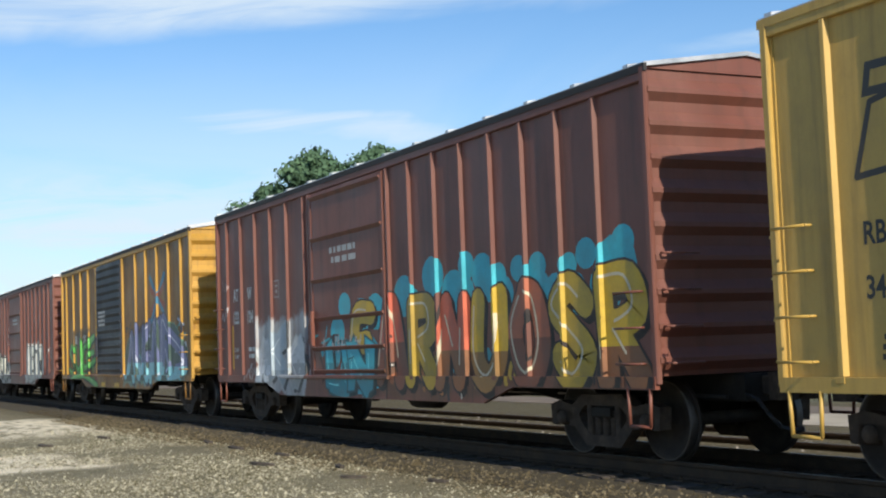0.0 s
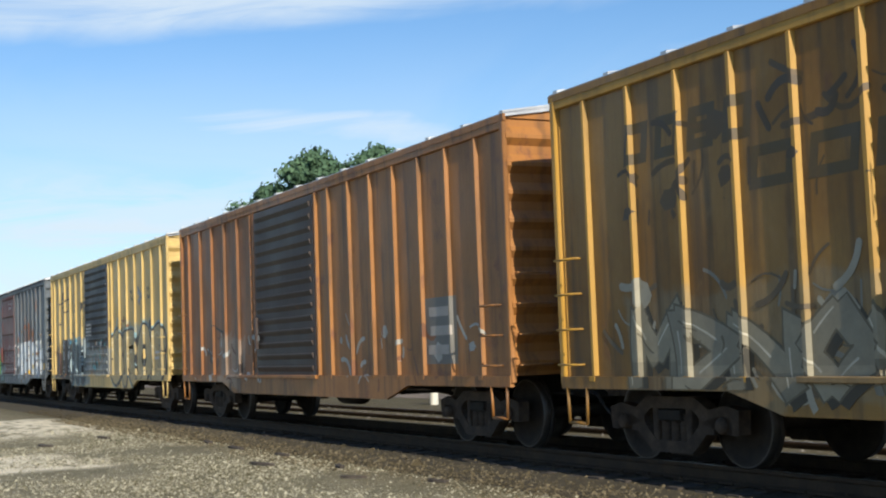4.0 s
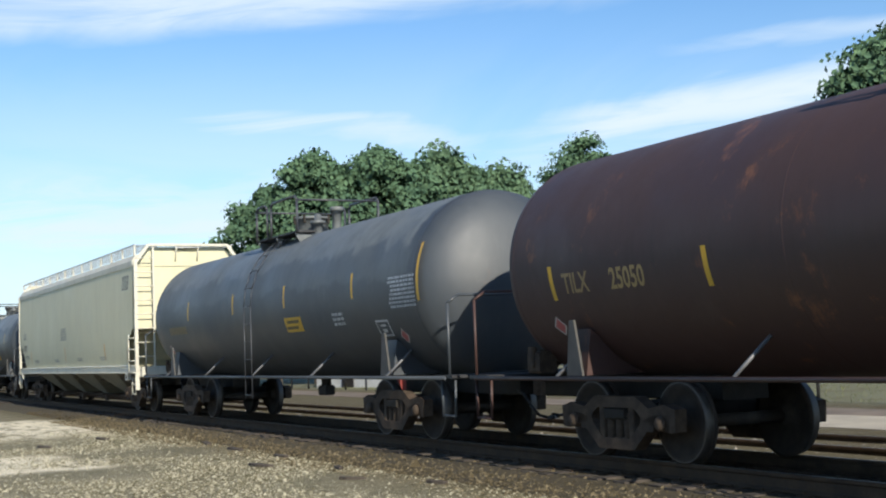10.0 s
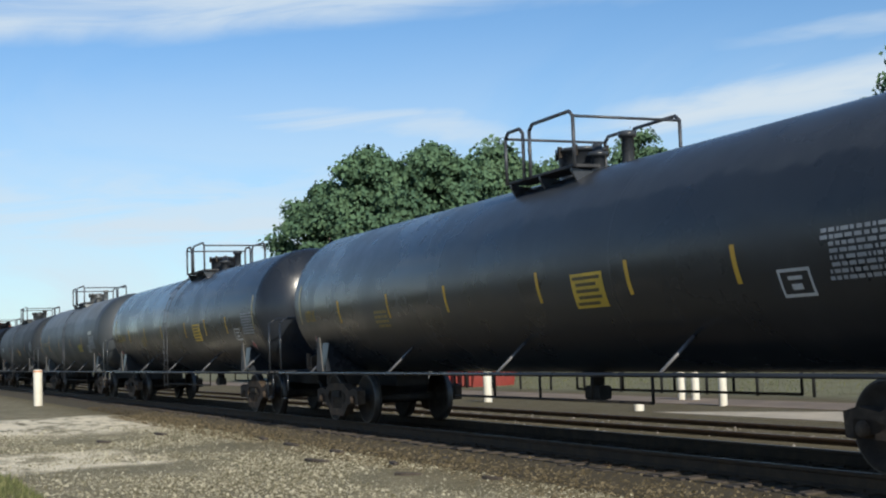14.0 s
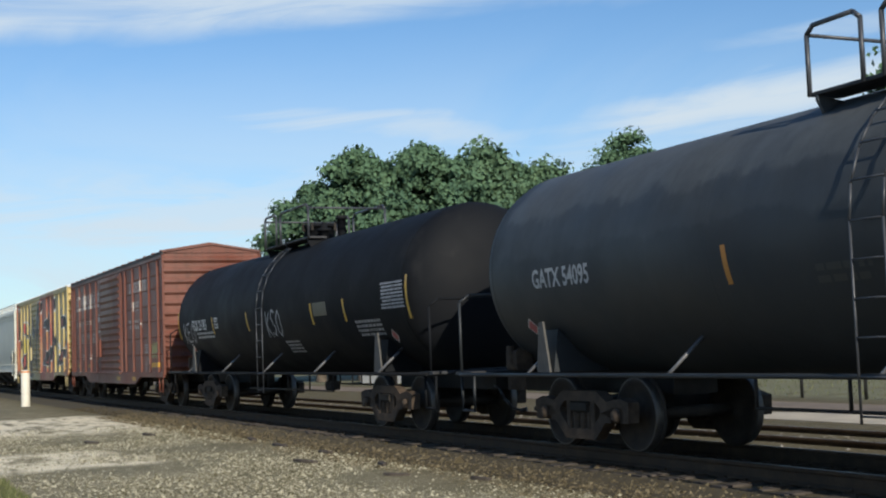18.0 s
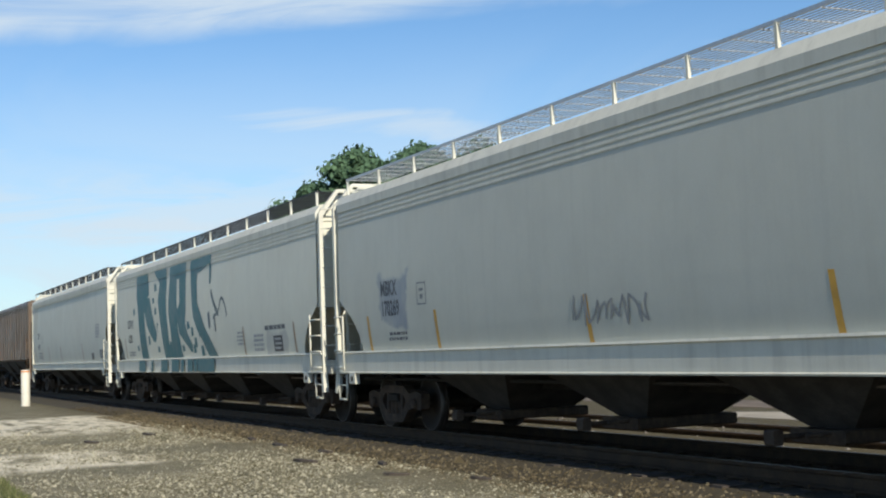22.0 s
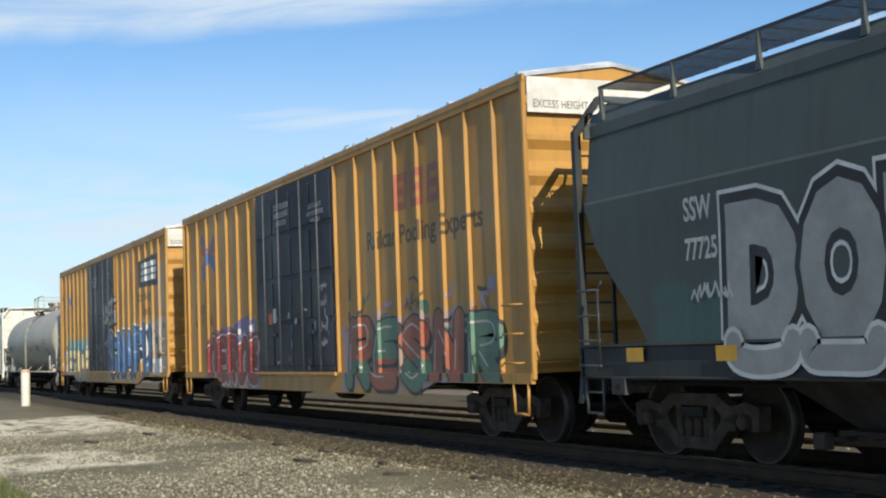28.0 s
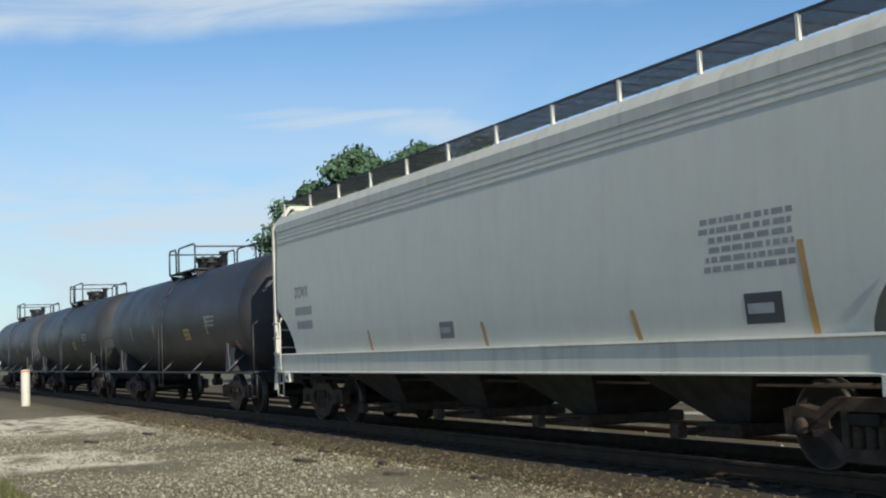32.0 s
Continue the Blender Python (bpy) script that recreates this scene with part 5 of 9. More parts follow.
def ground_material():
    n = Nodes("gravel_lot")
    sep = n.add("ShaderNodeSeparateXYZ")
    n.put(sep.inputs[0], n.co)
    x, y = sep.outputs[0], sep.outputs[1]
    st = n.cells(26.0)
    fine = n.cells(70.0)
    soil = n.noise(0.30, 6, 0.6)
    mid = n.noise(2.2, 6, 0.65)
    c = n.mix(n.ramp(mid, 0.3, 0.7), (0.155, 0.137, 0.080), (0.325, 0.288, 0.178))
    c = n.mix(n.ramp(soil, 0.42, 0.62, 0, 0.65), c, (0.158, 0.144, 0.080))
    stones = n.add("ShaderNodeRGBToBW")
    n.put(stones.inputs[0], st.outputs["Color"])
    c = n.mix(n.ramp(stones.outputs[0], 0.40, 0.85, 0, 0.45), c, (0.40, 0.37, 0.27))
    c = n.mix(n.ramp(fine.outputs["Distance"], 0.30, 0.55, 0, 0.5), c, (0.075, 0.066, 0.050))
    # darker brown strip beside the track
    wob = n.math("MULTIPLY", n.math("SUBTRACT", n.noise(0.5, 4), 0.5), 2.2)
    edge = n.math("ADD", y, wob)
    strip = n.ramp(edge, 5.9, 8.3)
    c = n.mix(n.math("MULTIPLY", strip, n.ramp(mid, 0.25, 0.75, 0.5, 0.95)), c, (0.074, 0.057, 0.027))
    # pale dry patches at the far end of the lot
    pale = n.math("MULTIPLY", n.ramp(n.math("ADD", x, wob), -29.5, -33.0), n.ramp(edge, 7.6, 6.9))
    pale = n.math("MULTIPLY", pale, n.ramp(n.math("ADD", x, wob), -42.5, -40.5))
    pale2 = n.math("MULTIPLY", n.ramp(n.math("ADD", x, wob), -20.4, -21.6), n.ramp(edge, 4.9, 4.2))
    pale2 = n.math("MULTIPLY", pale2, n.ramp(n.math("ADD", x, wob), -26.0, -24.6))
    pale = n.math("MULTIPLY", n.math("MAXIMUM", pale, pale2), n.ramp(n.noise(1.3, 6, 0.7, n.scaled((0.6, 2.0, 1))), 0.36, 0.56))
    c = n.mix(pale, c, n.mix(mid, (0.58, 0.51, 0.37), (0.80, 0.73, 0.57)))
    # grass past the tracks and along the near verge
    far = n.ramp(edge, 22.0, 24.5)
    verge = n.math("MULTIPLY", n.ramp(edge, 2.2, 1.4), n.ramp(x, -17.0, -19.0))
    green = n.math("MULTIPLY", n.math("MAXIMUM", far, verge), n.ramp(n.noise(0.9, 6, 0.7), 0.30, 0.52))
    c = n.mix(green, c, n.mix(n.noise(7, 5), (0.105, 0.110, 0.060), (0.21, 0.20, 0.13)))
    n.bump(n.math("ADD", n.math("MULTIPLY", st.outputs["Distance"], 0.5), n.math("MULTIPLY", fine.outputs["Distance"], 0.25)), 0.55, 0.03)
    return n.done(c, 0.92, spec=0.2)


def ground():
    m = Mesh()
    xs = [-2500, -400, -120, -80, -60, -45, -35] + [-30 + 1.5 * i for i in range(26)] + [12, 30, 80, 400, 2500]
    ys = [-2500, -300, -60, -15, -6] + [-4 + 1.2 * i for i in range(11)] + [12, 15, 18, 22, 27, 35, 60, 300, 2500]
    p = []
    for y in ys:
        for x in xs:
            near = 1.0 if -35 < x < 12 and -5 < y < 8 else 0.0
            p.append((x, y, GZ + near * 0.03 * noise.noise(Vector((x * .35, y * .35, 2.0)))))
    w = len(xs)
    f = [(j * w + i, j * w + i + 1, (j + 1) * w + i + 1, (j + 1) * w + i) for j in range(len(ys) - 1) for i in range(w - 1)]
    m.face_set(p, f, True)
    return solid("ground", m, ground_material(), "brown gravel lot with pale dry patches", "ground", kind="structure")


ground()


def stones_mesh(count, area, size, seed, z=GZ, slope=None):
    """Many small broken stones lying in an area (x0, x1, y0, y1)."""
    rs = np.random.RandomState(seed)
    x0, x1, y0, y1 = area
    c = np.stack([rs.uniform(x0, x1, count), rs.uniform(y0, y1, count), np.zeros(count)], 1)
    c[:, 2] = z + (slope(c[:, 1]) if slope else 0)
    s = size * rs.lognormal(0, 0.45, count)
    base = np.array([(1, 0, 0), (0, 1, 0), (-1, 0, 0), (0, -1, 0), (0, 0, .8), (0, 0, -.5)])
    jig = rs.uniform(0.65, 1.25, (count, 6, 3))
    v = base[None] * jig * s[:, None, None]
    a = rs.uniform(0, math.tau, count)
    ca, sa = np.cos(a)[:, None], np.sin(a)[:, None]
    v = np.stack([v[..., 0] * ca - v[..., 1] * sa, v[..., 0] * sa + v[..., 1] * ca, v[..., 2]], 2) + c[:, None]
    tri = np.array([(0, 1, 4), (1, 2, 4), (2, 3, 4), (3, 0, 4), (1, 0, 5), (2, 1, 5), (3, 2, 5), (0, 3, 5)])
    f = (tri[None] + (np.arange(count) * 6)[:, None, None]).reshape(-1, 3)
    me = bpy.data.meshes.new("stones")
    me.from_pydata(v.reshape(-1, 3).tolist(), [], f.tolist())
    return me


def stone_material(name, a, b):
    n = Nodes(name)
    g = n.add("ShaderNodeNewGeometry")
    k = g.outputs["Random Per Island"]
    c = n.mix(n.ramp(k, 0.1, 0.95), a, b)
    c = n.mix(n.ramp(n.noise(30, 4), 0.35, 0.7, 0, 0.4), c, tone(a, 0.6))
    return n.done(c, 0.9, spec=0.25)


gravel = stone_material("loose_gravel", (0.100, 0.089, 0.052), (0.45, 0.42, 0.31))
ballast_stone = stone_material("dark_brown_ballast", (0.032, 0.025, 0.012), (0.115, 0.090, 0.050))
pale_stone = stone_material("pale_ballast", (0.09, 0.075, 0.060), (0.30, 0.27, 0.235))


def stuff(name, me, mat, label, category):
    me.materials.append(mat)
    return tagged(new(name, me), label, category, kind="stuff")


stuff("gravel", stones_mesh(15000, (-34, -9, 2.5, 8.0), 0.013, 1), gravel, "loose grey and buff gravel stones", "gravel")
stuff("gravel", stones_mesh(34000, (-32, -9, 2.2, 8.3), 0.011, 11), gravel, "loose olive and grey gravel stones", "gravel")
stuff("gravel", stones_mesh(16000, (-21, -8.5, 3.0, 7.9), 0.009, 2), gravel, "fine loose gravel stones", "gravel")


def bed_slope(c):
    return lambda y: np.interp(np.abs(y - c), [0, 1.35, 2.3], [0.095, 0.085, 0.0])


stuff("ballast", stones_mesh(24000, (-48, -7, YC - 2.3, YC + 2.3), 0.015, 3, slope=bed_slope(YC)), ballast_stone, "dark brown ballast between the ties", "ballast")
brown_stone = stone_material("brown_dusty_ballast", (0.050, 0.040, 0.021), (0.185, 0.150, 0.092))
stuff("ballast", stones_mesh(16000, (-40, -8, 6.9, YC - 1.25), 0.015, 12, slope=bed_slope(YC)), brown_stone, "brown dusty ballast along the near rail", "ballast")
stuff("ballast", stones_mesh(18000, (-48, -7, 11.9, 16.6), 0.016, 4, z=GZ - .10, slope=bed_slope(14.15)), pale_stone, "pale grey ballast of the second track", "ballast")

ballast_bed = plain("trodden_ballast", (0.052, 0.040, 0.019), 0.92, 0.0, 0.45, 9.0, 0.7)
pale_bed = plain("pale_trodden_ballast", (0.15, 0.122, 0.090), 0.92, 0.0, 0.4, 9.0, 0.7)

RAIL = [(-.07, -.18), (.07, -.18), (.07, -.165), (.02, -.14), (.012, -.05), (.036, -.035), (.036, -.008), (.026, 0), (-.026, 0), (-.036, -.008),
        (-.036, -.035), (-.012, -.05), (-.02, -.14), (-.07, -.165)]


def track(yc, z, label, ties, bed):
    t = thing("railway_track", label, "railway track", kind="structure")
    b = Mesh().prism([(yc - 2.4, GZ - .02), (yc - 1.35, z - .205), (yc + 1.35, z - .205), (yc + 2.4, GZ - .02)], 0, -900, 900)
    part("ballast_bed", b, bed, t)
    for s in (-1, 1):
        r = part("rail", Mesh().prism([(yc + s * .753 + a, z + h) for a, h in RAIL], 0, -900, 900), rail_side, t)
        head = Mesh().prism([(yc + s * .753 - .022, z + .0005), (yc + s * .753 + .022, z + .0005), (yc + s * .753 + .022, z + .003), (yc + s * .753 - .022, z + .003)], 0, -900, 900)
        part("rail_head", head, tread, r, "bright worn running surface")
    wood = Mesh().box(-.115, .115, -1.3, 1.3, -.16, 0, .012).data("tie")
    plate = Mesh().box(-.09, .09, -.18, .18, 0, .018).tube((-.05, -.11, .018), (-.05, -.11, .05), .016, 6).tube((.05, .11, .018), (.05, .11, .05), .016, 6).data("tie_plate")
    rnd = random.Random(int(yc * 10))
    for i in range(ties):
        x = -8.5 - i * 0.508
        o = part("tie", wood, tie_wood, t, at=pose(x + rnd.uniform(-.03, .03), yc + rnd.uniform(-.10, .10), z - .180 - rnd.uniform(0, .022), 0, 0, rnd.uniform(-2, 2)))
        if i < 80:
            for s in (-1, 1):
                part("tie_plate", plate, rail_side, o, at=pose(0, s * .753, 0))
    return t


track(YC, 0.0, "rusty main track on dark ballast and timber ties", 130, ballast_bed)
track(14.15, -0.2, "rusty disused second track behind the train", 90, pale_bed)

# pale concrete apron beyond the second track
concrete = plain("pale_dusty_concrete", (0.40, 0.345, 0.26), 0.85, 0.0, 0.16, 1.2, 0.15)
solid("pavement", Mesh().prism([(-26, 16.9), (40, 16.9), (60, 21.0), (-21, 19.6)], 2, GZ - .2, GZ + .02), concrete, "pale dusty concrete apron beyond the tracks", "pavement", kind="structure")
dirt = plain("bare_brown_dirt", (0.17, 0.13, 0.095), 0.95, 0.0, 0.3, 0.8, 0.4)
solid("dirt_road", Mesh().prism([(-140, 19.6), (60, 19.4), (60, 20.9), (-140, 22.5)], 2, GZ - .2, GZ + .012), dirt, "bare brown dirt strip along the fence", "road", kind="structure")


def wood_scrap(x, y, w, d, turn, seed):
    """A dark splintered board end lying on the gravel."""
    rnd = random.Random(seed)
    ring = [(-w / 2, -d / 2), (-w * .1, -d * .62), (w / 2, -d * .35), (w * .56, d * .1), (w * .40, d / 2), (-w * .2, d * .38), (-w * .56, d * .45)]
    ring = [(a + rnd.uniform(-.02, .02), b + rnd.uniform(-.01, .01)) for a, b in ring]
    solid("wood_scrap", Mesh().prism(ring, 2, 0, .035), tie_wood, "dark splintered wood scrap lying on gravel", "wood scrap", "wood scraps on the gravel", at=pose(x, y, GZ + .012, 0, 1.5, turn))


for i, spot in enumerate(((-23.1, 7.3, .55, .12, 4), (-19.3, 6.5, .50, .12, 18), (-27.4, 4.7, .45, .12, 20), (-25.2, 7.4, .5, .12, -6), (-16.2, 6.7, .32, .09, 40), (-29.0, 6.2, .5, .12, 12), (-20.8, 7.35, .4, .1, 8), (-17.9, 7.2, .35, .08, -12), (-14.9, 7.3, .3, .08, 20))):
    wood_scrap(*spot, i)

bollard_paint = plain("chalky_white_paint", (0.62, 0.59, 0.50), 0.6, 0.0, 0.10, 3.0)
orange = plain("faded_orange_paint", (0.62, 0.22, 0.06), 0.6)


def bollard(x, y, h, r, label, cap=None):
    b = thing("bollard", label, "bollard")
    part("post", Mesh().lathe([(0, r), (h - .04, r), (h - .01, r * .85), (h, 0.001)], 18, 2), bollard_paint, b)
    if cap:
        part("band", Mesh().lathe([(h - .10, r + .004), (h - .05, r + .004), (h - .045, r)], 18, 2), cap, b, "orange band")
    b.matrix_basis = pose(x, y, GZ)
    return b


bollard(-53.9, 6.75, 1.42, 0.17, "white marker post with an orange band in the gravel", orange)
bollard(-30.6, 20.9, 0.95, 0.11, "short white pipe bollard by the fence")
bollard(-30.1, 21.0, 0.95, 0.11, "short white pipe bollard by the fence")
bollard(-26.8, 19.5, 1.0, 0.10, "short white pipe bollard by the apron")
bollard(-35.8, 17.5, 0.95, 0.13, "short white pipe bollard near the track")
bollard(-27.0, 17.2, 0.22, 0.12, "low white marker stub beside the track")

# black pipe fence
fence_paint = plain("black_painted_pipe", (0.022, 0.022, 0.022), 0.5, 0.2)
fence = thing("pipe_fence", "low black pipe fence along the grass", "fence")
for i in range(30):
    part("post", Mesh().tube((-64 + i * 2.4, 23.3, GZ), (-64 + i * 2.4, 23.3, 0.78), .045, 8), fence_paint, fence)
for z in (0.30, 0.75):
    part("rail", Mesh().tube((-64, 23.3, z), (5.6, 23.3, z), .035, 8), fence_paint, fence)

# red steel skip far off
skip = thing("skip_container", "red steel skip on the far lot", "skip")
red = paint("red_skip_paint", (0.24, 0.035, 0.028), 0.3, 0.4, 0.3, 0.6, 8.0)
part("body", Mesh().prism([(-1.2, 0), (1.1, 0), (1.4, .95), (-1.4, .95)], 1, -1.0, 1.0), red, skip)
for x in (-.9, -.3, .3, .9):
    part("rib", Mesh().box(x - .05, x + .05, -1.08, -.98, .05, .9), red, skip)
part("rim", Mesh().box(-1.45, 1.45, -1.08, -.98, .88, .99, .02), red, skip)
skip.matrix_basis = pose(-51.0, 24.6, GZ, 0, 0, 4)

# pale storage tank and white shed far off
shed = thing("storage_shed", "low white shed beyond the fence", "shed")
white_wall = plain("white_sheet_wall", (0.62, 0.62, 0.60), 0.6, 0.0, 0.1, 1.0)
part("wall", Mesh().box(-3, 3, -2, 2, 0, 1.7), white_wall, shed)
part("roof", Mesh().prism([(-2.2, 1.7), (2.2, 1.7), (0, 2.5)], 0, -3.2, 3.2), galvanised, shed)
part("door", Mesh().box(-.5, .5, -2.05, -1.98, 0, 1.5), steel_dark, shed)
shed.matrix_basis = pose(-61, 27, GZ, 0, 0, 10)

# grass tufts past the fence and at the near verge
blade = stone_material("grass_blades", (0.075, 0.095, 0.035), (0.20, 0.20, 0.09))


def grass_mesh(count, area, h, seed):
    rs = np.random.RandomState(seed)
    c = np.stack([rs.uniform(area[0], area[1], count), rs.uniform(area[2], area[3], count), np.full(count, GZ)], 1)
    a = rs.uniform(0, math.tau, count)
    w = 0.010
    hh = h * rs.uniform(0.5, 1.3, count)
    side = np.stack([np.cos(a) * w, np.sin(a) * w, np.zeros(count)], 1)
    tip = np.stack([rs.normal(0, .35, count) * hh, rs.normal(0, .35, count) * hh, hh], 1)
    v = np.stack([c - side, c + side, c + tip], 1)
    f = np.arange(count * 3).reshape(-1, 3)
    me = bpy.data.meshes.new("grass")
    me.from_pydata(v.reshape(-1, 3).tolist(), [], f.tolist())
    return me


stuff("grass", grass_mesh(9000, (-60, 0, 23.4, 40.0), 0.10, 5), blade, "rough green grass beyond the fence", "grass")
stuff("grass", grass_mesh(2500, (-20.5, -16.5, 0.6, 2.15), 0.10, 6), blade, "short grass at the edge of the lot", "grass")

# ---------------------------------------------------------------- trees
bark = plain("grey_bark", (0.10, 0.08, 0.06), 0.9, 0.0, 0.35, 5.0, 0.6)


def leaf_material(name, a, b):
    n = Nodes(name)
    g = n.add("ShaderNodeNewGeometry")
    clump = n.noise(0.75, 3)
    k = n.math("ADD", n.math("MULTIPLY", g.outputs["Random Per Island"], 0.35), n.math("MULTIPLY", n.ramp(clump, 0.32, 0.68), 0.65))
    c = n.mix(k, a, b)
    c = n.mix(n.ramp(n.noise(0.35, 3), 0.35, 0.65, 0, 0.5), c, tone(a, 0.75))
    n.put(n.bsdf.inputs["Subsurface Weight"], 0.0)
    return n.done(c, 0.85, spec=0.12)


leaf = leaf_material("deciduous_leaves", (0.054, 0.106, 0.068), (0.122, 0.200, 0.106))
leaf_light = leaf_material("lighter_leaves", (0.066, 0.122, 0.076), (0.142, 0.222, 0.118))


def tree(x, y, height, spread, seed, mat=leaf, label="", leaves=11000, crown=0.25, spiky=0.0):
    rs = np.random.RandomState(seed)
    t = thing("tree", label or "leafy green deciduous tree behind the tracks", "tree", "trees behind the tracks")
    tr = Mesh()
    prof = [(0, .36), (height * .1, .27), (height * .4, .19), (height * .75, .07)]
    tr.lathe([(z, r * height / 13) for z, r in prof], 10, 2)
    for k in range(9):
        a = k * 2.4 + rs.uniform(-.4, .4)
        z0 = height * rs.uniform(.22, .6)
        reach = spread * rs.uniform(.45, .9)
        p0, p1 = Vector((0, 0, z0)), Vector((math.cos(a) * reach, math.sin(a) * reach, z0 + height * rs.uniform(.12, .3)))
        mid = p0.lerp(p1, .5) + Vector((0, 0, .4))
        tr.tube(p0, mid, .10, 6).tube(mid, p1, .055, 6)
    part("trunk", tr, bark, t)
    # clumps over the crown, leaves on their shells
    n = 165
    pts, nor = [], []
    clumps = []
    for k in range(n):
        u = rs.uniform(-1, 1)
        a = rs.uniform(0, math.tau)
        rr = math.sqrt(1 - u * u) * rs.uniform(.45, 1.08)
        zc = height * (crown + (1 - crown) * (0.5 + 0.5 * u) * .92)
        prof_w = math.sin(math.pi * min(1, max(0, (zc / height - crown * .7) / (1.06 - crown * .7)))) ** .6
        cr = height * rs.uniform(.030, .095) * (1 - .45 * max(0, u))
        clumps.append((math.cos(a) * rr * spread * prof_w, math.sin(a) * rr * spread * prof_w, min(zc, height - cr), cr))
    per = int(leaves * 2.6) // n
    for cx_, cy_, cz_, cr in clumps:
        d = rs.normal(size=(per, 3))
        d /= np.linalg.norm(d, axis=1)[:, None]
        d[:, 2] = np.where(d[:, 2] < -.4, -d[:, 2] * .6, d[:, 2])
        rad = cr * rs.uniform(.35, 1.5, per)[:, None]
        pts.append(np.array((cx_, cy_, cz_)) + d * rad * np.array((1.15, 1.15, .85 + spiky)))
        nor.append(d + rs.normal(0, .55, (per, 3)))
    c = np.concatenate(pts)
    nn = np.concatenate(nor)
    nn /= np.linalg.norm(nn, axis=1)[:, None]
    up = rs.normal(size=nn.shape)
    u = np.cross(nn, up)
    u /= np.linalg.norm(u, axis=1)[:, None]
    w = np.cross(nn, u)
    s = rs.uniform(.09, .23, len(c))[:, None]
    v = np.stack([c - u * s, c - w * s * .62 + nn * s * .15, c + u * s, c + w * s * .62 + nn * s * .15], 1)
    f = np.arange(len(c) * 4).reshape(-1, 4)
    me = bpy.data.meshes.new("crown")
    me.from_pydata(v.reshape(-1, 3).tolist(), [], f.tolist())
    me.materials.append(mat)
    part("crown", me, mat, t)
    t.matrix_basis = pose(x, y, GZ + .02, 0, 0, seed * 37)
    return t


tree(-71.0, 25.0, 11.6, 3.0, 11, leaf, "round-topped green tree behind the tracks")
tree(-70.0, 27.2, 13.4, 3.4, 12, leaf, "tall broad green tree behind the tracks", 14000)
tree(-68.6, 30.6, 13.6, 3.5, 13, leaf, "tall broad green tree behind the tracks", 14000)
tree(-71.2, 36.0, 13.7, 3.0, 14, leaf_light, "lighter upright tree behind the tracks", 12000, .25, 1.1)
tree(-73.6, 41.4, 13.4, 3.2, 15, leaf_light, "lighter upright tree behind the tracks", 12000, .25, 1.1)
tree(-91.6, 59.6, 19.6, 4.6, 17, leaf, "tall far tree behind the tracks", 9000)
tree(-39.6, 41.5, 14.9, 3.4, 18, leaf, "big dark tree past the grass", 12000)
tree(-67.5, 33.6, 10.2, 3.2, 19, leaf, "lower green tree in front of the tall ones", 9000, .12)
tree(-66.0, 29.0, 8.7, 2.5, 20, leaf_light, "lower green tree in front of the tall ones", 9000, .10)
tree(-70.5, 39.0, 9.5, 3.4, 21, leaf, "lower green tree in front of the tall ones", 9000, .10)
tree(-70.2, 33.2, 13.4, 3.0, 22, leaf, "green tree between the taller ones", 9000, .15)
tree(-72.6, 38.6, 13.6, 3.0, 23, leaf, "green tree between the taller ones", 9000, .15)
tree(-70.6, 28.8, 13.0, 2.8, 24, leaf, "green tree between the taller ones", 9000, .15)
# ---------------------------------------------------------------- the train, front to back
TRAIN = []
BROWN, OLDYEL, PALEYEL, DOORBLK = (0.192, 0.064, 0.042), (0.47, 0.255, 0.036), (0.54, 0.345, 0.080), (0.021, 0.025, 0.035)
SILVER, TEAL, GOLD = (0.50, 0.51, 0.50), (0.05, 0.42, 0.50), (0.55, 0.36, 0.03)
STENCIL = (0.64, 0.63, 0.59)


def add(made):
    TRAIN.append(made)
    return made


def hollow(x0, x1, z0, z1, t, lean=0.0, bar=None):
    """A leaning open block of four bars, with a cross bar at the height bar."""
    q = lambda x, z: (x + (z - z0) * lean, z)
    box_ = lambda a, b, c, d: [q(a, c), q(b, c), q(b, d), q(a, d)]
    polys = [box_(x0, x1, z0, z0 + t), box_(x0, x1, z1 - t, z1), box_(x0, x0 + t, z0 + t, z1 - t), box_(x1 - t, x1, z0 + t, z1 - t)]
    if bar:
        m = z0 + (z1 - z0) * bar
        polys.append(box_(x0 + t, x1 - t, m - t / 2, m + t / 2))
    return polys


def word_blocks(wall, car, x0, x1, z0, z1, n, col, lean=0.0, gap=0.25, seed=1, name="logo_block"):
    """A brand's word as plain open blocks in its colour."""
    rnd = random.Random(seed)
    w = (x1 - x0) / n
    for i in range(n):
        a, b = x0 + i * w, x0 + (i + 1) * w - w * gap
        wall.lay(hollow(a, b, z0, z1, min(.3 * (b - a), .26 * (z1 - z0)), lean, rnd.choice((None, .5))), car, name, col)


def cross_mark(wall, car, x0, x1, z0, z1, w, a, b, name="cross_mark"):
    m = ((x0 + x1) / 2, (z0 + z1) / 2)
    for col, lines in ((a, (((x0, z1), m), ((x1, z1), m))), (b, (((x0, (z0 + z1) / 2 + (z1 - z0) * .22), m), ((x1, z1 - (z1 - z0) * .24), m))),
                       (b, (((x0, z0 + (z1 - z0) * .2), m), ((x1, z0 + (z1 - z0) * .3), m))), (a, (((x0 + .1, z0), m), ((x1, z0 + .1), m)))):
        wall.lay([pl for k, (p, q) in enumerate(lines) for pl in stroke([p, q], w, k * 3, False)], car, name, col)


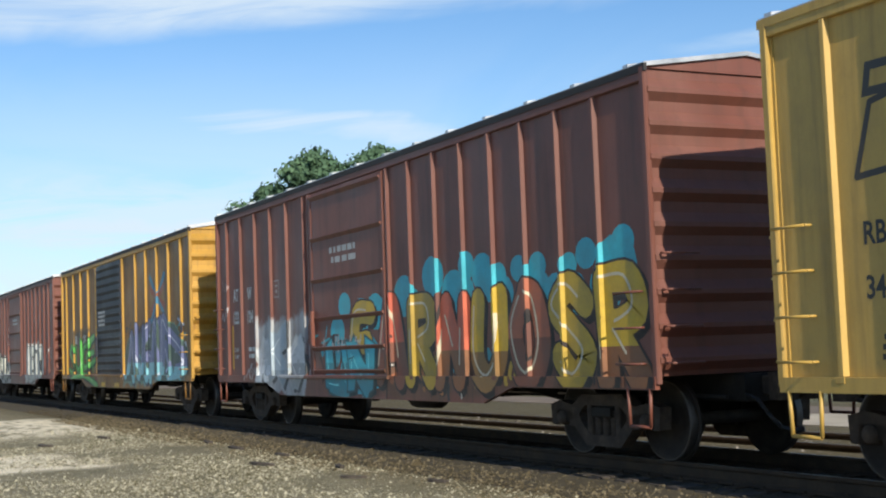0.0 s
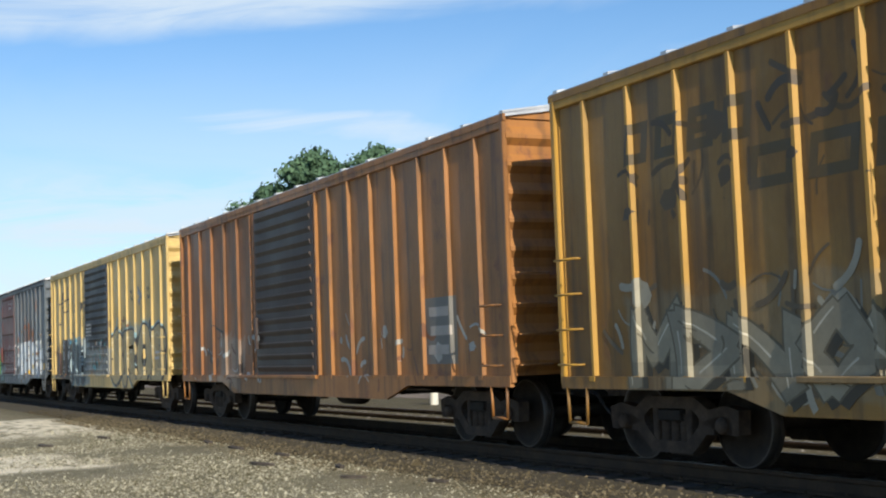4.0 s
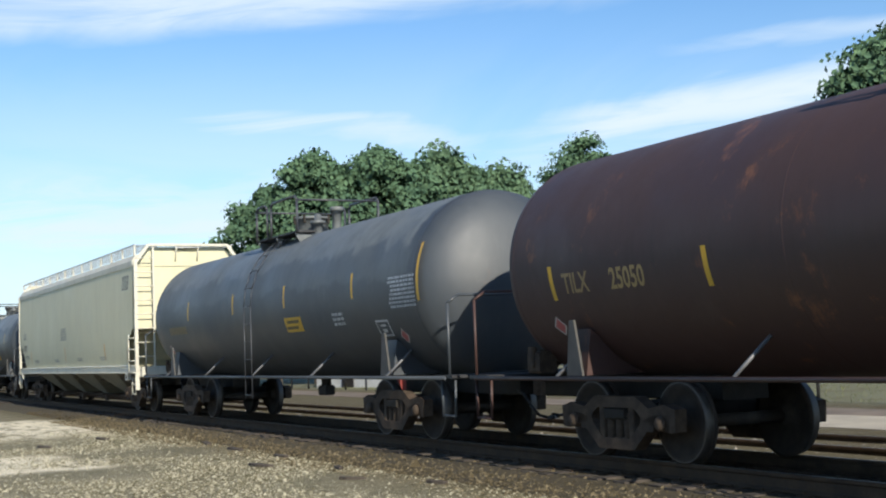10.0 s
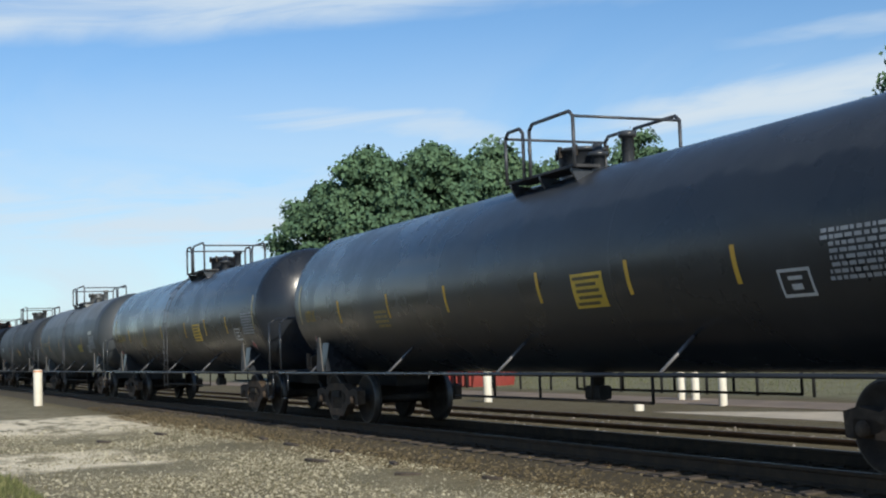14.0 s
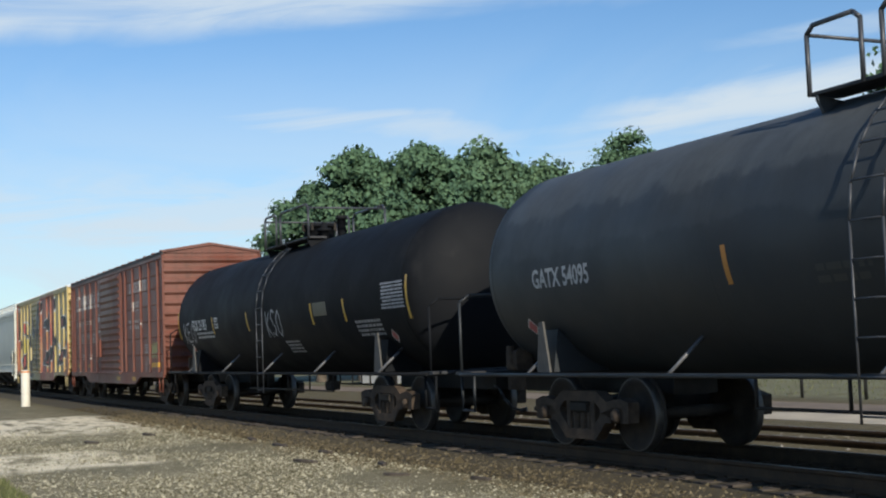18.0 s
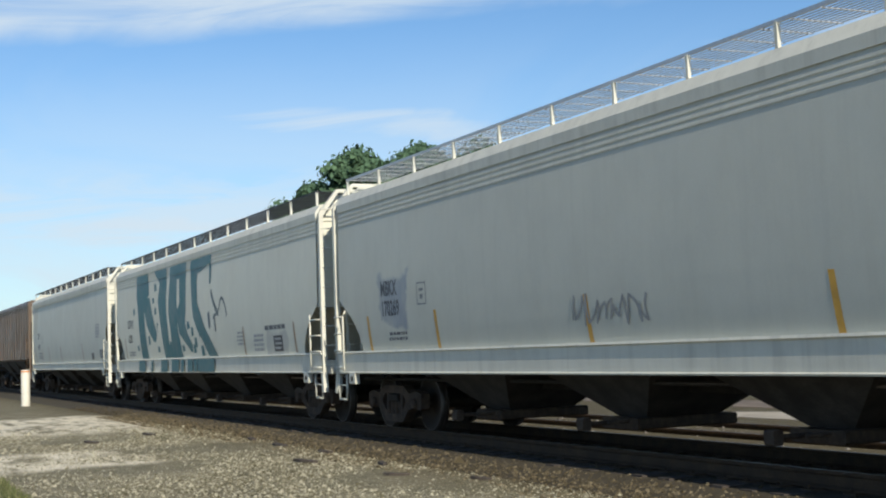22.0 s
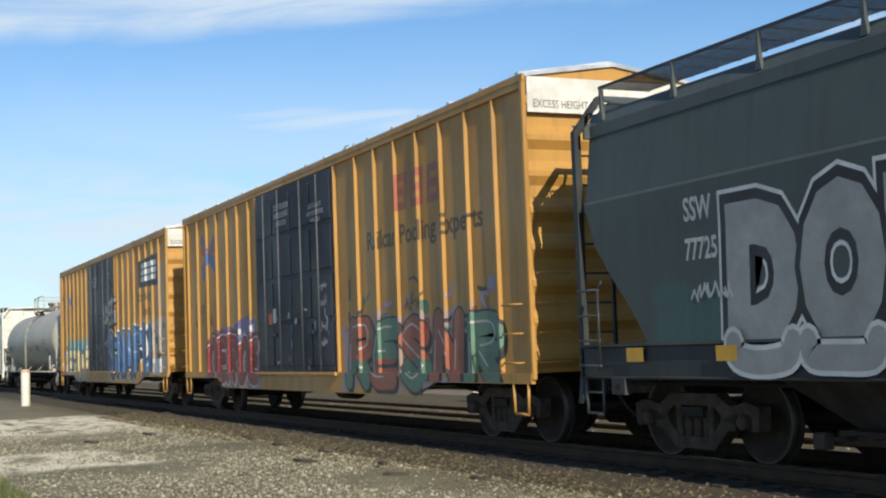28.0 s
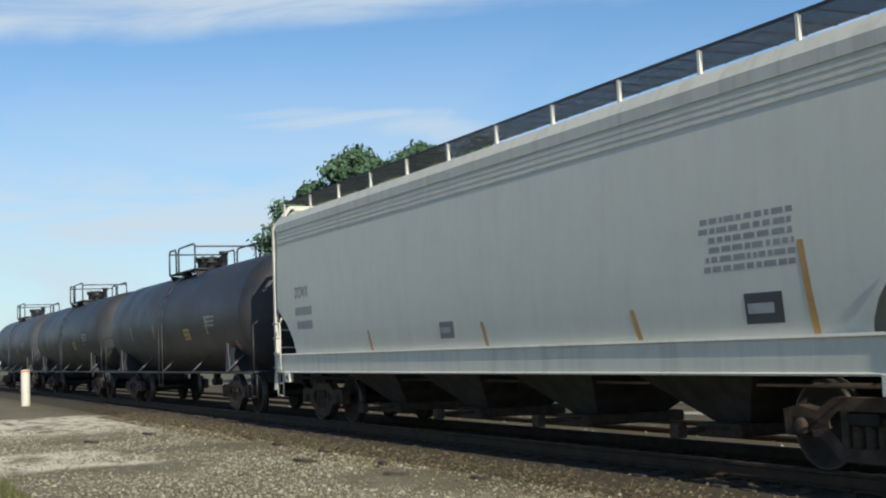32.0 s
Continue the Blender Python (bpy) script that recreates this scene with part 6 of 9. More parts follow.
def placard(wall, car, x0, x1, z0, z1, col, ink, rows=4, seed=1, name="placard"):
    wall.lay(rect(x0, x1, z0, z1), car, name, col, 0.006)
    if rows:
        h = (z1 - z0) / (rows * 2 + 1)
        polys = []
        rnd = random.Random(seed)
        for i in range(rows):
            z = z0 + h * (1 + 2 * i)
            polys += rect(x0 + (x1 - x0) * rnd.uniform(.06, .2), x1 - (x1 - x0) * rnd.uniform(.06, .25), z, z + h)
        tagged(wall.lay(polys, car, "small_print", ink, 0.026), kind="stuff")


def frame_mark(wall, car, x0, x1, z0, z1, col, w=0.03, name="data_frame"):
    polys = rect(x0, x1, z0, z0 + w) + rect(x0, x1, z1 - w, z1) + rect(x0, x0 + w, z0 + w, z1 - w) + rect(x1 - w, x1, z0 + w, z1 - w)
    wall.lay(polys, car, name, col)
    m, h = (x1 - x0) * .28, (z1 - z0) * .13
    tagged(wall.lay(rect(x0 + m, x1 - m, z1 - 3 * h, z1 - 2 * h) + rect(x0 + m * 1.2, x1 - m * 1.2, z0 + 2 * h, z0 + 3.6 * h), car, "small_print", col), kind="stuff")


def data_block(wall, car, x0, x1, z0, z1, col, rows=8, seed=3):
    bars(wall, car, x0, z1 - .04, x1 - x0, (z1 - z0) / rows / 1.75, rows, col, seed)


# ---- yellow boxcar that leaves at once
car, wall, qc, hl = add(boxcar(-6.0, 9.65, "yellow ribbed boxcar with dark stencilled marks", PALEYEL, door=(0.2, 3.4), door_col=DOORBLK, seed=0.5, rust=0.2, posts=((-6.98, .9, 6), (2.5, .9, 6)), ribs=10))
word_blocks(wall, car, -6.64, -4.0, 3.40, 3.70, 4, (0.05, 0.04, 0.03), .2)
wall.lay(stroke([(-6.75, 2.72), (-6.55, 3.35), (-5.2, 3.6), (-5.3, 3.2), (-6.2, 3.05), (-6.35, 2.75), (-6.75, 2.72)], .06), car, "arrow_logo", (0.05, 0.04, 0.03))
write(wall, car, "RB", -6.72, 2.13, .2, (0.03, 0.03, 0.03), .85)
write(wall, car, "34", -6.72, 1.66, .2, (0.03, 0.03, 0.03), .85)
bars(wall, car, -6.6, 1.30, .5, .05, 3, (0.05, 0.04, 0.03), 2)

# ---- brown boxcar with the large teal and gold piece
car, wall, qc, hl = add(boxcar(11.62, 27.42, "brown boxcar with large teal and gold graffiti", BROWN, post_col=(0.165, 0.058, 0.040), door=(18.6, 21.8), door_kind="panel", seed=1, posts=((-7.19, .915, 6), (1.85, .845, 7)),
                               zones=((-5.5, -2.6, .6, 2.05, (0.50, 0.53, 0.54), .9), (-.3, 7.5, .65, 1.3, (0.12, 0.06, 0.03), .8)), rust=.2))
cloud(wall, car, -1.0, 7.6, 1.95, 2.45, TEAL, 9, .28, 16)
cloud(wall, car, -1.4, .6, .9, 1.9, TEAL, 10, .22, 8)
mess(wall, car, -.6, 7.6, .72, 1.5, ((0.30, 0.10, 0.04), (0.05, 0.30, 0.34), (0.02, 0.02, 0.02), (0.42, 0.27, 0.03), (0.5, 0.47, 0.42)), 60, 12, .45)
mess(wall, car, -2.0, .6, .9, 1.9, ((0.06, 0.02, 0.015), (0.05, 0.36, 0.42)), 22, 13, .4)
rides(wall, car, -0.5, 7.75, .78, 2.30, 8, (GOLD, (0.52, 0.11, 0.06), (0.44, 0.29, 0.05), (0.55, 0.12, 0.06), GOLD, (0.40, 0.12, 0.06), (0.50, 0.33, 0.04)), (0.030, 0.018, 0.014), (0.60, 0.52, 0.36),
      ((0.26, 0.14, 0.04), (0.20, 0.07, 0.04), (0.42, 0.28, 0.03), (0.24, 0.10, 0.04)), 11, .37, .03, None, (4, 1, 2, 6, 3, 5, 0, 2))
cloud(wall, car, 3.2, 7.5, 2.25, 2.55, TEAL, 19, .2, 8)
mess(wall, car, .2, 7.6, .72, 1.15, ((0.30, 0.12, 0.04), (0.10, 0.05, 0.03), (0.03, 0.02, 0.02)), 40, 18, .3)
piece(wall, car, -1.6, .4, .66, 1.7, (TEAL,), (0.02, 0.10, 0.11), None, 2, 12, .36, .04)
piece(wall, car, -5.4, -2.7, .72, 1.9, ((0.55, 0.57, 0.58), (0.38, 0.45, 0.50)), (0.40, 0.42, 0.42), None, 3, 13, .4, .04)
for tx, x, z in (("AT", -6.90, 2.50), ("W", -5.99, 2.50), ("122", -6.95, 2.04), ("104", -6.04, 2.03)):
    write(wall, car, tx, x, z, .25, STENCIL, .72)
wall.lay(rect(-7.03, -6.95, 1.1, 2.0), car, "reflective_strip", YELLOW)
write(wall, car, "LD LMT", -6.92, 1.46, .08, STENCIL, .8)
write(wall, car, "LT WT", -6.92, 1.31, .08, STENCIL, .8)
bars(wall, car, -6.02, 1.46, .4, .08, 2, STENCIL, 5)
tag(wall, car, -6.1, .88, .85, .36, (0.45, 0.42, 0.40), 4)
tag(wall, car, -7.72, 2.6, .5, .4, (0.32, 0.22, 0.20), 5, .025)
tag(wall, car, -7.75, 2.0, .55, .42, (0.45, 0.42, 0.42), 6, .03)
frame_mark(wall, car, -4.4, -4.1, 2.45, 2.78, (0.35, 0.30, 0.28), .025)
bars(wall, car, -1.4, 3.05, 1.2, .10, 2, (0.45, 0.43, 0.40), 7)
tag(wall, car, -1.7, 1.35, 1.6, .3, (0.5, 0.48, 0.46), 8, .025)

# ---- weathered yellow boxcar with purple piece
car, wall, qc, hl = add(boxcar(29.55, 45.1, "weathered yellow boxcar with black door and purple graffiti", (0.27, 0.140, 0.032), post_col=OLDYEL, door=(36.45, 39.6), door_col=DOORBLK, seed=2, rust=0.42, posts=((-7.0, 1.145, 5), (2.5, 1.12, 5)),
                               streaks=.75, fade=.5, faded=(0.22, 0.10, 0.025), zones=((1.2, 7.0, .75, 1.35, (0.10, 0.36, 0.38), .7), (-6.9, -2.2, .6, 1.0, (0.22, 0.07, 0.03), .9),
                                                                                      (-6.0, -3.6, 1.8, 2.35, (0.03, 0.03, 0.03), .9))))
shape(wall, car, ((1.2, .80), (1.05, 1.5), (1.5, 1.95), (3.6, 2.1), (4.7, 2.35), (6.2, 2.2), (7.3, 1.6), (7.2, .85)), (0.055, 0.090, 0.075), (0.13, 0.24, 0.18), .06, 0, "graffiti_ground")
VIOLET, ICE = (0.135, 0.150, 0.270), (0.20, 0.46, 0.52)
ride(wall, car, 1.35, .88, 4.1, 1.15, (((.0, .10), (.08, .55), (.13, 1.0), (.17, .5), (.22, .0)), ((.24, .8), (.27, 1.15), (.30, .4), (.37, .08), (.42, .5), (.44, 1.1)), ((.60, 1.2), (.52, .9), (.49, .4), (.57, .02), (.63, .45), (.56, .50)),
                                      ((.66, .0), (.68, .7), (.74, 1.25), (.79, .6), (.84, .05), (.88, .6), (.86, 1.25))), .30, VIOLET, (0.012, 0.012, 0.025), (0.50, 0.52, 0.62), ICE, .36)
ride(wall, car, 4.9, .70, 2.3, 1.6, (((.0, .05), (.10, .5), (.12, 1.0), (.35, .80), (.80, .55), (.95, .30), (.60, .22)), ((.22, .60), (.40, .20), (.55, -.05))), .38, VIOLET, (0.012, 0.012, 0.025), (0.50, 0.52, 0.62), ICE, .30)
LEAFY, PALEGREEN = (0.10, 0.40, 0.075), (0.38, 0.62, 0.30)
ride(wall, car, -6.75, .70, 3.9, 1.45, (((.24, .72), (.14, .82), (.03, .70), (.12, .52), (.20, .40), (.12, .24), (.0, .30)), ((.27, .80), (.28, .40), (.38, .30), (.47, .52), (.50, .92)),
                                        ((.50, .92), (.53, .40), (.50, .05)), ((.68, .80), (.60, .78), (.55, .50), (.62, .34), (.72, .42), (.70, .58)),
                                        ((.74, .86), (.98, .98), (.80, .80), (.76, .40), (1.0, .50)), ((.78, .62), (.95, .66))), .16, LEAFY, (0.012, 0.05, 0.015), PALEGREEN)
ride(wall, car, -6.9, .62, 4.6, .40, (((.02, .15), (.30, .75), (.62, .80), (1.0, .12)),), .15, (0.12, 0.42, 0.09), (0.02, 0.07, 0.02), PALEGREEN)
cross_mark(wall, car, 3.9, 5.4, 2.3, 3.5, .16, (0.06, 0.20, 0.30), (0.30, 0.08, 0.03))
mess(wall, car, .9, 7.2, .75, 2.3, ((0.05, 0.22, 0.14), (0.07, 0.32, 0.36), (0.02, 0.02, 0.03), (0.42, 0.48, 0.60)), 64, 23, .42)
mess(wall, car, -6.9, -2.2, .7, 2.0, ((0.06, 0.26, 0.05), (0.02, 0.02, 0.02), (0.32, 0.06, 0.02)), 34, 24, .4)
write(wall, car, "RB", -5.8, 1.95, .26, STENCIL, .8)
write(wall, car, "OX", -4.55, 1.95, .26, STENCIL, .8)
bars(wall, car, -1.9, 2.75, .9, .07, 4, (0.45, 0.45, 0.45), 9)
for patch in (rect(0, .55, .64, .76), rect(-1.7, -1.2, .64, .76)):
    wall.lay(patch, car, "reflective_strip", YELLOW)

# ---- brown boxcar with silver pieces
car, wall, qc, hl = add(boxcar(46.72, 62.28, "brown boxcar with silver graffiti", BROWN, post_col=(0.165, 0.058, 0.040), door=(53.65, 56.65), door_kind="panel", seed=3, posts=((-6.9, .865, 6), (1.68, .853, 7)), rust=.18,
                               zones=((-5.3, -1.8, .6, 1.6, SILVER, .85), (1.9, 5.5, .75, 1.8, SILVER, .7))))
piece(wall, car, -5.4, -1.8, .68, 2.0, ((0.46, 0.45, 0.38), (0.36, 0.36, 0.30)), (0.03, 0.03, 0.03), None, 4, 31, .38, .05)
rides(wall, car, 1.85, 5.6, .70, 2.15, 4, ((0.40, 0.41, 0.38), (0.34, 0.36, 0.33)), (0.03, 0.03, 0.03), (0.55, 0.55, 0.52), None, 32, .36, .03, (0.46, 0.46, 0.43), (5, 4, 6, 5))
tag(wall, car, 6.05, 1.05, .55, .95, (0.42, 0.40, 0.38), 33, .03)
mess(wall, car, -5.4, -1.8, .7, 2.0, ((0.03, 0.03, 0.03), (0.5, 0.49, 0.42), (0.5, 0.34, 0.20)), 34, 35, .4)
mess(wall, car, 1.9, 5.6, .8, 2.1, ((0.03, 0.03, 0.03), (0.5, 0.5, 0.48)), 26, 36, .4)
tag(wall, car, 6.7, 1.5, .5, .5, (0.45, 0.43, 0.41), 34, .03)
for tx, x, z in (("AT", -6.62, 2.46), ("W", -5.80, 2.46), ("122", -6.66, 2.04), ("153", -5.82, 2.04)):
    write(wall, car, tx, x, z, .25, STENCIL, .72)
wall.lay(rect(-6.72, -6.64, 1.1, 2.0), car, "reflective_strip", YELLOW)
write(wall, car, "LD LMT", -6.6, 1.46, .08, STENCIL, .8)
write(wall, car, "LT WT", -6.6, 1.31, .08, STENCIL, .8)
frame_mark(wall, car, -4.0, -3.7, 2.45, 2.80, (0.35, 0.30, 0.28), .025)
bars(wall, car, -1.2, 3.10, 1.3, .09, 2, (0.45, 0.43, 0.40), 35)
for patch in (rect(-2.45, -2.15, 2.75, 2.85), rect(-2.45, -2.2, 2.5, 2.66), rect(-2.42, -2.1, 2.15, 2.27)):
    wall.lay(patch, car, "paper_scrap", (0.5, 0.49, 0.46))

# ---- rust-streaked yellow boxcar
car, wall, qc, hl = add(boxcar(64.05, 79.85, "rust-streaked yellow boxcar with black ribbed door", (0.31, 0.165, 0.034), post_col=OLDYEL, door=(70.85, 74.1), door_col=DOORBLK, seed=4, rust=0.40, posts=((-7.18, .885, 6), (1.52, .895, 7)), streaks=.8,
                               fade=.6, faded=(0.20, 0.085, 0.02), zones=((-6.6, -1.9, .7, 1.9, (0.27, 0.23, 0.14), .55), (1.7, 5.4, .8, 1.9, (0.26, 0.27, 0.22), .6), (4.2, 5.6, 1.9, 2.6, (0.20, 0.21, 0.19), .45))))
word_blocks(wall, car, -6.5, -4.2, 3.3, 3.75, 4, (0.10, 0.065, 0.02), .15)
word_blocks(wall, car, -4.4, -1.9, 2.78, 3.2, 3, (0.10, 0.065, 0.02), .15)
write(wall, car, "The nationwide boxcar pool", 1.9, 3.48, .36, (0.085, 0.048, 0.015), .86)
SAGE, SOOT = (0.215, 0.215, 0.145), (0.022, 0.026, 0.022)
shape(wall, car, ((1.75, .72), (1.65, 1.5), (2.1, 2.05), (3.1, 1.95), (4.2, 2.2), (5.2, 2.0), (5.3, 1.2), (5.2, .72)), SAGE, (0.14, 0.16, 0.13), .07, 0, "graffiti_ground")
piece(wall, car, 1.75, 5.3, .74, 2.05, ((0.33, 0.335, 0.25), (0.23, 0.235, 0.165), (0.28, 0.285, 0.21)), SOOT, None, 6, 41, .24, .035)
for k in range(5):
    tag(wall, car, 1.85 + .68 * k, .95 + .1 * (k % 2), .6, .8, SOOT, 410 + k, .03)
for x0, x1 in ((5.42, 6.02), (6.12, 6.95)):
    wall.lay([[(x0, .74), (x1, .72), (x1 - .02, 2.02), (x0 + .02, 2.0)]], car, "paint_patch", (0.165, 0.108, 0.022), .002)
frame_mark(wall, car, 6.17, 6.65, 1.32, 1.70, (0.42, 0.42, 0.40), .02)
tag(wall, car, 7.02, .85, .6, .9, (0.30, 0.29, 0.22), 417, .04)
tag(wall, car, 6.1, 2.12, .7, .3, (0.28, 0.27, 0.20), 418, .035)
piece(wall, car, -6.5, -2.0, .70, 1.75, ((0.28, 0.245, 0.165), (0.24, 0.215, 0.15)), (0.12, 0.10, 0.06), None, 5, 42, .28, .025)
wall.lay(rect(5.18, 5.30, 2.5, 3.05), car, "paint_patch", (0.08, 0.27, 0.40))
mess(wall, car, 1.6, 5.4, .75, 2.2, ((0.32, 0.34, 0.30), (0.03, 0.035, 0.03), (0.16, 0.17, 0.13), (0.14, 0.08, 0.03)), 60, 47, .35)
mess(wall, car, -6.8, -1.9, .75, 2.0, ((0.34, 0.31, 0.23), (0.12, 0.085, 0.045), (0.20, 0.19, 0.15)), 56, 48, .45)
mess(wall, car, -6.6, -2.0, 2.7, 3.8, ((0.11, 0.065, 0.02), (0.08, 0.05, 0.02)), 40, 49, .5)
placard(wall, car, 6.2, 6.62, 1.37, 1.64, (0.05, 0.05, 0.05), (0.4, 0.4, 0.4), 2)
bars(wall, car, -1.4, 3.45, 1.3, .06, 3, (0.42, 0.42, 0.42), 43)
bars(wall, car, -1.9, 2.7, .6, .06, 4, (0.40, 0.40, 0.40), 44)
bars(wall, car, -1.7, 1.40, 1.3, .08, 3, (0.42, 0.42, 0.42), 45)

# ---- faded orange boxcar
car, wall, qc, hl = add(boxcar(81.1, 96.6, "faded orange boxcar with a dark ribbed door", (0.36, 0.15, 0.035), door=(88.0, 91.2), door_col=(0.05, 0.035, 0.03), seed=5, rust=0.55, posts=((-7.1, .9, 6), (1.6, .9, 7)), streaks=.8,
                               zones=((-7.7, -2.3, .9, 4.2, (0.20, 0.075, 0.035), .6), (-5.0, -3.3, .7, 1.7, (0.4, 0.40, 0.35), .5))))
placard(wall, car, 5.2, 6.2, 1.15, 2.1, (0.16, 0.15, 0.13), (0.4, 0.35, 0.3), 3)
mess(wall, car, -6.5, -2.0, .75, 1.9, ((0.45, 0.44, 0.40), (0.06, 0.04, 0.03), (0.14, 0.06, 0.03)), 50, 51, .4)
mess(wall, car, 1.5, 6.8, .75, 1.8, ((0.20, 0.08, 0.03), (0.40, 0.38, 0.33)), 30, 52, .4)

# ---- pale yellow boxcar with dark pieces
car, wall, qc, hl = add(boxcar(97.9, 113.35, "pale yellow boxcar with black door and dark graffiti", (0.60, 0.42, 0.15), door=(104.5, 107.65), door_col=DOORBLK, seed=6, rust=0.22, posts=((-7.16, .91, 6), (1.64, .91, 7)),
                               zones=((-6.0, -4.4, .7, 2.1, (0.018, 0.018, 0.018), 1.0, .12), (-7.0, -6.1, .9, 2.0, (0.10, 0.06, 0.04), .7), (-4.4, -1.4, .65, 2.1, (0.26, 0.32, 0.34), .9, .2),
                                      (2.8, 5.9, 2.0, 2.4, (0.20, 0.30, 0.33), .6), (-1.5, 1.5, .95, 1.75, (0.36, 0.38, 0.36), .85, .3))))
DK = (0.030, 0.024, 0.020)
for x, z in ((-6.62, 3.44), (-5.97, 3.46)):
    wall.lay(hollow(x, x + .26, z, z + .25, .075, .2, .5), car, "logo_block", DK)
wall.lay([[(-5.12, 3.48), (-5.0, 3.48), (-4.92, 3.86), (-5.04, 3.86)], [(-3.86, 3.44), (-3.74, 3.44), (-3.64, 3.80), (-3.76, 3.80)]], car, "logo_block", DK)
for x in (-4.0, -2.95, -2.1):
    wall.lay(hollow(x, x + .32, 2.96, 3.24, .085, .2, None), car, "logo_block", DK)
wall.lay(stroke([(-6.58, 2.66), (-6.42, 3.32), (-4.78, 3.46), (-4.9, 3.06), (-5.55, 3.02), (-5.5, 3.22), (-5.95, 3.2), (-6.1, 2.66), (-6.58, 2.66)], .055), car, "arrow_logo", DK)
wall.lay(rect(-6.0, -4.42, .63, 2.12), car, "stencil_panel", (0.020, 0.020, 0.021), .003)
write(wall, car, "RB", -5.92, 1.84, .27, WHITE, .78)
write(wall, car, "OX", -5.08, 1.84, .27, WHITE, .78)
write(wall, car, "38", -5.92, 1.48, .27, WHITE, .78)
write(wall, car, "487", -5.12, 1.48, .27, WHITE, .78)
write(wall, car, "LD LMT", -5.88, 1.20, .08, WHITE, .8)
write(wall, car, "LT WT", -5.88, 1.04, .08, WHITE, .8)
bars(wall, car, -5.05, 1.20, .45, .08, 2, WHITE, 61)
rides(wall, car, -4.5, -1.9, .66, 2.05, 3, ((0.020, 0.024, 0.028), (0.025, 0.04, 0.05)), (0.14, 0.22, 0.25), (0.30, 0.38, 0.40), None, 62, .40, .04, None, (5, 3, 0))
piece(wall, car, -7.05, -6.1, .85, 1.85, ((0.09, 0.05, 0.035),), (0.35, 0.20, 0.08), None, 1, 63, .4, .03)
wall.lay([pl for x in (-4.45, -4.3) for pl in stroke([(x, 1.6), (x + .1, 1.2), (x - .02, .8)], .14)], car, "paint_patch", (0.45, 0.10, 0.04))
write(wall, car, "next", 3.72, 3.16, .13, DK, .8)
mess(wall, car, -1.05, 1.0, .98, 2.0, ((0.45, 0.46, 0.44), (0.06, 0.30, 0.34), (0.03, 0.035, 0.04), (0.30, 0.16, 0.06)), 60, 66, .26, .3)
mess(wall, car, -4.5, -1.9, .7, 2.1, ((0.05, 0.16, 0.22), (0.02, 0.02, 0.025), (0.30, 0.40, 0.44)), 46, 67, .45)
mess(wall, car, 1.4, 7.4, .72, 2.35, ((0.03, 0.03, 0.03), (0.20, 0.34, 0.38), (0.30, 0.20, 0.08)), 50, 68, .5)
mess(wall, car, -6.2, -4.6, .68, 1.2, ((0.45, 0.10, 0.04), (0.02, 0.02, 0.02)), 16, 69, .3)
write(wall, car, "load", 3.76, 2.97, .13, DK, .8)
write(wall, car, "any", 5.57, 3.14, .15, DK, .8)
write(wall, car, "road", 5.55, 2.93, .15, DK, .8)
cross_mark(wall, car, 4.6, 5.2, 2.8, 3.3, .09, (0.10, 0.14, 0.20), (0.30, 0.30, 0.30))
rides(wall, car, 1.4, 7.4, .70, 2.30, 4, ((0.40, 0.31, 0.15), (0.36, 0.28, 0.14)), (0.025, 0.025, 0.025), (0.46, 0.38, 0.22), None, 64, .50, .06, (0.20, 0.29, 0.30), (0, 2, 5, 0))
bars(wall, car, -1.75, 2.45, .8, .06, 4, (0.45, 0.45, 0.44), 65)
mess(wall, car, 2.6, 3.4, 2.3, 2.5, ((0.24, 0.10, 0.03),), 6, 70, .3)
placard(wall, car, 6.2, 6.8, 1.3, 1.65, (0.05, 0.05, 0.05), (0.4, 0.4, 0.4), 2)

# ---- patched grey boxcar with red door
car, wall, qc, hl = add(boxcar(114.65, 130.2, "patched grey boxcar with a red door and green graffiti", (0.098, 0.120, 0.138), door=(121.6, 124.8), door_kind="panel", door_col=(0.15, 0.042, 0.036), seed=7, rust=0.55, posts=((-7.05, .86, 6), (1.67, .845, 7)),
                               streaks=.7, fade=.6, faded=(0.18, 0.19, 0.195), zones=((1.6, 7.0, .7, 2.2, (0.30, 0.34, 0.36), .75), (3.3, 5.3, 2.0, 2.8, (0.13, 0.05, 0.03), .7), (-4.2, -3.3, 2.6, 3.9, (0.14, 0.05, 0.03), .6),
                                                                                    (-7.0, -6.3, 1.75, 2.25, (0.42, 0.04, 0.04), .95), (-6.9, -3.4, .68, 1.8, (0.15, 0.40, 0.03), .95))))
piece(wall, car, -6.9, -3.3, .74, 1.85, ((0.17, 0.44, 0.03), (0.20, 0.48, 0.05)), (0.03, 0.07, 0.01), None, 4, 71, .46, .035)
piece(wall, car, -2.9, -1.9, .7, 1.5, ((0.20, 0.34, 0.34),), (0.03, 0.04, 0.04), None, 1, 72, .3, .03)
mess(wall, car, -3.2, -1.8, .72, 2.0, ((0.03, 0.04, 0.04), (0.16, 0.30, 0.32), (0.10, 0.05, 0.03)), 36, 76, .45)
mess(wall, car, 1.6, 7.2, .75, 2.6, ((0.42, 0.43, 0.42), (0.14, 0.07, 0.03), (0.08, 0.13, 0.26), (0.05, 0.05, 0.05), (0.30, 0.24, 0.12)), 130, 77, .5)
mess(wall, car, 2.8, 5.6, 2.0, 2.9, ((0.13, 0.055, 0.03), (0.10, 0.05, 0.03)), 70, 78, .42, 0)
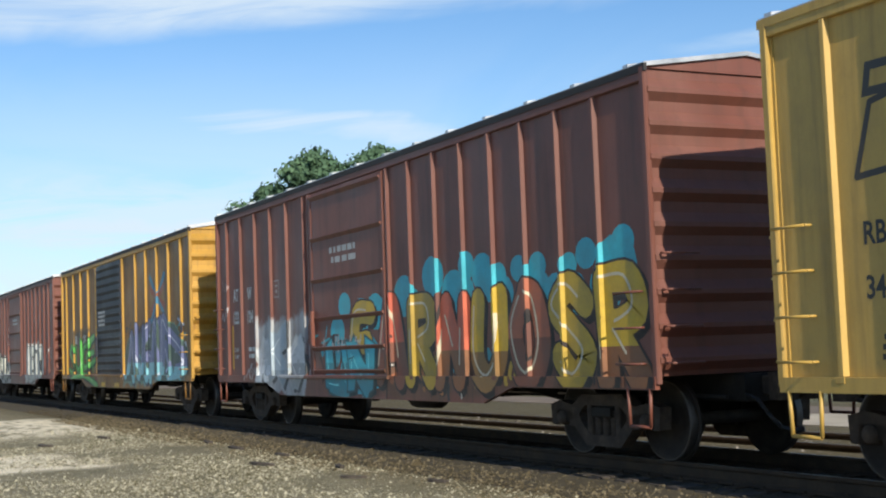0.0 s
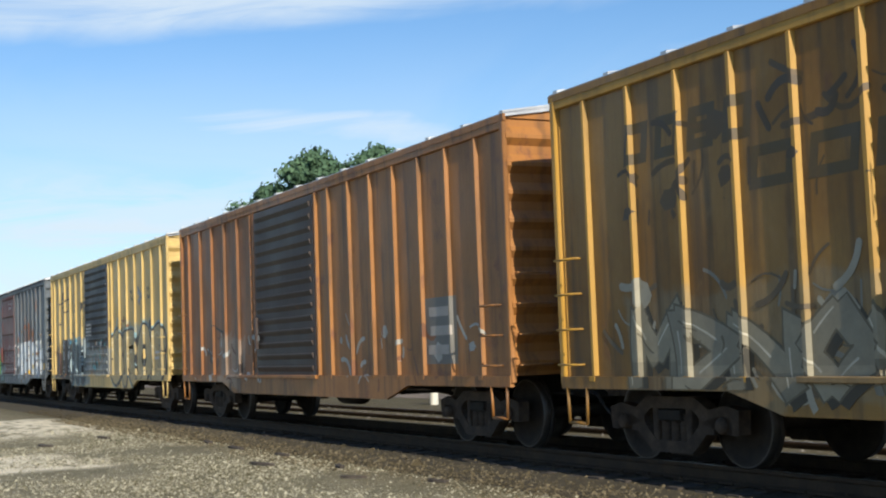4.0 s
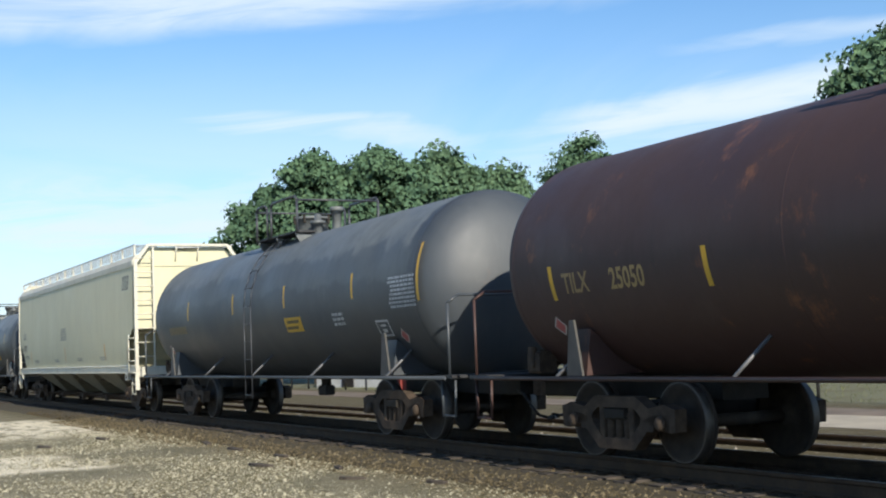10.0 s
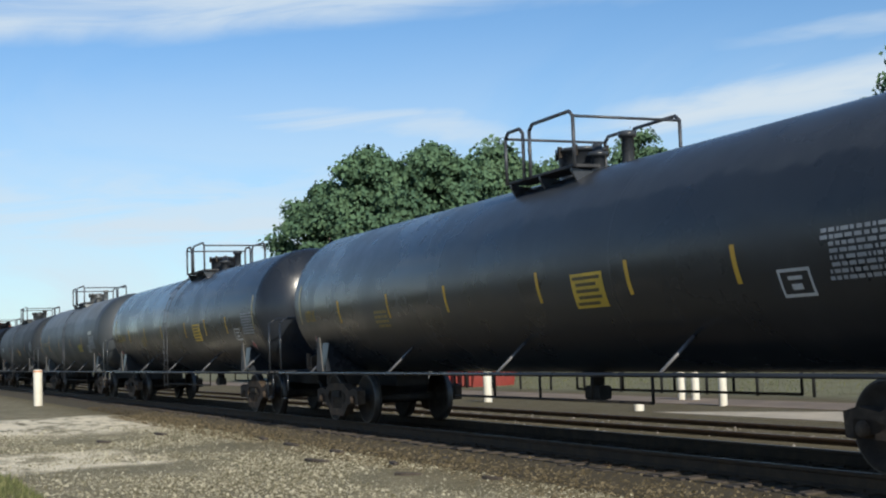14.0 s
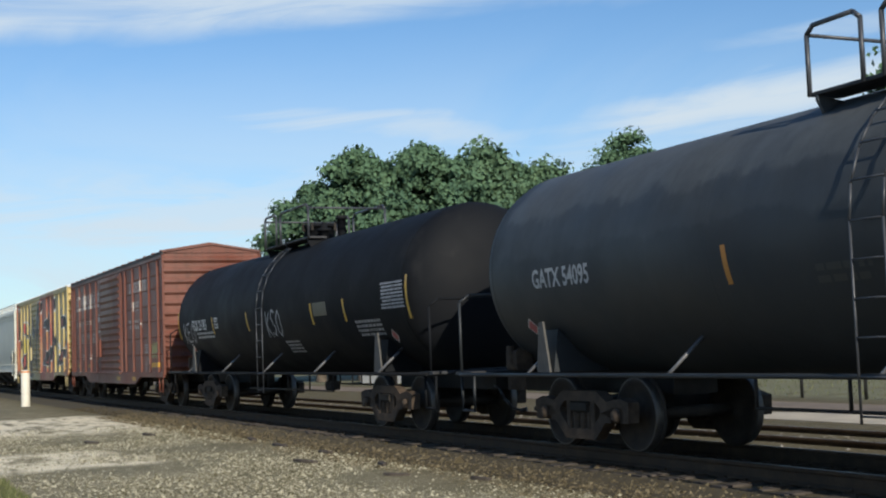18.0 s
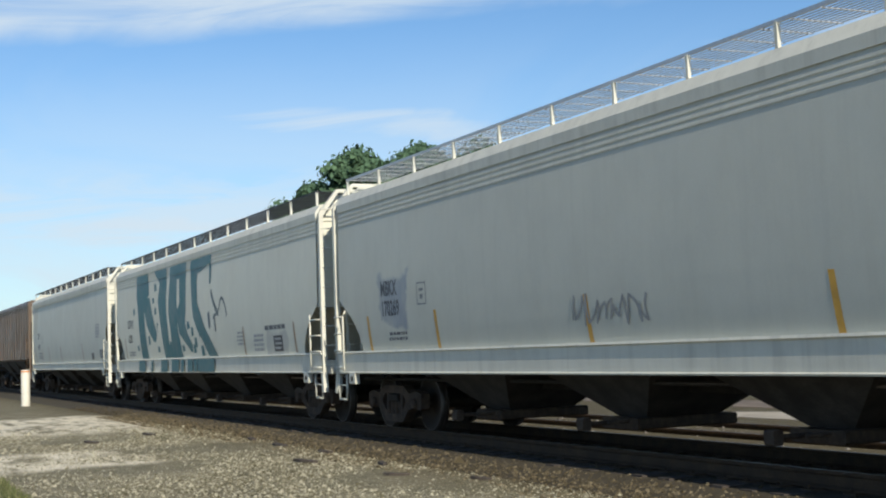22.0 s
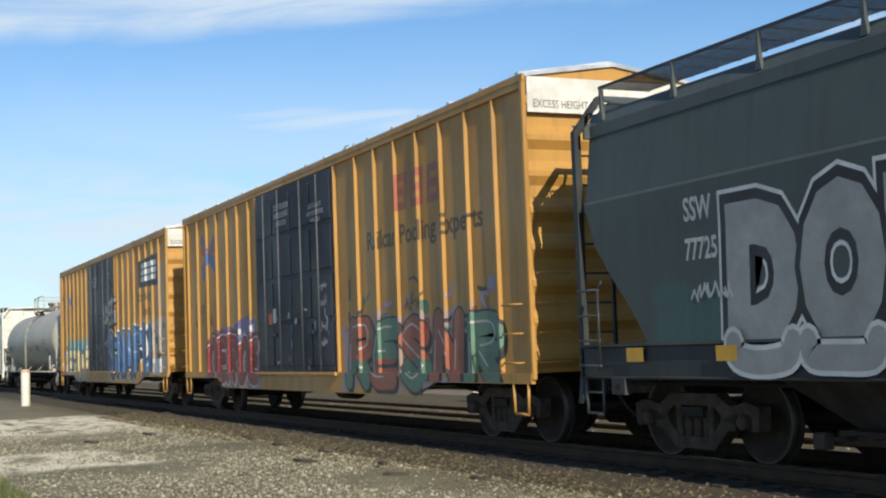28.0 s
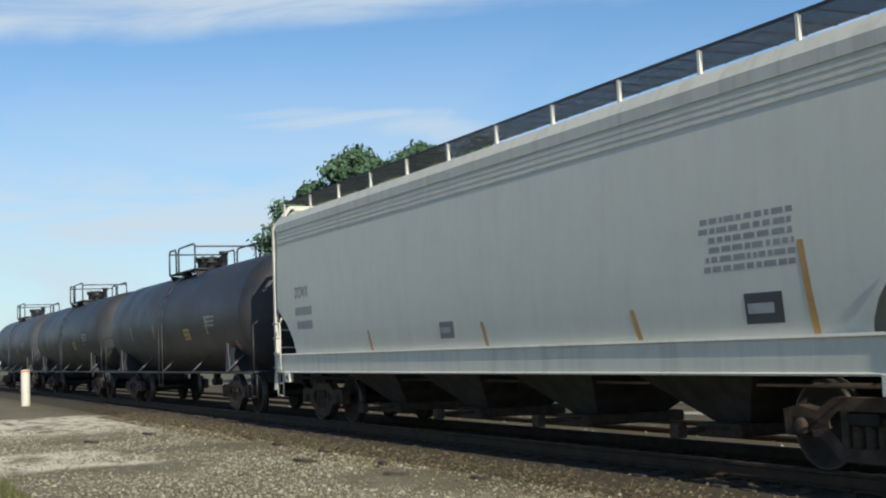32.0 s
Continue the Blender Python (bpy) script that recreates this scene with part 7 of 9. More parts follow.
mess(wall, car, -7.2, -2.0, 1.9, 3.9, ((0.085, 0.10, 0.12), (0.12, 0.05, 0.03)), 30, 79, .45, 0)
for k in range(6):
    x, t_ = -1.55 + k * .47, .08 * (k % 3)
    wall.lay(stroke([(x, 1.15), (x + .02, 1.70 + t_), (x + .10, 1.93 + t_), (x + .22, 2.0 + t_), (x + .34, 1.93 + t_), (x + .42, 1.70 + t_), (x + .40, 1.3)], .045), car, "scrawl", (0.50, 0.45, 0.45), .05)
for k in range(5):
    x = -1.5 + k * .56
    wall.lay(stroke([(x, .70), (x + .05, 1.0), (x + .16, 1.2), (x + .30, 1.2), (x + .42, 1.0), (x + .48, .75)], .045), car, "scrawl", (0.50, 0.45, 0.45), .05)
for cols, n_, sd, sz in ((((0.40, 0.43, 0.45), (0.30, 0.35, 0.40)), 70, 731, .9), (((0.42, 0.44, 0.44), (0.16, 0.09, 0.05), (0.10, 0.15, 0.26), (0.30, 0.26, 0.16)), 90, 732, .42)):
    mess(wall, car, 1.8, 7.0, .85, 2.15, cols, n_, sd, sz, 0)
mess(wall, car, 1.8, 7.0, .75, 2.2, ((0.08, 0.11, 0.16), (0.44, 0.45, 0.45)), 36, 733, .5, .75)
for tx, x, z in (("K", -6.65, 2.28), ("C", -5.75, 2.28), ("S", -5.0, 2.28), ("16", -6.92, 1.93), ("10", -5.92, 1.93), ("15", -5.1, 1.93)):
    write(wall, car, tx, x, z, .27, STENCIL, .72)
write(wall, car, "CLOSE AND LOCK DOORS", -.15, 3.80, .085, (0.55, 0.52, 0.50), .8, .015, True)
write(wall, car, "BEFORE MOVING CAR", -.15, 3.64, .085, (0.55, 0.52, 0.50), .8, .015, True)
for patch in (rect(1.85, 2.35, 1.0, 1.14), rect(3.75, 4.25, 1.0, 1.14), rect(6.9, 7.4, 1.15, 1.38)):
    wall.lay(patch, car, "reflective_strip", YELLOW)
tag(wall, car, 5.1, 3.0, .4, .9, (0.10, 0.11, 0.12), 75, .04)
placard(wall, car, 5.5, 5.95, 1.45, 1.75, (0.05, 0.05, 0.06), (0.3, 0.3, 0.3), 1)
frame_mark(wall, car, 6.3, 6.6, 1.3, 1.65, (0.5, 0.5, 0.5), .03)

# ---- dark blue boxcar
car, wall, qc, hl = add(boxcar(131.62, 147.0, "dark blue boxcar with yellow marks and orange graffiti", (0.032, 0.046, 0.066), door=(138.4, 141.7), seed=8, rust=0.12, posts=((-7.0, .94, 6), (2.23, .945, 6)), seams=(1.95, 2.55, 3.18), streaks=.5,
                               faded=(0.075, 0.09, 0.11), zones=((-5.3, -1.9, .7, 1.8, (0.40, 0.42, 0.44), .85), (-6.4, -5.2, .9, 1.8, (0.06, 0.28, 0.32), .6))))
YL = (0.55, 0.36, 0.04)
for x in (4.30, 5.26, 6.22):
    wall.lay(rect(x, x + .50, 3.16, 3.30) + rect(x, x + .50, 3.62, 3.78) + rect(x + .04, x + .20, 3.30, 3.62) + rect(x - .02, x + .52, 2.98, 3.12), car, "logo_block", YL)
piece(wall, car, 1.5, 5.4, .82, 1.9, ((0.45, 0.12, 0.04), (0.50, 0.16, 0.05)), (0.14, 0.04, 0.02), (0.05, 0.16, 0.20), 5, 81, .40, .04, .6)
rides(wall, car, -5.35, -1.9, .72, 1.95, 3, ((0.44, 0.45, 0.50), (0.40, 0.41, 0.46)), (0.30, 0.085, 0.055), (0.55, 0.56, 0.58), None, 82, .46, .07, (0.26, 0.075, 0.05), (5, 3, 2))
write(wall, car, "124", -7.0, 1.56, .32, YL, .72)
mess(wall, car, 1.4, 5.5, .8, 2.1, ((0.45, 0.12, 0.04), (0.06, 0.20, 0.24), (0.02, 0.02, 0.02), (0.45, 0.45, 0.46)), 50, 85, .4)
mess(wall, car, -6.3, -1.9, .75, 1.95, ((0.06, 0.28, 0.32), (0.40, 0.40, 0.44), (0.32, 0.09, 0.06)), 34, 86, .35)
write(wall, car, "303", -6.06, 1.56, .32, YL, .72)
word_blocks(wall, car, -6.95, -5.3, 2.2, 2.5, 4, YL, 0, .45)
for patch in (rect(-6.9, -6.5, .95, 1.15), rect(-.4, .2, .66, .78), rect(6.2, 6.7, .95, 1.2)):
    wall.lay(patch, car, "reflective_strip", YELLOW)
frame_mark(wall, car, -3.95, -3.72, 2.35, 2.62, (0.40, 0.38, 0.25), .03)
frame_mark(wall, car, -3.1, -2.8, 2.45, 2.70, (0.45, 0.10, 0.05), .04)
for patch in (rect(-2.9, -2.55, 2.85, 2.97), rect(5.6, 6.1, 1.95, 2.1)):
    wall.lay(patch, car, "paper_scrap", (0.5, 0.5, 0.5))
tag(wall, car, -6.95, 2.8, .45, .9, (0.16, 0.18, 0.21), 83, .03)

# ---- red-brown boxcar with silver pieces
car, wall, qc, hl = add(boxcar(148.3, 164.0, "red-brown boxcar with lapped sheets and silver graffiti", (0.175, 0.058, 0.040), post_col=(0.150, 0.052, 0.036), door=(155.25, 158.5), door_kind="panel", door_col=(0.235, 0.066, 0.040), seed=9, rust=.25,
                               posts=((-7.27, 1.15, 5), (2.45, 1.13, 5)), seams=(1.45, 1.93, 2.41, 2.89, 3.34, 3.73), streaks=.6, zones=((-5.3, -2.1, .65, 1.3, (0.36, 0.42, 0.44), .85), (1.4, 5.0, .65, 2.2, (0.30, 0.38, 0.40), .6), (-7.1, -4.3, 1.55, 2.35, (0.02, 0.02, 0.022), .9, .2))))
piece(wall, car, 1.4, 5.1, .7, 2.2, ((0.44, 0.45, 0.45), (0.36, 0.38, 0.39)), (0.02, 0.02, 0.02), (0.22, 0.36, 0.40), 5, 91, .30, .05, .4)
piece(wall, car, -5.3, -2.1, .68, 1.5, ((0.44, 0.45, 0.46), (0.36, 0.38, 0.40)), (0.02, 0.02, 0.02), None, 6, 92, .30, .04)
piece(wall, car, -5.3, -3.6, 1.3, 2.1, ((0.30, 0.44, 0.46),), (0.05, 0.07, 0.05), None, 2, 93, .30, .04)
write(wall, car, "SOU", -7.06, 1.60, .28, WHITE, .70)
mess(wall, car, 1.3, 5.6, .68, 2.5, ((0.46, 0.47, 0.47), (0.02, 0.02, 0.02), (0.20, 0.36, 0.42), (0.30, 0.33, 0.34)), 110, 95, .5)
mess(wall, car, -5.4, -2.0, .68, 2.1, ((0.46, 0.47, 0.47), (0.02, 0.02, 0.02), (0.24, 0.38, 0.42)), 60, 96, .4)
write(wall, car, "530", -6.02, 1.64, .28, WHITE, .70)
write(wall, car, "LD LMT", -5.85, 1.44, .08, STENCIL, .8)
write(wall, car, "LT WT", -5.85, 1.28, .08, STENCIL, .8)
for patch in (rect(-7.05, -6.35, 1.22, 1.36), rect(-4.5, -4.0, 1.12, 1.26), rect(1.8, 2.3, 1.1, 1.22), rect(4.0, 4.5, 1.1, 1.22)):
    wall.lay(patch, car, "reflective_strip", YELLOW)
word_blocks(wall, car, 2.9, 5.4, 3.32, 3.56, 8, (0.22, 0.11, 0.085), 0, .55, 35, "worn_lettering")
word_blocks(wall, car, -6.6, -2.6, 3.32, 3.56, 8, (0.22, 0.11, 0.085), 0, .62, 36, "worn_lettering")
write(wall, car, "SER", 3.25, 2.82, .26, (0.27, 0.15, 0.12), .95)
write(wall, car, "TH  S", 2.95, 2.30, .26, (0.25, 0.13, 0.10), .95)
hand(wall, car, "SEKOH", -1.35, 1.78, 1.35, .30, (0.55, 0.50, 0.48), .03)
placard(wall, car, 5.15, 5.75, 1.28, 1.65, (0.04, 0.04, 0.04), (0.45, 0.45, 0.45), 3)

# ---- rust-brown tank
RUSTBROWN = (0.062, 0.034, 0.030)
car, wall, qc, hl = add(tankcar(174.0, "rust-brown tank wagon with faded yellow strips", RUSTBROWN, 16.6, seed=10, rust=.5, streaks=.5, rough=.55, faded=(0.085, 0.045, 0.04), strips=(-6.7, -3.7, -.92, 1.76, 4.2, 6.83)))
write(wall, car, "25050", -5.45, 1.98, .24, (0.35, 0.24, 0.10), .8)
write(wall, car, "TILX", -6.45, 1.98, .24, (0.30, 0.20, 0.09), .8)
placard(wall, car, 2.7, 3.55, 1.93, 2.2, (0.36, 0.34, 0.31), (0.15, 0.13, 0.12), 2)
frame_mark(wall, car, 6.1, 6.6, 1.62, 1.9, (0.40, 0.38, 0.36), .03)

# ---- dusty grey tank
# two paler bands up the shell: dust, and top light put into the colour
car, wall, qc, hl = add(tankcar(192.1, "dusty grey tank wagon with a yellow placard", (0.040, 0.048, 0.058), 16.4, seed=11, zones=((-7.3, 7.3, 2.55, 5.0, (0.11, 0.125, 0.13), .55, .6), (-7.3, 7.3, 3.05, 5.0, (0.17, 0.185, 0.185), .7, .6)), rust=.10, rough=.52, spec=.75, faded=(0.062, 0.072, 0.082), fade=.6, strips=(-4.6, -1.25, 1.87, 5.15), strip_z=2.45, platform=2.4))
placard(wall, car, 1.79, 2.66, 1.78, 2.06, YELLOW, (0.10, 0.07, 0.02), 2)
bars(wall, car, 4.16, 2.0, .5, .05, 3, (0.45, 0.46, 0.48), 4)
frame_mark(wall, car, 5.89, 6.37, 1.57, 1.86, (0.50, 0.50, 0.50), .035)
data_block(wall, car, 6.59, 7.55, 1.99, 2.51, (0.38, 0.40, 0.42))
wall.lay(rect(7.62, 7.70, 2.1, 2.98), car, "reflective_strip", YELLOW)
bars(wall, car, -6.4, 1.95, 1.6, .18, 1, (0.22, 0.17, 0.08), 5)

# ---- cream hopper
CREAM = (0.57, 0.54, 0.37)
# dusty cream, darkened to hold the shade beneath the body
cream_bay = paint("dusty_shaded_cream_bay", (0.20, 0.19, 0.145), .15, .5, .4, .7, 12.9)
cream_trim = paint("cream_trim", (0.58, 0.56, 0.47), .12, .2, .2, .5, 12.4)
car, wall, qc, hl = add(hopper(201.6, 220.6, "cream covered hopper wagon with pale roof walk", CREAM, seed=12, rust=.08, streaks=.07, trim=cream_trim, walk_posts=14, sill=(1.05, 1.27), roof_lips=0, top=4.16, faded=(0.63, 0.60, 0.44), walk_mat=galvanised, bay_mat=cream_bay))
write(wall, car, "CAIX", -8.38, 2.33, .25, (0.06, 0.06, 0.06), .72)
write(wall, car, "600070", -8.36, 1.88, .23, (0.06, 0.06, 0.06), .72)
word_blocks(wall, car, 8.0, 8.8, 3.3, 3.68, 3, (0.08, 0.08, 0.08), .15, .3)
bars(wall, car, -.94, 2.48, 1.0, .05, 5, (0.20, 0.20, 0.18), 5)
bars(wall, car, -8.2, 1.68, .9, .04, 2, (0.12, 0.12, 0.12), 6)
for x in (-6.9, -.35, 5.6):
    wall.lay(rect(x, x + .09, 1.42, 1.9), car, "reflective_strip", (0.60, 0.34, 0.06))
for x in (-6.2, -2.3, 1.5, 4.9):
    bars(wall, car, x, 1.50, .9, .035, 2, (0.22, 0.22, 0.20), int(x * 3))

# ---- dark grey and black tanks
# upper shell paled in two steps for the light it catches, dust too
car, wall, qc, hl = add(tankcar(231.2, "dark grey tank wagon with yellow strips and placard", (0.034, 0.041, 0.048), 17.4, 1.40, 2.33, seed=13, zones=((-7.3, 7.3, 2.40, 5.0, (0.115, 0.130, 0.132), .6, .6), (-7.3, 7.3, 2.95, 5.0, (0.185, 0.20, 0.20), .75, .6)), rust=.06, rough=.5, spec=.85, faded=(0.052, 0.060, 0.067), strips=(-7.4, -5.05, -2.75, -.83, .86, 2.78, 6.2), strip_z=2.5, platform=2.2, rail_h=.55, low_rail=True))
placard(wall, car, 3.6, 4.4, 1.62, 1.94, YELLOW, (0.12, 0.09, 0.02), 3)
write(wall, car, "UTLX 668844", -7.25, 2.05, .23, (0.36, 0.22, 0.06), .72)
wall.lay(rect(-7.55, -7.47, 1.9, 2.78), car, "reflective_strip", YELLOW)

for q_, s_, o in ((251.3, 14, -.5), (272.3, 15, .2)):
    # slightly paler crown bands stand in for sky light on the black shell
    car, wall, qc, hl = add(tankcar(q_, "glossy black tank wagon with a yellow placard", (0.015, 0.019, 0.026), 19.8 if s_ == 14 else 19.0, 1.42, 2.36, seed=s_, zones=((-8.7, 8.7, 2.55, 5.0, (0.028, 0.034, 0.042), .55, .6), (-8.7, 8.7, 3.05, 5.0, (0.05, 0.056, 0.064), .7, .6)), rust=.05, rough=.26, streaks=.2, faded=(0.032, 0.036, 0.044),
                                    strips=[o + x for x in (-6.15, -3.7, -1.3, 1.7, 3.93, 6.0)], platform=2.0, crown=.9 + o, rail_h=.72, low_rail=True, ladder=s_ == 15, inset=2.1))
    placard(wall, car, 2.6 + o, 3.37 + o, 1.78, 2.23, (0.62, 0.40, 0.04), (0.10, 0.07, 0.02), 5)
    frame_mark(wall, car, 6.64 + o, 7.13 + o, 1.71, 2.01, (0.50, 0.50, 0.50), .035)
    data_block(wall, car, 7.35 + o, 8.3 + o, 1.81, 2.35, (0.33, 0.34, 0.36))
    write(wall, car, "UTLX 201610" if s_ == 15 else "UTLX", -8.1 + o, 1.98, .22, (0.42, 0.28, 0.05), .70)
    for x in (-8.45 + o, 8.35 + o):
        wall.lay(rect(x, x + .07, 1.95, 2.73), car, "reflective_strip", (0.50, 0.42, 0.22))
    bars(wall, car, -4.4 + o, 2.0, .6, .05, 4, (0.30, 0.22, 0.06), s_ + 2)

# crown bands paint in the lighter, sky-lit top along with dust
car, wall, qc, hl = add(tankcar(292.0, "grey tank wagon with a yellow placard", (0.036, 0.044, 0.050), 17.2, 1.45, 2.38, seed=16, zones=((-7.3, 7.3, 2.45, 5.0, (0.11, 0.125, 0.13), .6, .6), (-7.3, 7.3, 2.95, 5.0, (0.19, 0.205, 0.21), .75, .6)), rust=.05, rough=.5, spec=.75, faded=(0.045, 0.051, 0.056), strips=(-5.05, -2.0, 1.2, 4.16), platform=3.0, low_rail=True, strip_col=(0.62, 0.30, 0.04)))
placard(wall, car, 3.1, 3.93, 1.74, 2.03, (0.48, 0.38, 0.04), (0.12, 0.10, 0.02), 4)
frame_mark(wall, car, 5.33, 5.83, 1.68, 1.97, (0.55, 0.55, 0.55), .035)
data_block(wall, car, 5.78, 7.0, 1.80, 2.30, (0.40, 0.41, 0.42))
wall.lay(rect(5.8, 6.6, 2.36, 2.5), car, "label_band", (0.42, 0.40, 0.34))
bars(wall, car, -6.9, 2.1, 1.6, .18, 1, (0.20, 0.18, 0.10), 8)
for x in (-7.75, -4.95):
    wall.lay(rect(x, x + .09, 1.85, 2.57), car, "reflective_strip", (0.62, 0.32, 0.03))

# weaker pale bands: light on the upper half painted in, plus dust
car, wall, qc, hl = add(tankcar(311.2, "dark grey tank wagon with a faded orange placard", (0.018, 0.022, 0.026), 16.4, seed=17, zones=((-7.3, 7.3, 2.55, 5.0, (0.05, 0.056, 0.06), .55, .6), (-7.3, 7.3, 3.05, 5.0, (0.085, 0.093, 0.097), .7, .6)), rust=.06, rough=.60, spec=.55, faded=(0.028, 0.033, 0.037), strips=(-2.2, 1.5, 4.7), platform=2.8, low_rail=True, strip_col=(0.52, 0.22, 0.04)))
placard(wall, car, 1.8, 2.46, 1.79, 2.08, (0.40, 0.22, 0.03), (0.20, 0.11, 0.02), 3)
frame_mark(wall, car, 5.75, 6.31, 1.63, 1.93, (0.32, 0.33, 0.34), .03)
data_block(wall, car, 6.6, 7.6, 1.95, 2.43, (0.30, 0.32, 0.33))
write(wall, car, "GATX 54095", -6.34, 2.1, .24, (0.40, 0.41, 0.42), .78)
tag(wall, car, 3.4, 2.9, .8, .8, (0.03, 0.035, 0.035), 9, .05)
bars(wall, car, -.9, 1.95, .8, .07, 2, (0.035, 0.04, 0.04), 9)

car, wall, qc, hl = add(tankcar(329.6, "black tank wagon with white marks and scrawls", (0.006, 0.007, 0.009), 16.6, spec=.16, seed=18, rust=.02, rough=.68, streaks=.15, faded=(0.011, 0.012, 0.015), strips=(-4.25, -1.3, 3.1, 4.9), platform=3.0, low_rail=True))
write(wall, car, "TILX 251765", -6.2, 2.04, .26, (0.62, 0.62, 0.62), .70)
frame_mark(wall, car, -4.06, -3.76, 2.04, 2.30, (0.55, 0.55, 0.55), .04)
bars(wall, car, -6.0, 1.92, 1.7, .06, 2, (0.40, 0.40, 0.40), 10)
hand(wall, car, "KSO", .08, 1.72, 1.05, .55, (0.40, 0.40, 0.42), .04)
hand(wall, car, "KEO", -7.2, 1.72, 1.1, .5, (0.36, 0.36, 0.38), .04)
data_block(wall, car, 6.7, 7.7, 2.02, 2.5, (0.38, 0.38, 0.40))
wall.lay(rect(3.22, 3.98, 2.06, 2.32), car, "label_band", (0.09, 0.08, 0.05))
for x in (-7.7, 7.8):
    wall.lay(rect(x, x + .08, 1.85, 2.57), car, "reflective_strip", YELLOW)
bars(wall, car, .9, 1.55, .9, .05, 4, (0.30, 0.30, 0.31), 13)
bars(wall, car, 5.3, 1.85, 1.2, .05, 4, (0.28, 0.28, 0.29), 14)

# ---- rust-red boxcar with worn white lettering
car, wall, qc, hl = add(boxcar(339.1, 354.8, "rust-red boxcar with worn white lettering", (0.180, 0.050, 0.027), post_col=(0.145, 0.044, 0.026), door=(345.22, 348.62), seed=19, fade=.5, faded=(0.205, 0.064, 0.036), rust=.36, posts=((-7.23, 1.16, 5), (2.54, 1.16, 5)), seams=(1.5, 2.0, 2.46, 2.92, 3.39, 3.77), ribs=11, streaks=.65, roof_col=paint("rusty_roof", (0.14, 0.05, 0.035), .4, .3, .3, .6, 19.5)))
WORN = (0.50, 0.44, 0.39)
word_blocks(wall, car, 3.08, 5.6, 3.42, 3.74, 8, WORN, 0, .38, 2, "worn_lettering")
write(wall, car, "SERVES", 3.31, 2.86, .28, WORN, .95)
write(wall, car, "THE SOUTH", 2.94, 2.30, .28, WORN, .95)
word_blocks(wall, car, -6.9, -1.9, 3.25, 3.80, 8, (0.46, 0.41, 0.37), .03, .40, 3, "worn_lettering")
write(wall, car, "GIVE A GREEN LIGHT TO INNOVATIONS", -6.9, 2.68, .15, (0.32, 0.25, 0.21), .83)
for x, two in ((-5.54, "53"), (-4.38, "21"), (-3.22, "62")):
    write(wall, car, two, x, 1.98, .38, (0.36, 0.28, 0.23), 1.25, middle=True)
ragged_patch(wall, car, 6.2, 7.0, 1.42, 1.80, (0.30, 0.27, 0.09), 3)
mess(wall, car, -2.5, -1.75, .8, 1.5, ((0.26, 0.22, 0.19), (0.06, 0.025, 0.02)), 12, 197, .35)
tag(wall, car, -2.35, 2.32, .95, .14, (0.40, 0.37, 0.34), 199, .03)
mess(wall, car, -6.9, -4.5, .75, 1.4, ((0.30, 0.26, 0.22), (0.06, 0.03, 0.02)), 18, 198, .35)
for patch in (rect(6.1, 7.2, 1.12, 1.26), rect(1.2, 1.7, .72, .84), rect(3.6, 4.1, .72, .84), rect(-6.6, -6.1, 1.14, 1.26), rect(-4.4, -3.9, 1.14, 1.26)):
    wall.lay(patch, car, "reflective_strip", (0.50, 0.27, 0.03))
tag(wall, car, 5.2, 1.0, .7, .5, (0.42, 0.38, 0.36), 15, .03)
frame_mark(wall, car, 5.25, 5.6, 1.55, 1.8, (0.42, 0.40, 0.38), .03)
for patch in (rect(-2.42, -2.12, 2.72, 2.96), rect(-2.22, -1.90, 1.70, 2.04)):
    wall.lay(patch, car, "paper_scrap", (0.5, 0.5, 0.48))
bars(wall, car, -5.6, 1.55, .6, .07, 2, WORN, 16)
bars(wall, car, -4.2, 1.55, .6, .07, 2, WORN, 17)

# ---- cream boxcar covered in red and black letters
car, wall, qc, hl = add(boxcar(355.85, 371.7, "cream boxcar covered in red and black graffiti", (0.44, 0.36, 0.18), post_col=(0.50, 0.38, 0.15), door=(363.4, 366.3), seed=20, posts=((-7.24, 1, 1), (-6.37, 1.17, 4), (2.26, 1.16, 5)), rust=.12, streaks=.35, ribs=10,
                               zones=((-8.2, -7.1, .6, 4.3, (0.31, 0.068, 0.058), 1.0, .1), (0.2, 4.35, .6, 4.3, (0.31, 0.068, 0.058), 1.0, .1), (6.9, 8.0, .6, 2.2, (0.31, 0.068, 0.058), .95, .2), (-5.9, -4.1, 1.75, 2.6, (0.50, 0.42, 0.05), .75))))
BK = (0.018, 0.018, 0.020)
WL = (0.46, 0.46, 0.45)
RD = (0.31, 0.068, 0.058)
def black_form(pts, win=()):
    """One black letter limb with a pale edge, and its red window."""
    shape(wall, car, pts, BK, WL, .09)
    if win:
        wall.lay([coat(win, 34)], car, "graffiti_window", RD, .008)


black_form(((6.0, 3.23), (7.0, 3.22), (7.37, 3.13), (7.37, 2.6), (7.12, 2.6), (7.07, 2.84), (6.85, 2.77), (6.0, 2.76)), ((6.12, 3.17), (6.44, 3.15), (6.67, 2.83), (6.1, 2.84)))
black_form(((5.96, 3.24), (5.95, 3.47), (6.14, 3.57), (6.28, 3.51), (6.12, 3.45), (6.08, 3.22)))
black_form(((4.86, 1.25), (5.0, 1.46), (5.67, 1.6), (5.94, 1.89), (6.84, 1.92), (7.39, 1.96), (7.1, 1.69), (6.65, 1.41), (6.15, 1.29)), ((5.7, 1.47), (6.12, 1.82), (7.1, 1.81), (6.8, 1.54), (6.35, 1.42)))
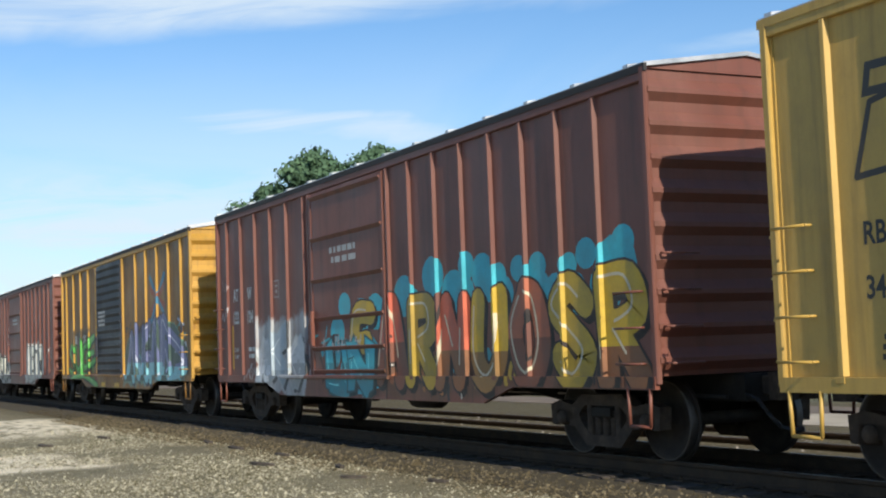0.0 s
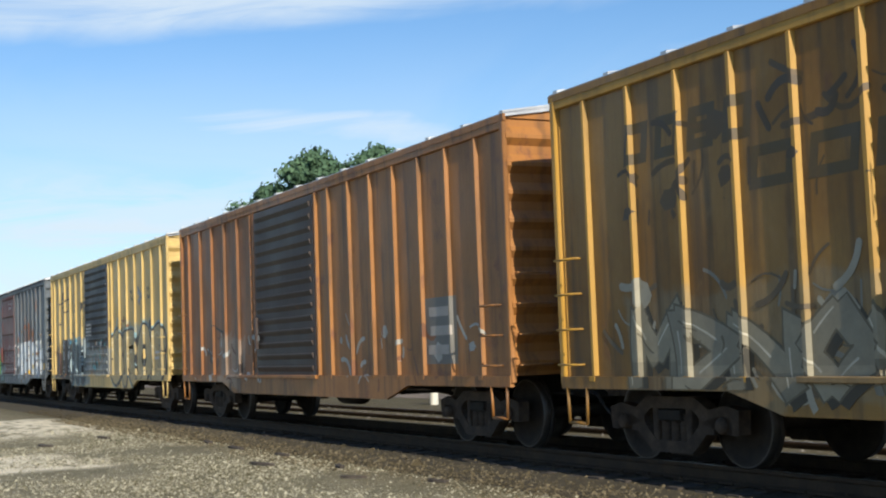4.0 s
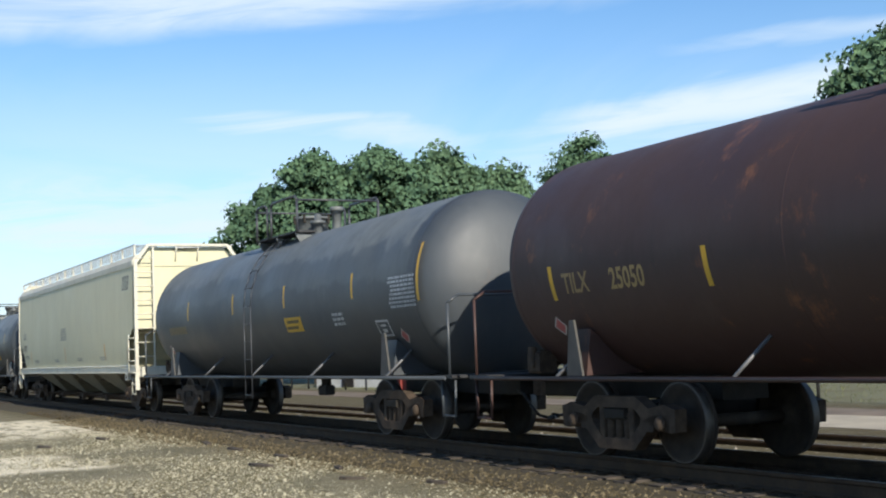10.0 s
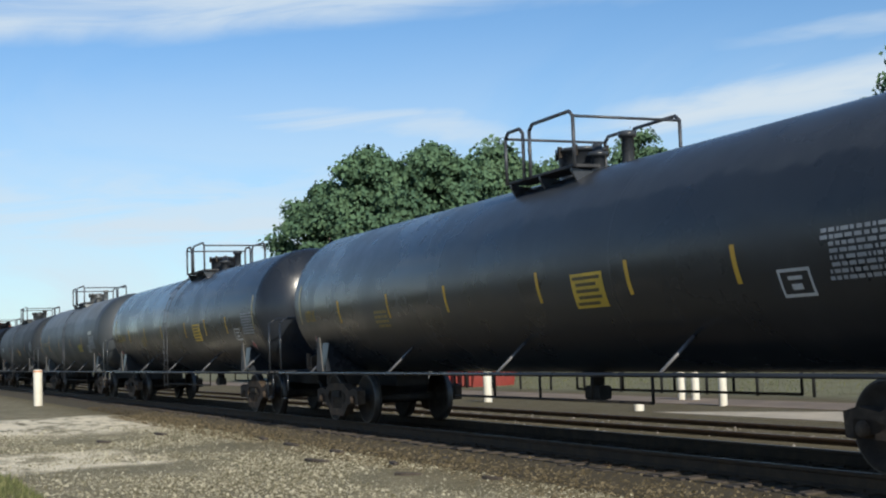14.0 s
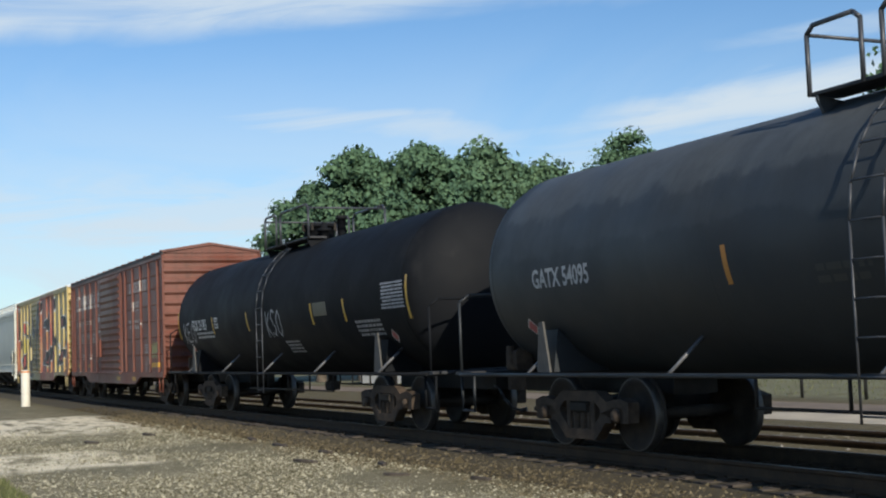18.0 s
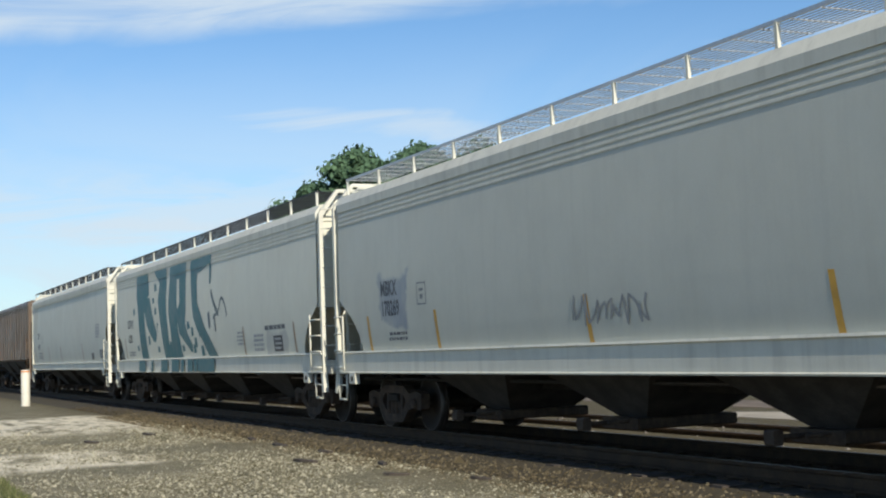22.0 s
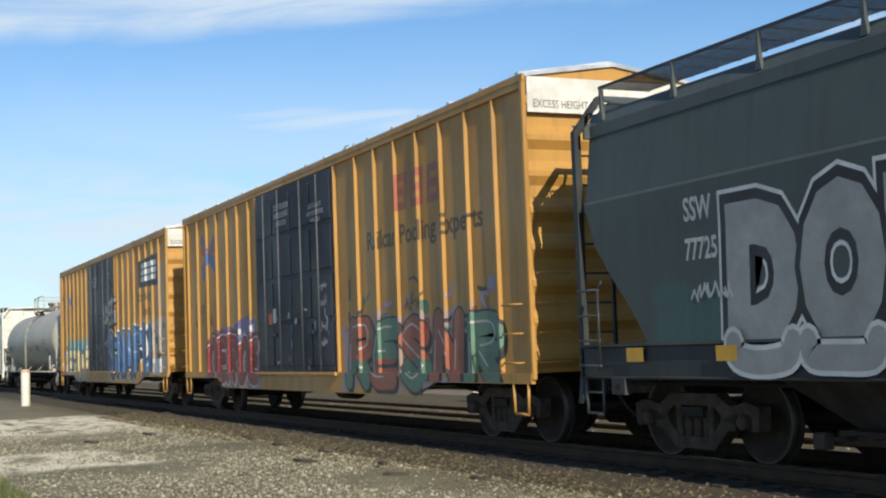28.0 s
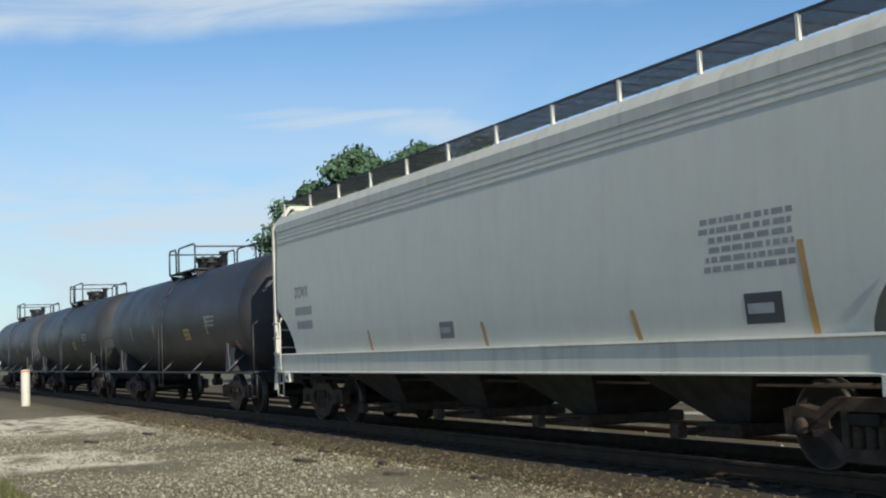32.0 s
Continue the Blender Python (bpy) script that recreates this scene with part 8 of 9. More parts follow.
black_form(((5.28, 2.9), (5.36, 3.03), (5.53, 3.02), (5.59, 2.87), (5.51, 2.41), (5.7, 2.11), (5.73, 1.92), (5.4, 1.9), (5.3, 2.19)))
black_form(((4.62, 4.1), (4.6, 3.63), (4.21, 3.04), (3.92, 2.04), (3.55, 1.53), (2.8, 1.25), (0.64, 1.3), (1.52, 1.59), (1.7, 1.8), (2.88, 1.93), (3.49, 2.06), (3.85, 2.5), (4.2, 3.24), (4.44, 3.9)), ((1.53, 1.34), (2.16, 1.82), (3.04, 1.8), (2.83, 1.48), (2.25, 1.36)))
black_form(((0.94, 2.94), (1.13, 3.18), (2.32, 3.27), (2.66, 3.51), (2.84, 3.45), (2.75, 3.25), (2.92, 2.92), (2.76, 2.76), (2.19, 2.78), (1.91, 2.95)))
black_form(((7.58, 3.42), (7.79, 3.56), (7.56, 2.28), (7.38, 2.04), (7.13, 1.98), (7.45, 2.5), (7.61, 3.0)))
black_form(((-7.24, 4.1), (-6.47, 4.04), (-6.72, 3.12), (-7.44, 2.34), (-7.9, 2.2), (-7.95, 2.46), (-7.44, 3.19)))
black_form(((-5.3, 3.37), (-4.13, 3.34), (-3.78, 3.19), (-3.96, 2.88), (-3.61, 2.87), (-4.07, 2.57), (-4.58, 2.68), (-5.36, 2.79)), ((-5.27, 3.3), (-4.83, 3.24), (-4.48, 2.86), (-5.31, 2.84)))
black_form(((-3.53, 4.12), (-3.33, 3.76), (-3.49, 3.29), (-3.87, 2.98), (-3.91, 3.27), (-3.62, 3.59)))
black_form(((-6.29, 0.7), (-6.36, 1.63), (-5.82, 1.77), (-4.37, 1.86), (-4.33, 1.5), (-4.76, 0.99), (-5.11, 0.7)), ((-6.19, 0.75), (-6.18, 1.37), (-4.95, 1.8), (-5.03, 1.44), (-5.58, 0.84)))
black_form(((-3.24, 0.79), (-3.31, 1.27), (-2.95, 1.66), (-2.92, 2.67), (-2.79, 2.73), (-2.76, 2.19), (-2.82, 1.66), (-2.3, 1.44), (-2.1, 1.12), (-2.4, 0.7)), ((-3.21, 0.79), (-3.18, 1.33), (-2.45, 1.35), (-2.5, 0.99), (-2.87, 0.75)))
black_form(((-1.95, 2.69), (-1.95, 3.41), (-1.85, 3.5), (-1.58, 3.24), (-1.6, 2.95), (-1.08, 2.95), (-1.03, 2.77), (-1.28, 2.58), (-1.69, 1.8), (-1.8, 1.87), (-1.35, 2.46), (-1.65, 2.62)))
black_form(((-0.53, 3.39), (-0.01, 4.1), (0.67, 4.05), (0.31, 3.2), (-0.43, 2.2), (-0.51, 1.57), (-0.31, 1.0), (-0.57, 1.0), (-0.79, 1.58), (-0.55, 2.39), (-0.66, 3.11)))
for x, z, r in ((4.62, 2.25, .46), (1.65, 2.45, .30), (-6.4, 2.3, .30), (-3.55, 2.3, .32)):
    wall.lay([[(x - r * .8, z), (x - .15 * r, z - .25 * r), (x, z - r), (x + .15 * r, z - .25 * r), (x + r * .8, z), (x + .15 * r, z + .25 * r), (x, z + r), (x - .15 * r, z + .25 * r)]], car, "graffiti_diamond", BK, .03)
write(wall, car, "RB", -5.75, 2.2, .28, (0.06, 0.055, 0.04), .8)
write(wall, car, "OX", -4.75, 2.2, .28, (0.06, 0.055, 0.04), .8)
write(wall, car, "33", -5.75, 1.8, .28, (0.06, 0.055, 0.04), .8)
write(wall, car, "341", -4.75, 1.8, .28, (0.06, 0.055, 0.04), .8)
tag(wall, car, -2.1, 1.4, 1.8, .28, (0.04, 0.04, 0.04), 18, .035)
tag(wall, car, 4.9, 1.05, 1.2, .4, (0.05, 0.05, 0.05), 19, .035)
mess(wall, car, -7.4, 7.4, .75, 1.6, ((0.05, 0.05, 0.05), (0.45, 0.44, 0.40), (0.28, 0.06, 0.05), (0.30, 0.24, 0.11)), 70, 199, .35)

# ---- pale grey hopper
trim_w = paint("off_white_trim", (0.64, 0.63, 0.54), .08, .2, .2, .5, 21.4)
car, wall, qc, hl = add(hopper(372.5, 393.0, "pale grey covered hopper wagon with a stencilled panel", (0.53, 0.535, 0.465), seed=21, rust=.03, streaks=.05, trim=trim_w, faded=(0.60, 0.605, 0.53), walk_mat=galvanised, roof_lips=3, walk_posts=14,
                               zones=((-8.17, -6.85, 1.77, 2.6, (0.24, 0.28, 0.34), .9),)))
write(wall, car, "MBKX", -8.0, 2.26, .25, (0.04, 0.045, 0.06), .72)
write(wall, car, "170269", -8.0, 1.93, .25, (0.04, 0.045, 0.06), .72)
frame_mark(wall, car, -6.5, -6.15, 2.05, 2.4, (0.18, 0.19, 0.20), .02)
bars(wall, car, -7.8, 1.60, .8, .05, 2, (0.10, 0.10, 0.12), 19)
for x in (-8.65, -5.86, -1.4, 3.0, 8.2):
    wall.lay([[(x, 1.36), (x + .10, 1.36), (x + .04, 1.95), (x - .05, 1.95)]], car, "reflective_strip", (0.58, 0.32, 0.05))
tag(wall, car, -1.8, 1.55, 1.8, .4, (0.27, 0.28, 0.28), 20, .04)
placard(wall, car, 8.1, 8.6, 1.45, 1.75, (0.06, 0.06, 0.07), (0.4, 0.4, 0.4), 2)

# ---- white hopper with the tall teal piece
car, wall, qc, hl = add(hopper(393.7, 413.8, "white covered hopper wagon with tall teal graffiti", (0.68, 0.67, 0.565), seed=22, rust=.03, streaks=.05, trim=trim_w, faded=(0.72, 0.71, 0.61), roof_lips=3, walk_posts=13,
                               zones=((6.4, 7.8, 1.35, 1.85, (0.36, 0.36, 0.36), .6),)))
TD = (0.028, 0.128, 0.148)


def bands(wall, parent, rows_of, col):
    """Broad brushed strokes as rows of (height, left edge, right edge); they run up over the lips of the roof."""
    for rows in rows_of:
        polys = [[(a1, z1), (b1, z1), (b0, z0), (a0, z0)] for (z0, a0, b0), (z1, a1, b1) in zip(rows, rows[1:])]
        polys = turned(cut(turned(polys), (3.60,)))
        for up in (False, True):
            some = [pl for pl in polys if (sum(p[1] for p in pl) / len(pl) > 3.60) == up]
            if some:
                wall.lay(some, parent, "graffiti_letter", col, .085 if up else .010)


bands(wall, car, (((3.84, -6.60, -5.04), (3.23, -6.72, -4.95), (2.98, -6.56, -5.50), (2.5, -6.45, -5.60), (1.37, -6.20, -5.30)),
                  ((3.13, -5.65, -4.86), (2.73, -5.55, -4.60), (2.33, -5.30, -4.25), (2.07, -4.90, -4.00), (1.84, -4.43, -4.16)),
                  ((3.84, -4.20, -2.67), (3.45, -3.55, -2.67), (3.0, -3.80, -2.75), (2.63, -3.65, -2.75), (2.13, -3.44, -2.62), (1.37, -3.20, -2.50))), TD)
bands(wall, car, (((1.82, -2.51, -2.40), (1.62, -2.56, -1.23), (1.37, -2.54, -1.09)),
                  ((3.47, -2.32, -1.48), (2.9, -2.50, -1.54), (2.6, -2.51, -1.48), (2.15, -2.33, -1.48), (1.62, -2.24, -1.20)),
                  ((3.84, -2.24, -.41), (3.46, -2.33, -.46)), ((3.46, -1.25, -.49), (2.82, -1.20, -.52), (2.58, -1.59, -.52)),
                  ((2.62, -1.99, -.52), (2.27, -1.46, -.65), (2.0, -1.31, -.46), (1.69, -.57, 0), (1.5, -.18, .02))), TD)
bands(wall, car, (((3.84, .12, 2.12), (3.66, .02, 2.08), (3.48, .03, .95)), ((3.66, 1.90, 2.10), (3.33, 1.89, 2.08), (3.14, 1.87, 2.02)),
                  ((3.5, .02, .74), (3.25, .03, .66), (2.72, .13, .69), (2.39, .22, 1.05), (2.06, .57, 1.39), (1.74, 1.11, 1.89), (1.37, 1.55, 2.40))), TD)
for k, (x, z) in enumerate(((-4.5, 2.93), (-4.25, 2.61), (-4.0, 2.13), (-5.15, 1.76), (-4.0, 1.53), (-.45, 2.09), (-.03, 1.9), (.26, 1.6), (-1.1, 1.52), (.74, 1.86), (.09, 1.46), (.87, 1.38), (-6.72, 1.6), (-7.2, 2.7), (-4.25, 3.27))):
    h = .17 + .03 * (k % 4)
    wall.lay([[(x + .02, z), (x + .24 + .04 * (k % 3), z + .02), (x + .22, z + h), (x, z + h)]], car, "graffiti_square", TD, .012)
sill_wall = Wall(-1.50, [])
for a, b in ((-6.3, -5.4), (-4.6, -4.4), (-3.35, -2.55), (-2.1, -1.25), (-1.0, -.7), (-.3, .2), (.35, .65), (.72, 2.35)):
    sill_wall.lay(rect(a, b, 1.0, 1.31), car, "graffiti_square", TD, .006)
SMOKE = (0.10, 0.13, 0.14)
for pts, w in ((((2.06, 2.93), (2.26, 2.67), (2.63, 2.38)), .13), (((2.2, 2.3), (2.67, 2.45), (2.89, 2.70), (3.07, 2.72), (3.28, 2.54), (3.4, 2.32)), .07), (((2.3, 2.33), (2.37, 2.02)), .13), (((1.77, 2.37), (1.81, 2.14)), .2)):
    wall.lay(stroke(glide(pts), w), car, "scrawl", SMOKE, .02)
write(wall, car, "DOWX", -8.08, 2.32, .25, (0.06, 0.065, 0.07), .75)
write(wall, car, "62135", -8.02, 1.88, .23, (0.06, 0.065, 0.07), .75)
bars(wall, car, -8.0, 1.55, .9, .045, 2, (0.16, 0.16, 0.17), 21)
bars(wall, car, 4.14, 1.85, .65, .05, 4, (0.30, 0.30, 0.31), 22)
bars(wall, car, 5.4, 1.75, .8, .06, 4, (0.32, 0.32, 0.33), 23)
bars(wall, car, 6.2, 1.88, 1.6, .09, 1, (0.10, 0.10, 0.11), 24)
placard(wall, car, 6.9, 7.5, 1.42, 1.75, (0.05, 0.05, 0.06), (0.4, 0.4, 0.4), 3)
for x in (-8.5, 4.7, 8.3):
    wall.lay([[(x, 1.38), (x + .10, 1.38), (x + .02, 2.0), (x - .06, 2.0)]], car, "reflective_strip", (0.36, 0.24, 0.13))

# ---- off-white hopper
car, wall, qc, hl = add(hopper(415.1, 433.9, "off-white covered hopper wagon with dark stencils", (0.62, 0.615, 0.53), seed=23, rust=.03, streaks=.06, trim=trim_w, faded=(0.67, 0.665, 0.58), roof_lips=0, walk_posts=13, top=4.20, sill=(1.05, 1.33), wings=True, lip_trim=True,
                               zones=((-8.6, -7.6, 2.6, 3.8, (0.48, 0.42, 0.28), .45),)))
write(wall, car, "ECUX", -7.51, 2.42, .27, (0.05, 0.055, 0.06), .62)
write(wall, car, "860395", -7.48, 1.95, .25, (0.05, 0.055, 0.06), .62)
frame_mark(wall, car, -6.3, -6.0, 2.2, 2.5, (0.16, 0.17, 0.18), .015)
bars(wall, car, -7.4, 1.75, 1.1, .06, 3, (0.18, 0.18, 0.19), 25)
for x in (-8.3, -6.2, -4.2, -1.0, 4.2):
    wall.lay([[(x, 1.40), (x + .08, 1.40), (x - .08, 2.0), (x - .15, 2.0)]], car, "reflective_strip", (0.30, 0.12, 0.07))
bars(wall, car, 6.9, 2.58, .9, .06, 5, (0.30, 0.30, 0.31), 26)
placard(wall, car, 5.96, 6.43, 1.42, 1.65, (0.05, 0.05, 0.05), (0.4, 0.4, 0.4), 2)
placard(wall, car, 7.6, 8.2, 1.45, 1.75, (0.16, 0.17, 0.17), (0.3, 0.3, 0.3), 2)

# ---- rusty ribbed hopper
car, wall, qc, hl = add(hopper(434.9, 451.2, "rusty brown ribbed hopper wagon with faded blue patches", (0.112, 0.076, 0.050), posts=17, post_mat=paint("chalky_post_paint", (0.118, 0.090, 0.068), .55, .6, .4, .65, 24.7), roof_lips=0, seed=24, rust=.45, streaks=.75, sill=None, top=4.30, walkway=False, bays=3, fade=.6,
                               faded=(0.150, 0.108, 0.076), levels=[(1.50, 6.90, 1.40), (1.56, 6.95, 1.46), (2.40, 7.00, 1.46), (2.75, 7.30, 1.46), (3.35, 7.88, 1.46), (4.05, 7.90, 1.46)],
                               zones=((-2.6, 2.7, 2.55, 3.4, (0.098, 0.122, 0.132), .6, .9), (-7.0, -5.7, 2.0, 2.75, (0.42, 0.40, 0.36), .6), (-1.0, 4.5, 3.5, 4.2, (0.150, 0.085, 0.046), .5), (3.0, 7.5, 2.2, 3.4, (0.155, 0.095, 0.055), .45), (-6.0, -2.8, 2.6, 3.6, (0.13, 0.110, 0.090), .5))))
frame_mark(wall, car, 3.0, 3.5, 1.62, 1.97, (0.34, 0.30, 0.25), .03)
frame_mark(wall, car, 3.96, 4.43, 1.62, 1.97, (0.34, 0.30, 0.25), .03)
for x in (-6.55, -3.2, 1.1, 3.7, 6.6):
    wall.lay(rect(x, x + .09, 1.62, 2.6 if x > 6 else 2.1), car, "reflective_strip", (0.50, 0.28, 0.03))

# ---- grey hopper
trim_g = paint("grey_trim", (0.40, 0.41, 0.40), .12, .3, .2, .5, 25.4)
car, wall, qc, hl = add(hopper(452.4, 469.4, "grey covered hopper wagon with grimy sill", (0.27, 0.29, 0.31), seed=25, rust=.06, streaks=.15, trim=trim_g, faded=(0.34, 0.36, 0.38), roof_lips=3, walk_posts=11))
bars(wall, car, -.6, 2.9, .8, .22, 2, (0.36, 0.38, 0.40), 27)
placard(wall, car, 4.6, 5.0, 1.5, 1.7, (0.12, 0.12, 0.13), (0.3, 0.3, 0.3), 2)

# ---- dark green hopper with silver piece
GREEN = (0.050, 0.068, 0.062)
green_sill_paint = paint("black_green_sill", (0.020, 0.024, 0.024), .2, .3, .3, .6, 26.6)
green_trim = paint("dark_green_trim", (0.060, 0.075, 0.075), .15, .3, .3, .5, 26.4)
car, wall, qc, hl = add(hopper(470.3, 486.3, "dark green covered hopper wagon with silver graffiti", GREEN, seed=26, rust=.06, streaks=.35, trim=green_trim, sill_mat=green_sill_paint, faded=(0.085, 0.105, 0.095), roof_lips=0, walk_posts=11, top=4.12, sill=(0.92, 1.33),
                               zones=((1.0, 5.4, 1.3, 3.3, (0.012, 0.018, 0.055), .95), (-6.3, -4.9, 1.35, 2.0, (0.03, 0.16, 0.15), .4)),
                               levels=[(1.32, 6.5, 1.46), (1.7, 6.8, 1.46), (2.1, 7.2, 1.46), (2.5, 7.55, 1.46), (3.02, 7.75, 1.475), (3.06, 7.76, 1.43), (3.95, 7.76, 1.33)]))
block_word(wall, car, "DONATE", -5.0, 1.8, 1.42, 2.75, ((0.27, 0.275, 0.27), (0.25, 0.255, 0.25)), (0.012, 0.012, 0.012), (0.55, 0.56, 0.55), .115, .085, .035, .05, .10, 4)
wall.lay(rect(2.0, 2.9, 1.3, 2.2), car, "graffiti_panel", (0.06, 0.07, 0.07), .014)
frame_mark(wall, car, 1.97, 2.93, 1.27, 2.23, (0.45, 0.46, 0.45), .05, "graffiti_outline")
for k in range(3):
    tag(wall, car, 3.0, 1.42 + .22 * k, 2.0, .17, (0.36, 0.37, 0.37), 262 + k, .028)
tag(wall, car, 2.1, 1.4, .65, .6, (0.02, 0.02, 0.02), 266, .04)
wall.lay(rect(2.90, 3.57, 2.52, 2.95) + [[(2.90, 2.52), (3.235, 2.28), (3.57, 2.52)], [(2.90, 2.95), (3.07, 3.05), (3.235, 2.95)], [(3.235, 2.95), (3.40, 3.05), (3.57, 2.95)]], car, "shield_emblem", (0.55, 0.55, 0.56), .006)
wall.lay(rect(2.96, 3.51, 2.74, 2.92), car, "shield_field", (0.02, 0.035, 0.11), .026)
wall.lay([r for k in range(5) for r in rect(3.0 + k * .10, 3.045 + k * .10, 2.42, 2.72)], car, "shield_stripe", (0.42, 0.05, 0.05), .026)
write(wall, car, "BUILDING", 3.69, 2.76, .14, (0.55, 0.56, 0.58), .82)
write(wall, car, "AMERICA", 3.69, 2.57, .14, (0.55, 0.56, 0.58), .82)
write(wall, car, "SSW", -5.70, 2.62, .25, (0.45, 0.46, 0.44), .72)
write(wall, car, "77725", -5.71, 2.20, .23, (0.45, 0.46, 0.44), .72)
tag(wall, car, -5.6, 1.75, .7, .2, (0.40, 0.41, 0.40), 267, .03)
green_sill = Wall(-1.50, [])
green_sill.low = (.935, 9.0, .935)
for k in range(6):
    x = -5.0 + k * 1.133
    foot = glide(((x + .10, 1.30), (x + .16, 1.16), (x + .50, 1.10 + .04 * (k % 2)), (x + .92, 1.15), (x + 1.02, 1.30)))
    green_sill.lay(stroke(foot, .34, 0), car, "graffiti_foot_edge", (0.52, 0.53, 0.52), .003)
    green_sill.lay(stroke(foot, .24, 8), car, "graffiti_foot", (0.27, 0.275, 0.27), .003)
for x in (-6.9, -5.2, -2.4, .4, 4.5):
    green_sill.lay(rect(x, x + .35, 1.12, 1.28), car, "reflective_strip", (0.62, 0.34, 0.03), .005)
placard(wall, car, 5.2, 5.6, 1.5, 1.95, (0.36, 0.38, 0.36), (0.12, 0.12, 0.12), 3)
placard(wall, car, 6.0, 6.5, 1.65, 2.2, (0.05, 0.05, 0.05), (0.38, 0.38, 0.38), 4)

# ---- two tall tan boxcars
TAN = (0.47, 0.245, 0.052)
car, wall, qc, hl = add(boxcar(487.6, 506.5, "tall tan boxcar with black plug doors", TAN, eave=4.92, door=(495.1, 499.9), door_kind="plug", door_col=DOORBLK, posts=((-9.03, 1, 1), (-8.05, .912, 6), (3.19, .9, 7)), seed=27, white_top=True, rust=.12, streaks=.32, faded=(0.41, 0.222, 0.062),
                               zones=((2.3, 7.6, .7, 1.9, (0.27, 0.24, 0.33), .85), (-7.3, -2.8, .65, 1.5, (0.20, 0.06, 0.05), .5)), ribs=8))
for x in (4.85, 5.50, 6.15):
    wall.lay(hollow(x, x + .50, 3.62, 4.22, .13, .1, .5), car, "logo_block", (0.34, 0.095, 0.045))
write(wall, car, "Railcar Pooling Experts", 3.56, 3.08, .32, (0.10, 0.055, 0.02), 1.08)
cross_mark(wall, car, -7.8, -6.35, 3.3, 4.35, .24, (0.075, 0.115, 0.25), (0.32, 0.10, 0.06))
cloud(wall, car, -6.6, -3.2, 1.6, 2.1, (0.13, 0.10, 0.22), 270, .28, 9)
rides(wall, car, -7.3, -2.8, .68, 1.9, 5, ((0.20, 0.026, 0.022), (0.17, 0.024, 0.020)), (0.50, 0.48, 0.46), (0.30, 0.08, 0.07), None, 271, .33, .03, (0.13, 0.022, 0.02), (5, 4, 2, 5, 4))
rides(wall, car, 2.5, 8.6, .68, 2.0, 5, ((0.32, 0.10, 0.05), (0.11, 0.20, 0.13), (0.34, 0.10, 0.05)), (0.03, 0.03, 0.03), (0.45, 0.42, 0.38), ((0.09, 0.17, 0.11), (0.30, 0.09, 0.05)), 272, .36, .035, None, (2, 4, 0, 6, 2))
for i, tx in enumerate(("CLOSE THIS DOOR", "BEFORE CLOSING", "MAIN DOOR")):
    write(wall, car, tx, -1.0, 4.32 - i * .17, .115, (0.5, 0.5, 0.5), .72, .015, True)
for tx, x, z in (("TB", -8.45, 2.42), ("OX", -7.9, 2.42), ("66", -8.45, 2.12), ("14", -7.9, 2.12), ("66", -7.05, 2.12)):
    write(wall, car, tx, x, z, .24, (0.14, 0.075, 0.03), .70)
for i, tx in enumerate(("CLOSE AND LOCK", "BOTH DOORS BEFORE", "MOVING CAR")):
    write(wall, car, tx, 1.1, 4.12 - i * .14, .09, (0.5, 0.5, 0.5), .72, .015, True)
placard(wall, car, 7.3, 7.9, 1.5, 1.85, (0.05, 0.05, 0.05), (0.45, 0.45, 0.45), 2)
for patch, tint in ((rect(-1.98, -1.76, 1.98, 2.20), (0.50, 0.10, 0.03)), (rect(-1.68, -1.46, 2.00, 2.30), (0.48, 0.47, 0.45))):
    wall.lay(patch, car, "paper_label", tint, .02)
tag(wall, car, 5.2, 1.95, .7, .35, (0.12, 0.06, 0.05), 274, .03)
mess(wall, car, 2.4, 8.7, .75, 2.3, ((0.03, 0.03, 0.03), (0.27, 0.24, 0.34), (0.30, 0.10, 0.05), (0.09, 0.17, 0.11)), 70, 277, .4)
mess(wall, car, -7.4, -2.8, .75, 2.0, ((0.18, 0.04, 0.03), (0.5, 0.48, 0.46)), 30, 278, .35)
mess(wall, car, -2.4, 1.8, .98, 2.4, ((0.40, 0.40, 0.42), (0.10, 0.11, 0.13)), 24, 279, .2)
for z in (1.45, 1.75, 2.2, 2.5):
    tag(wall, car, 1.3, z, .35, .2, (0.45, 0.42, 0.42), int(z * 100), .03)

car, wall, qc, hl = add(boxcar(508.6, 527.5, "tall tan boxcar with blue graffiti and black plug doors", TAN, eave=4.92, door=(516.2, 520.85), door_kind="plug", door_col=DOORBLK, posts=((-9.03, 1, 1), (-8.05, .912, 6), (2.43, .87, 8)), seed=28, white_top=True, rust=.12, streaks=.32, faded=(0.38, 0.24, 0.10),
                               zones=((-7.9, -2.8, 1.25, 2.15, (0.04, 0.30, 0.36), .85), (7.6, 9.2, 1.0, 2.55, (0.42, 0.42, 0.41), .85), (8.0, 9.3, 2.7, 4.2, (0.36, 0.33, 0.28), .45)), ribs=8))
rides(wall, car, .85, 7.25, .78, 2.42, 5, ((0.085, 0.17, 0.32), (0.075, 0.155, 0.30)), (0.014, 0.020, 0.045), (0.30, 0.42, 0.58), ((0.055, 0.115, 0.24),), 3, .40, .05, (0.50, 0.51, 0.50), (0, 6, 1, 8, 3))
wall.lay([[(5.75, 3.5), (8.2, 3.48), (8.3, 4.40), (5.8, 4.30)]], car, "logo_panel", (0.025, 0.025, 0.028), .005)
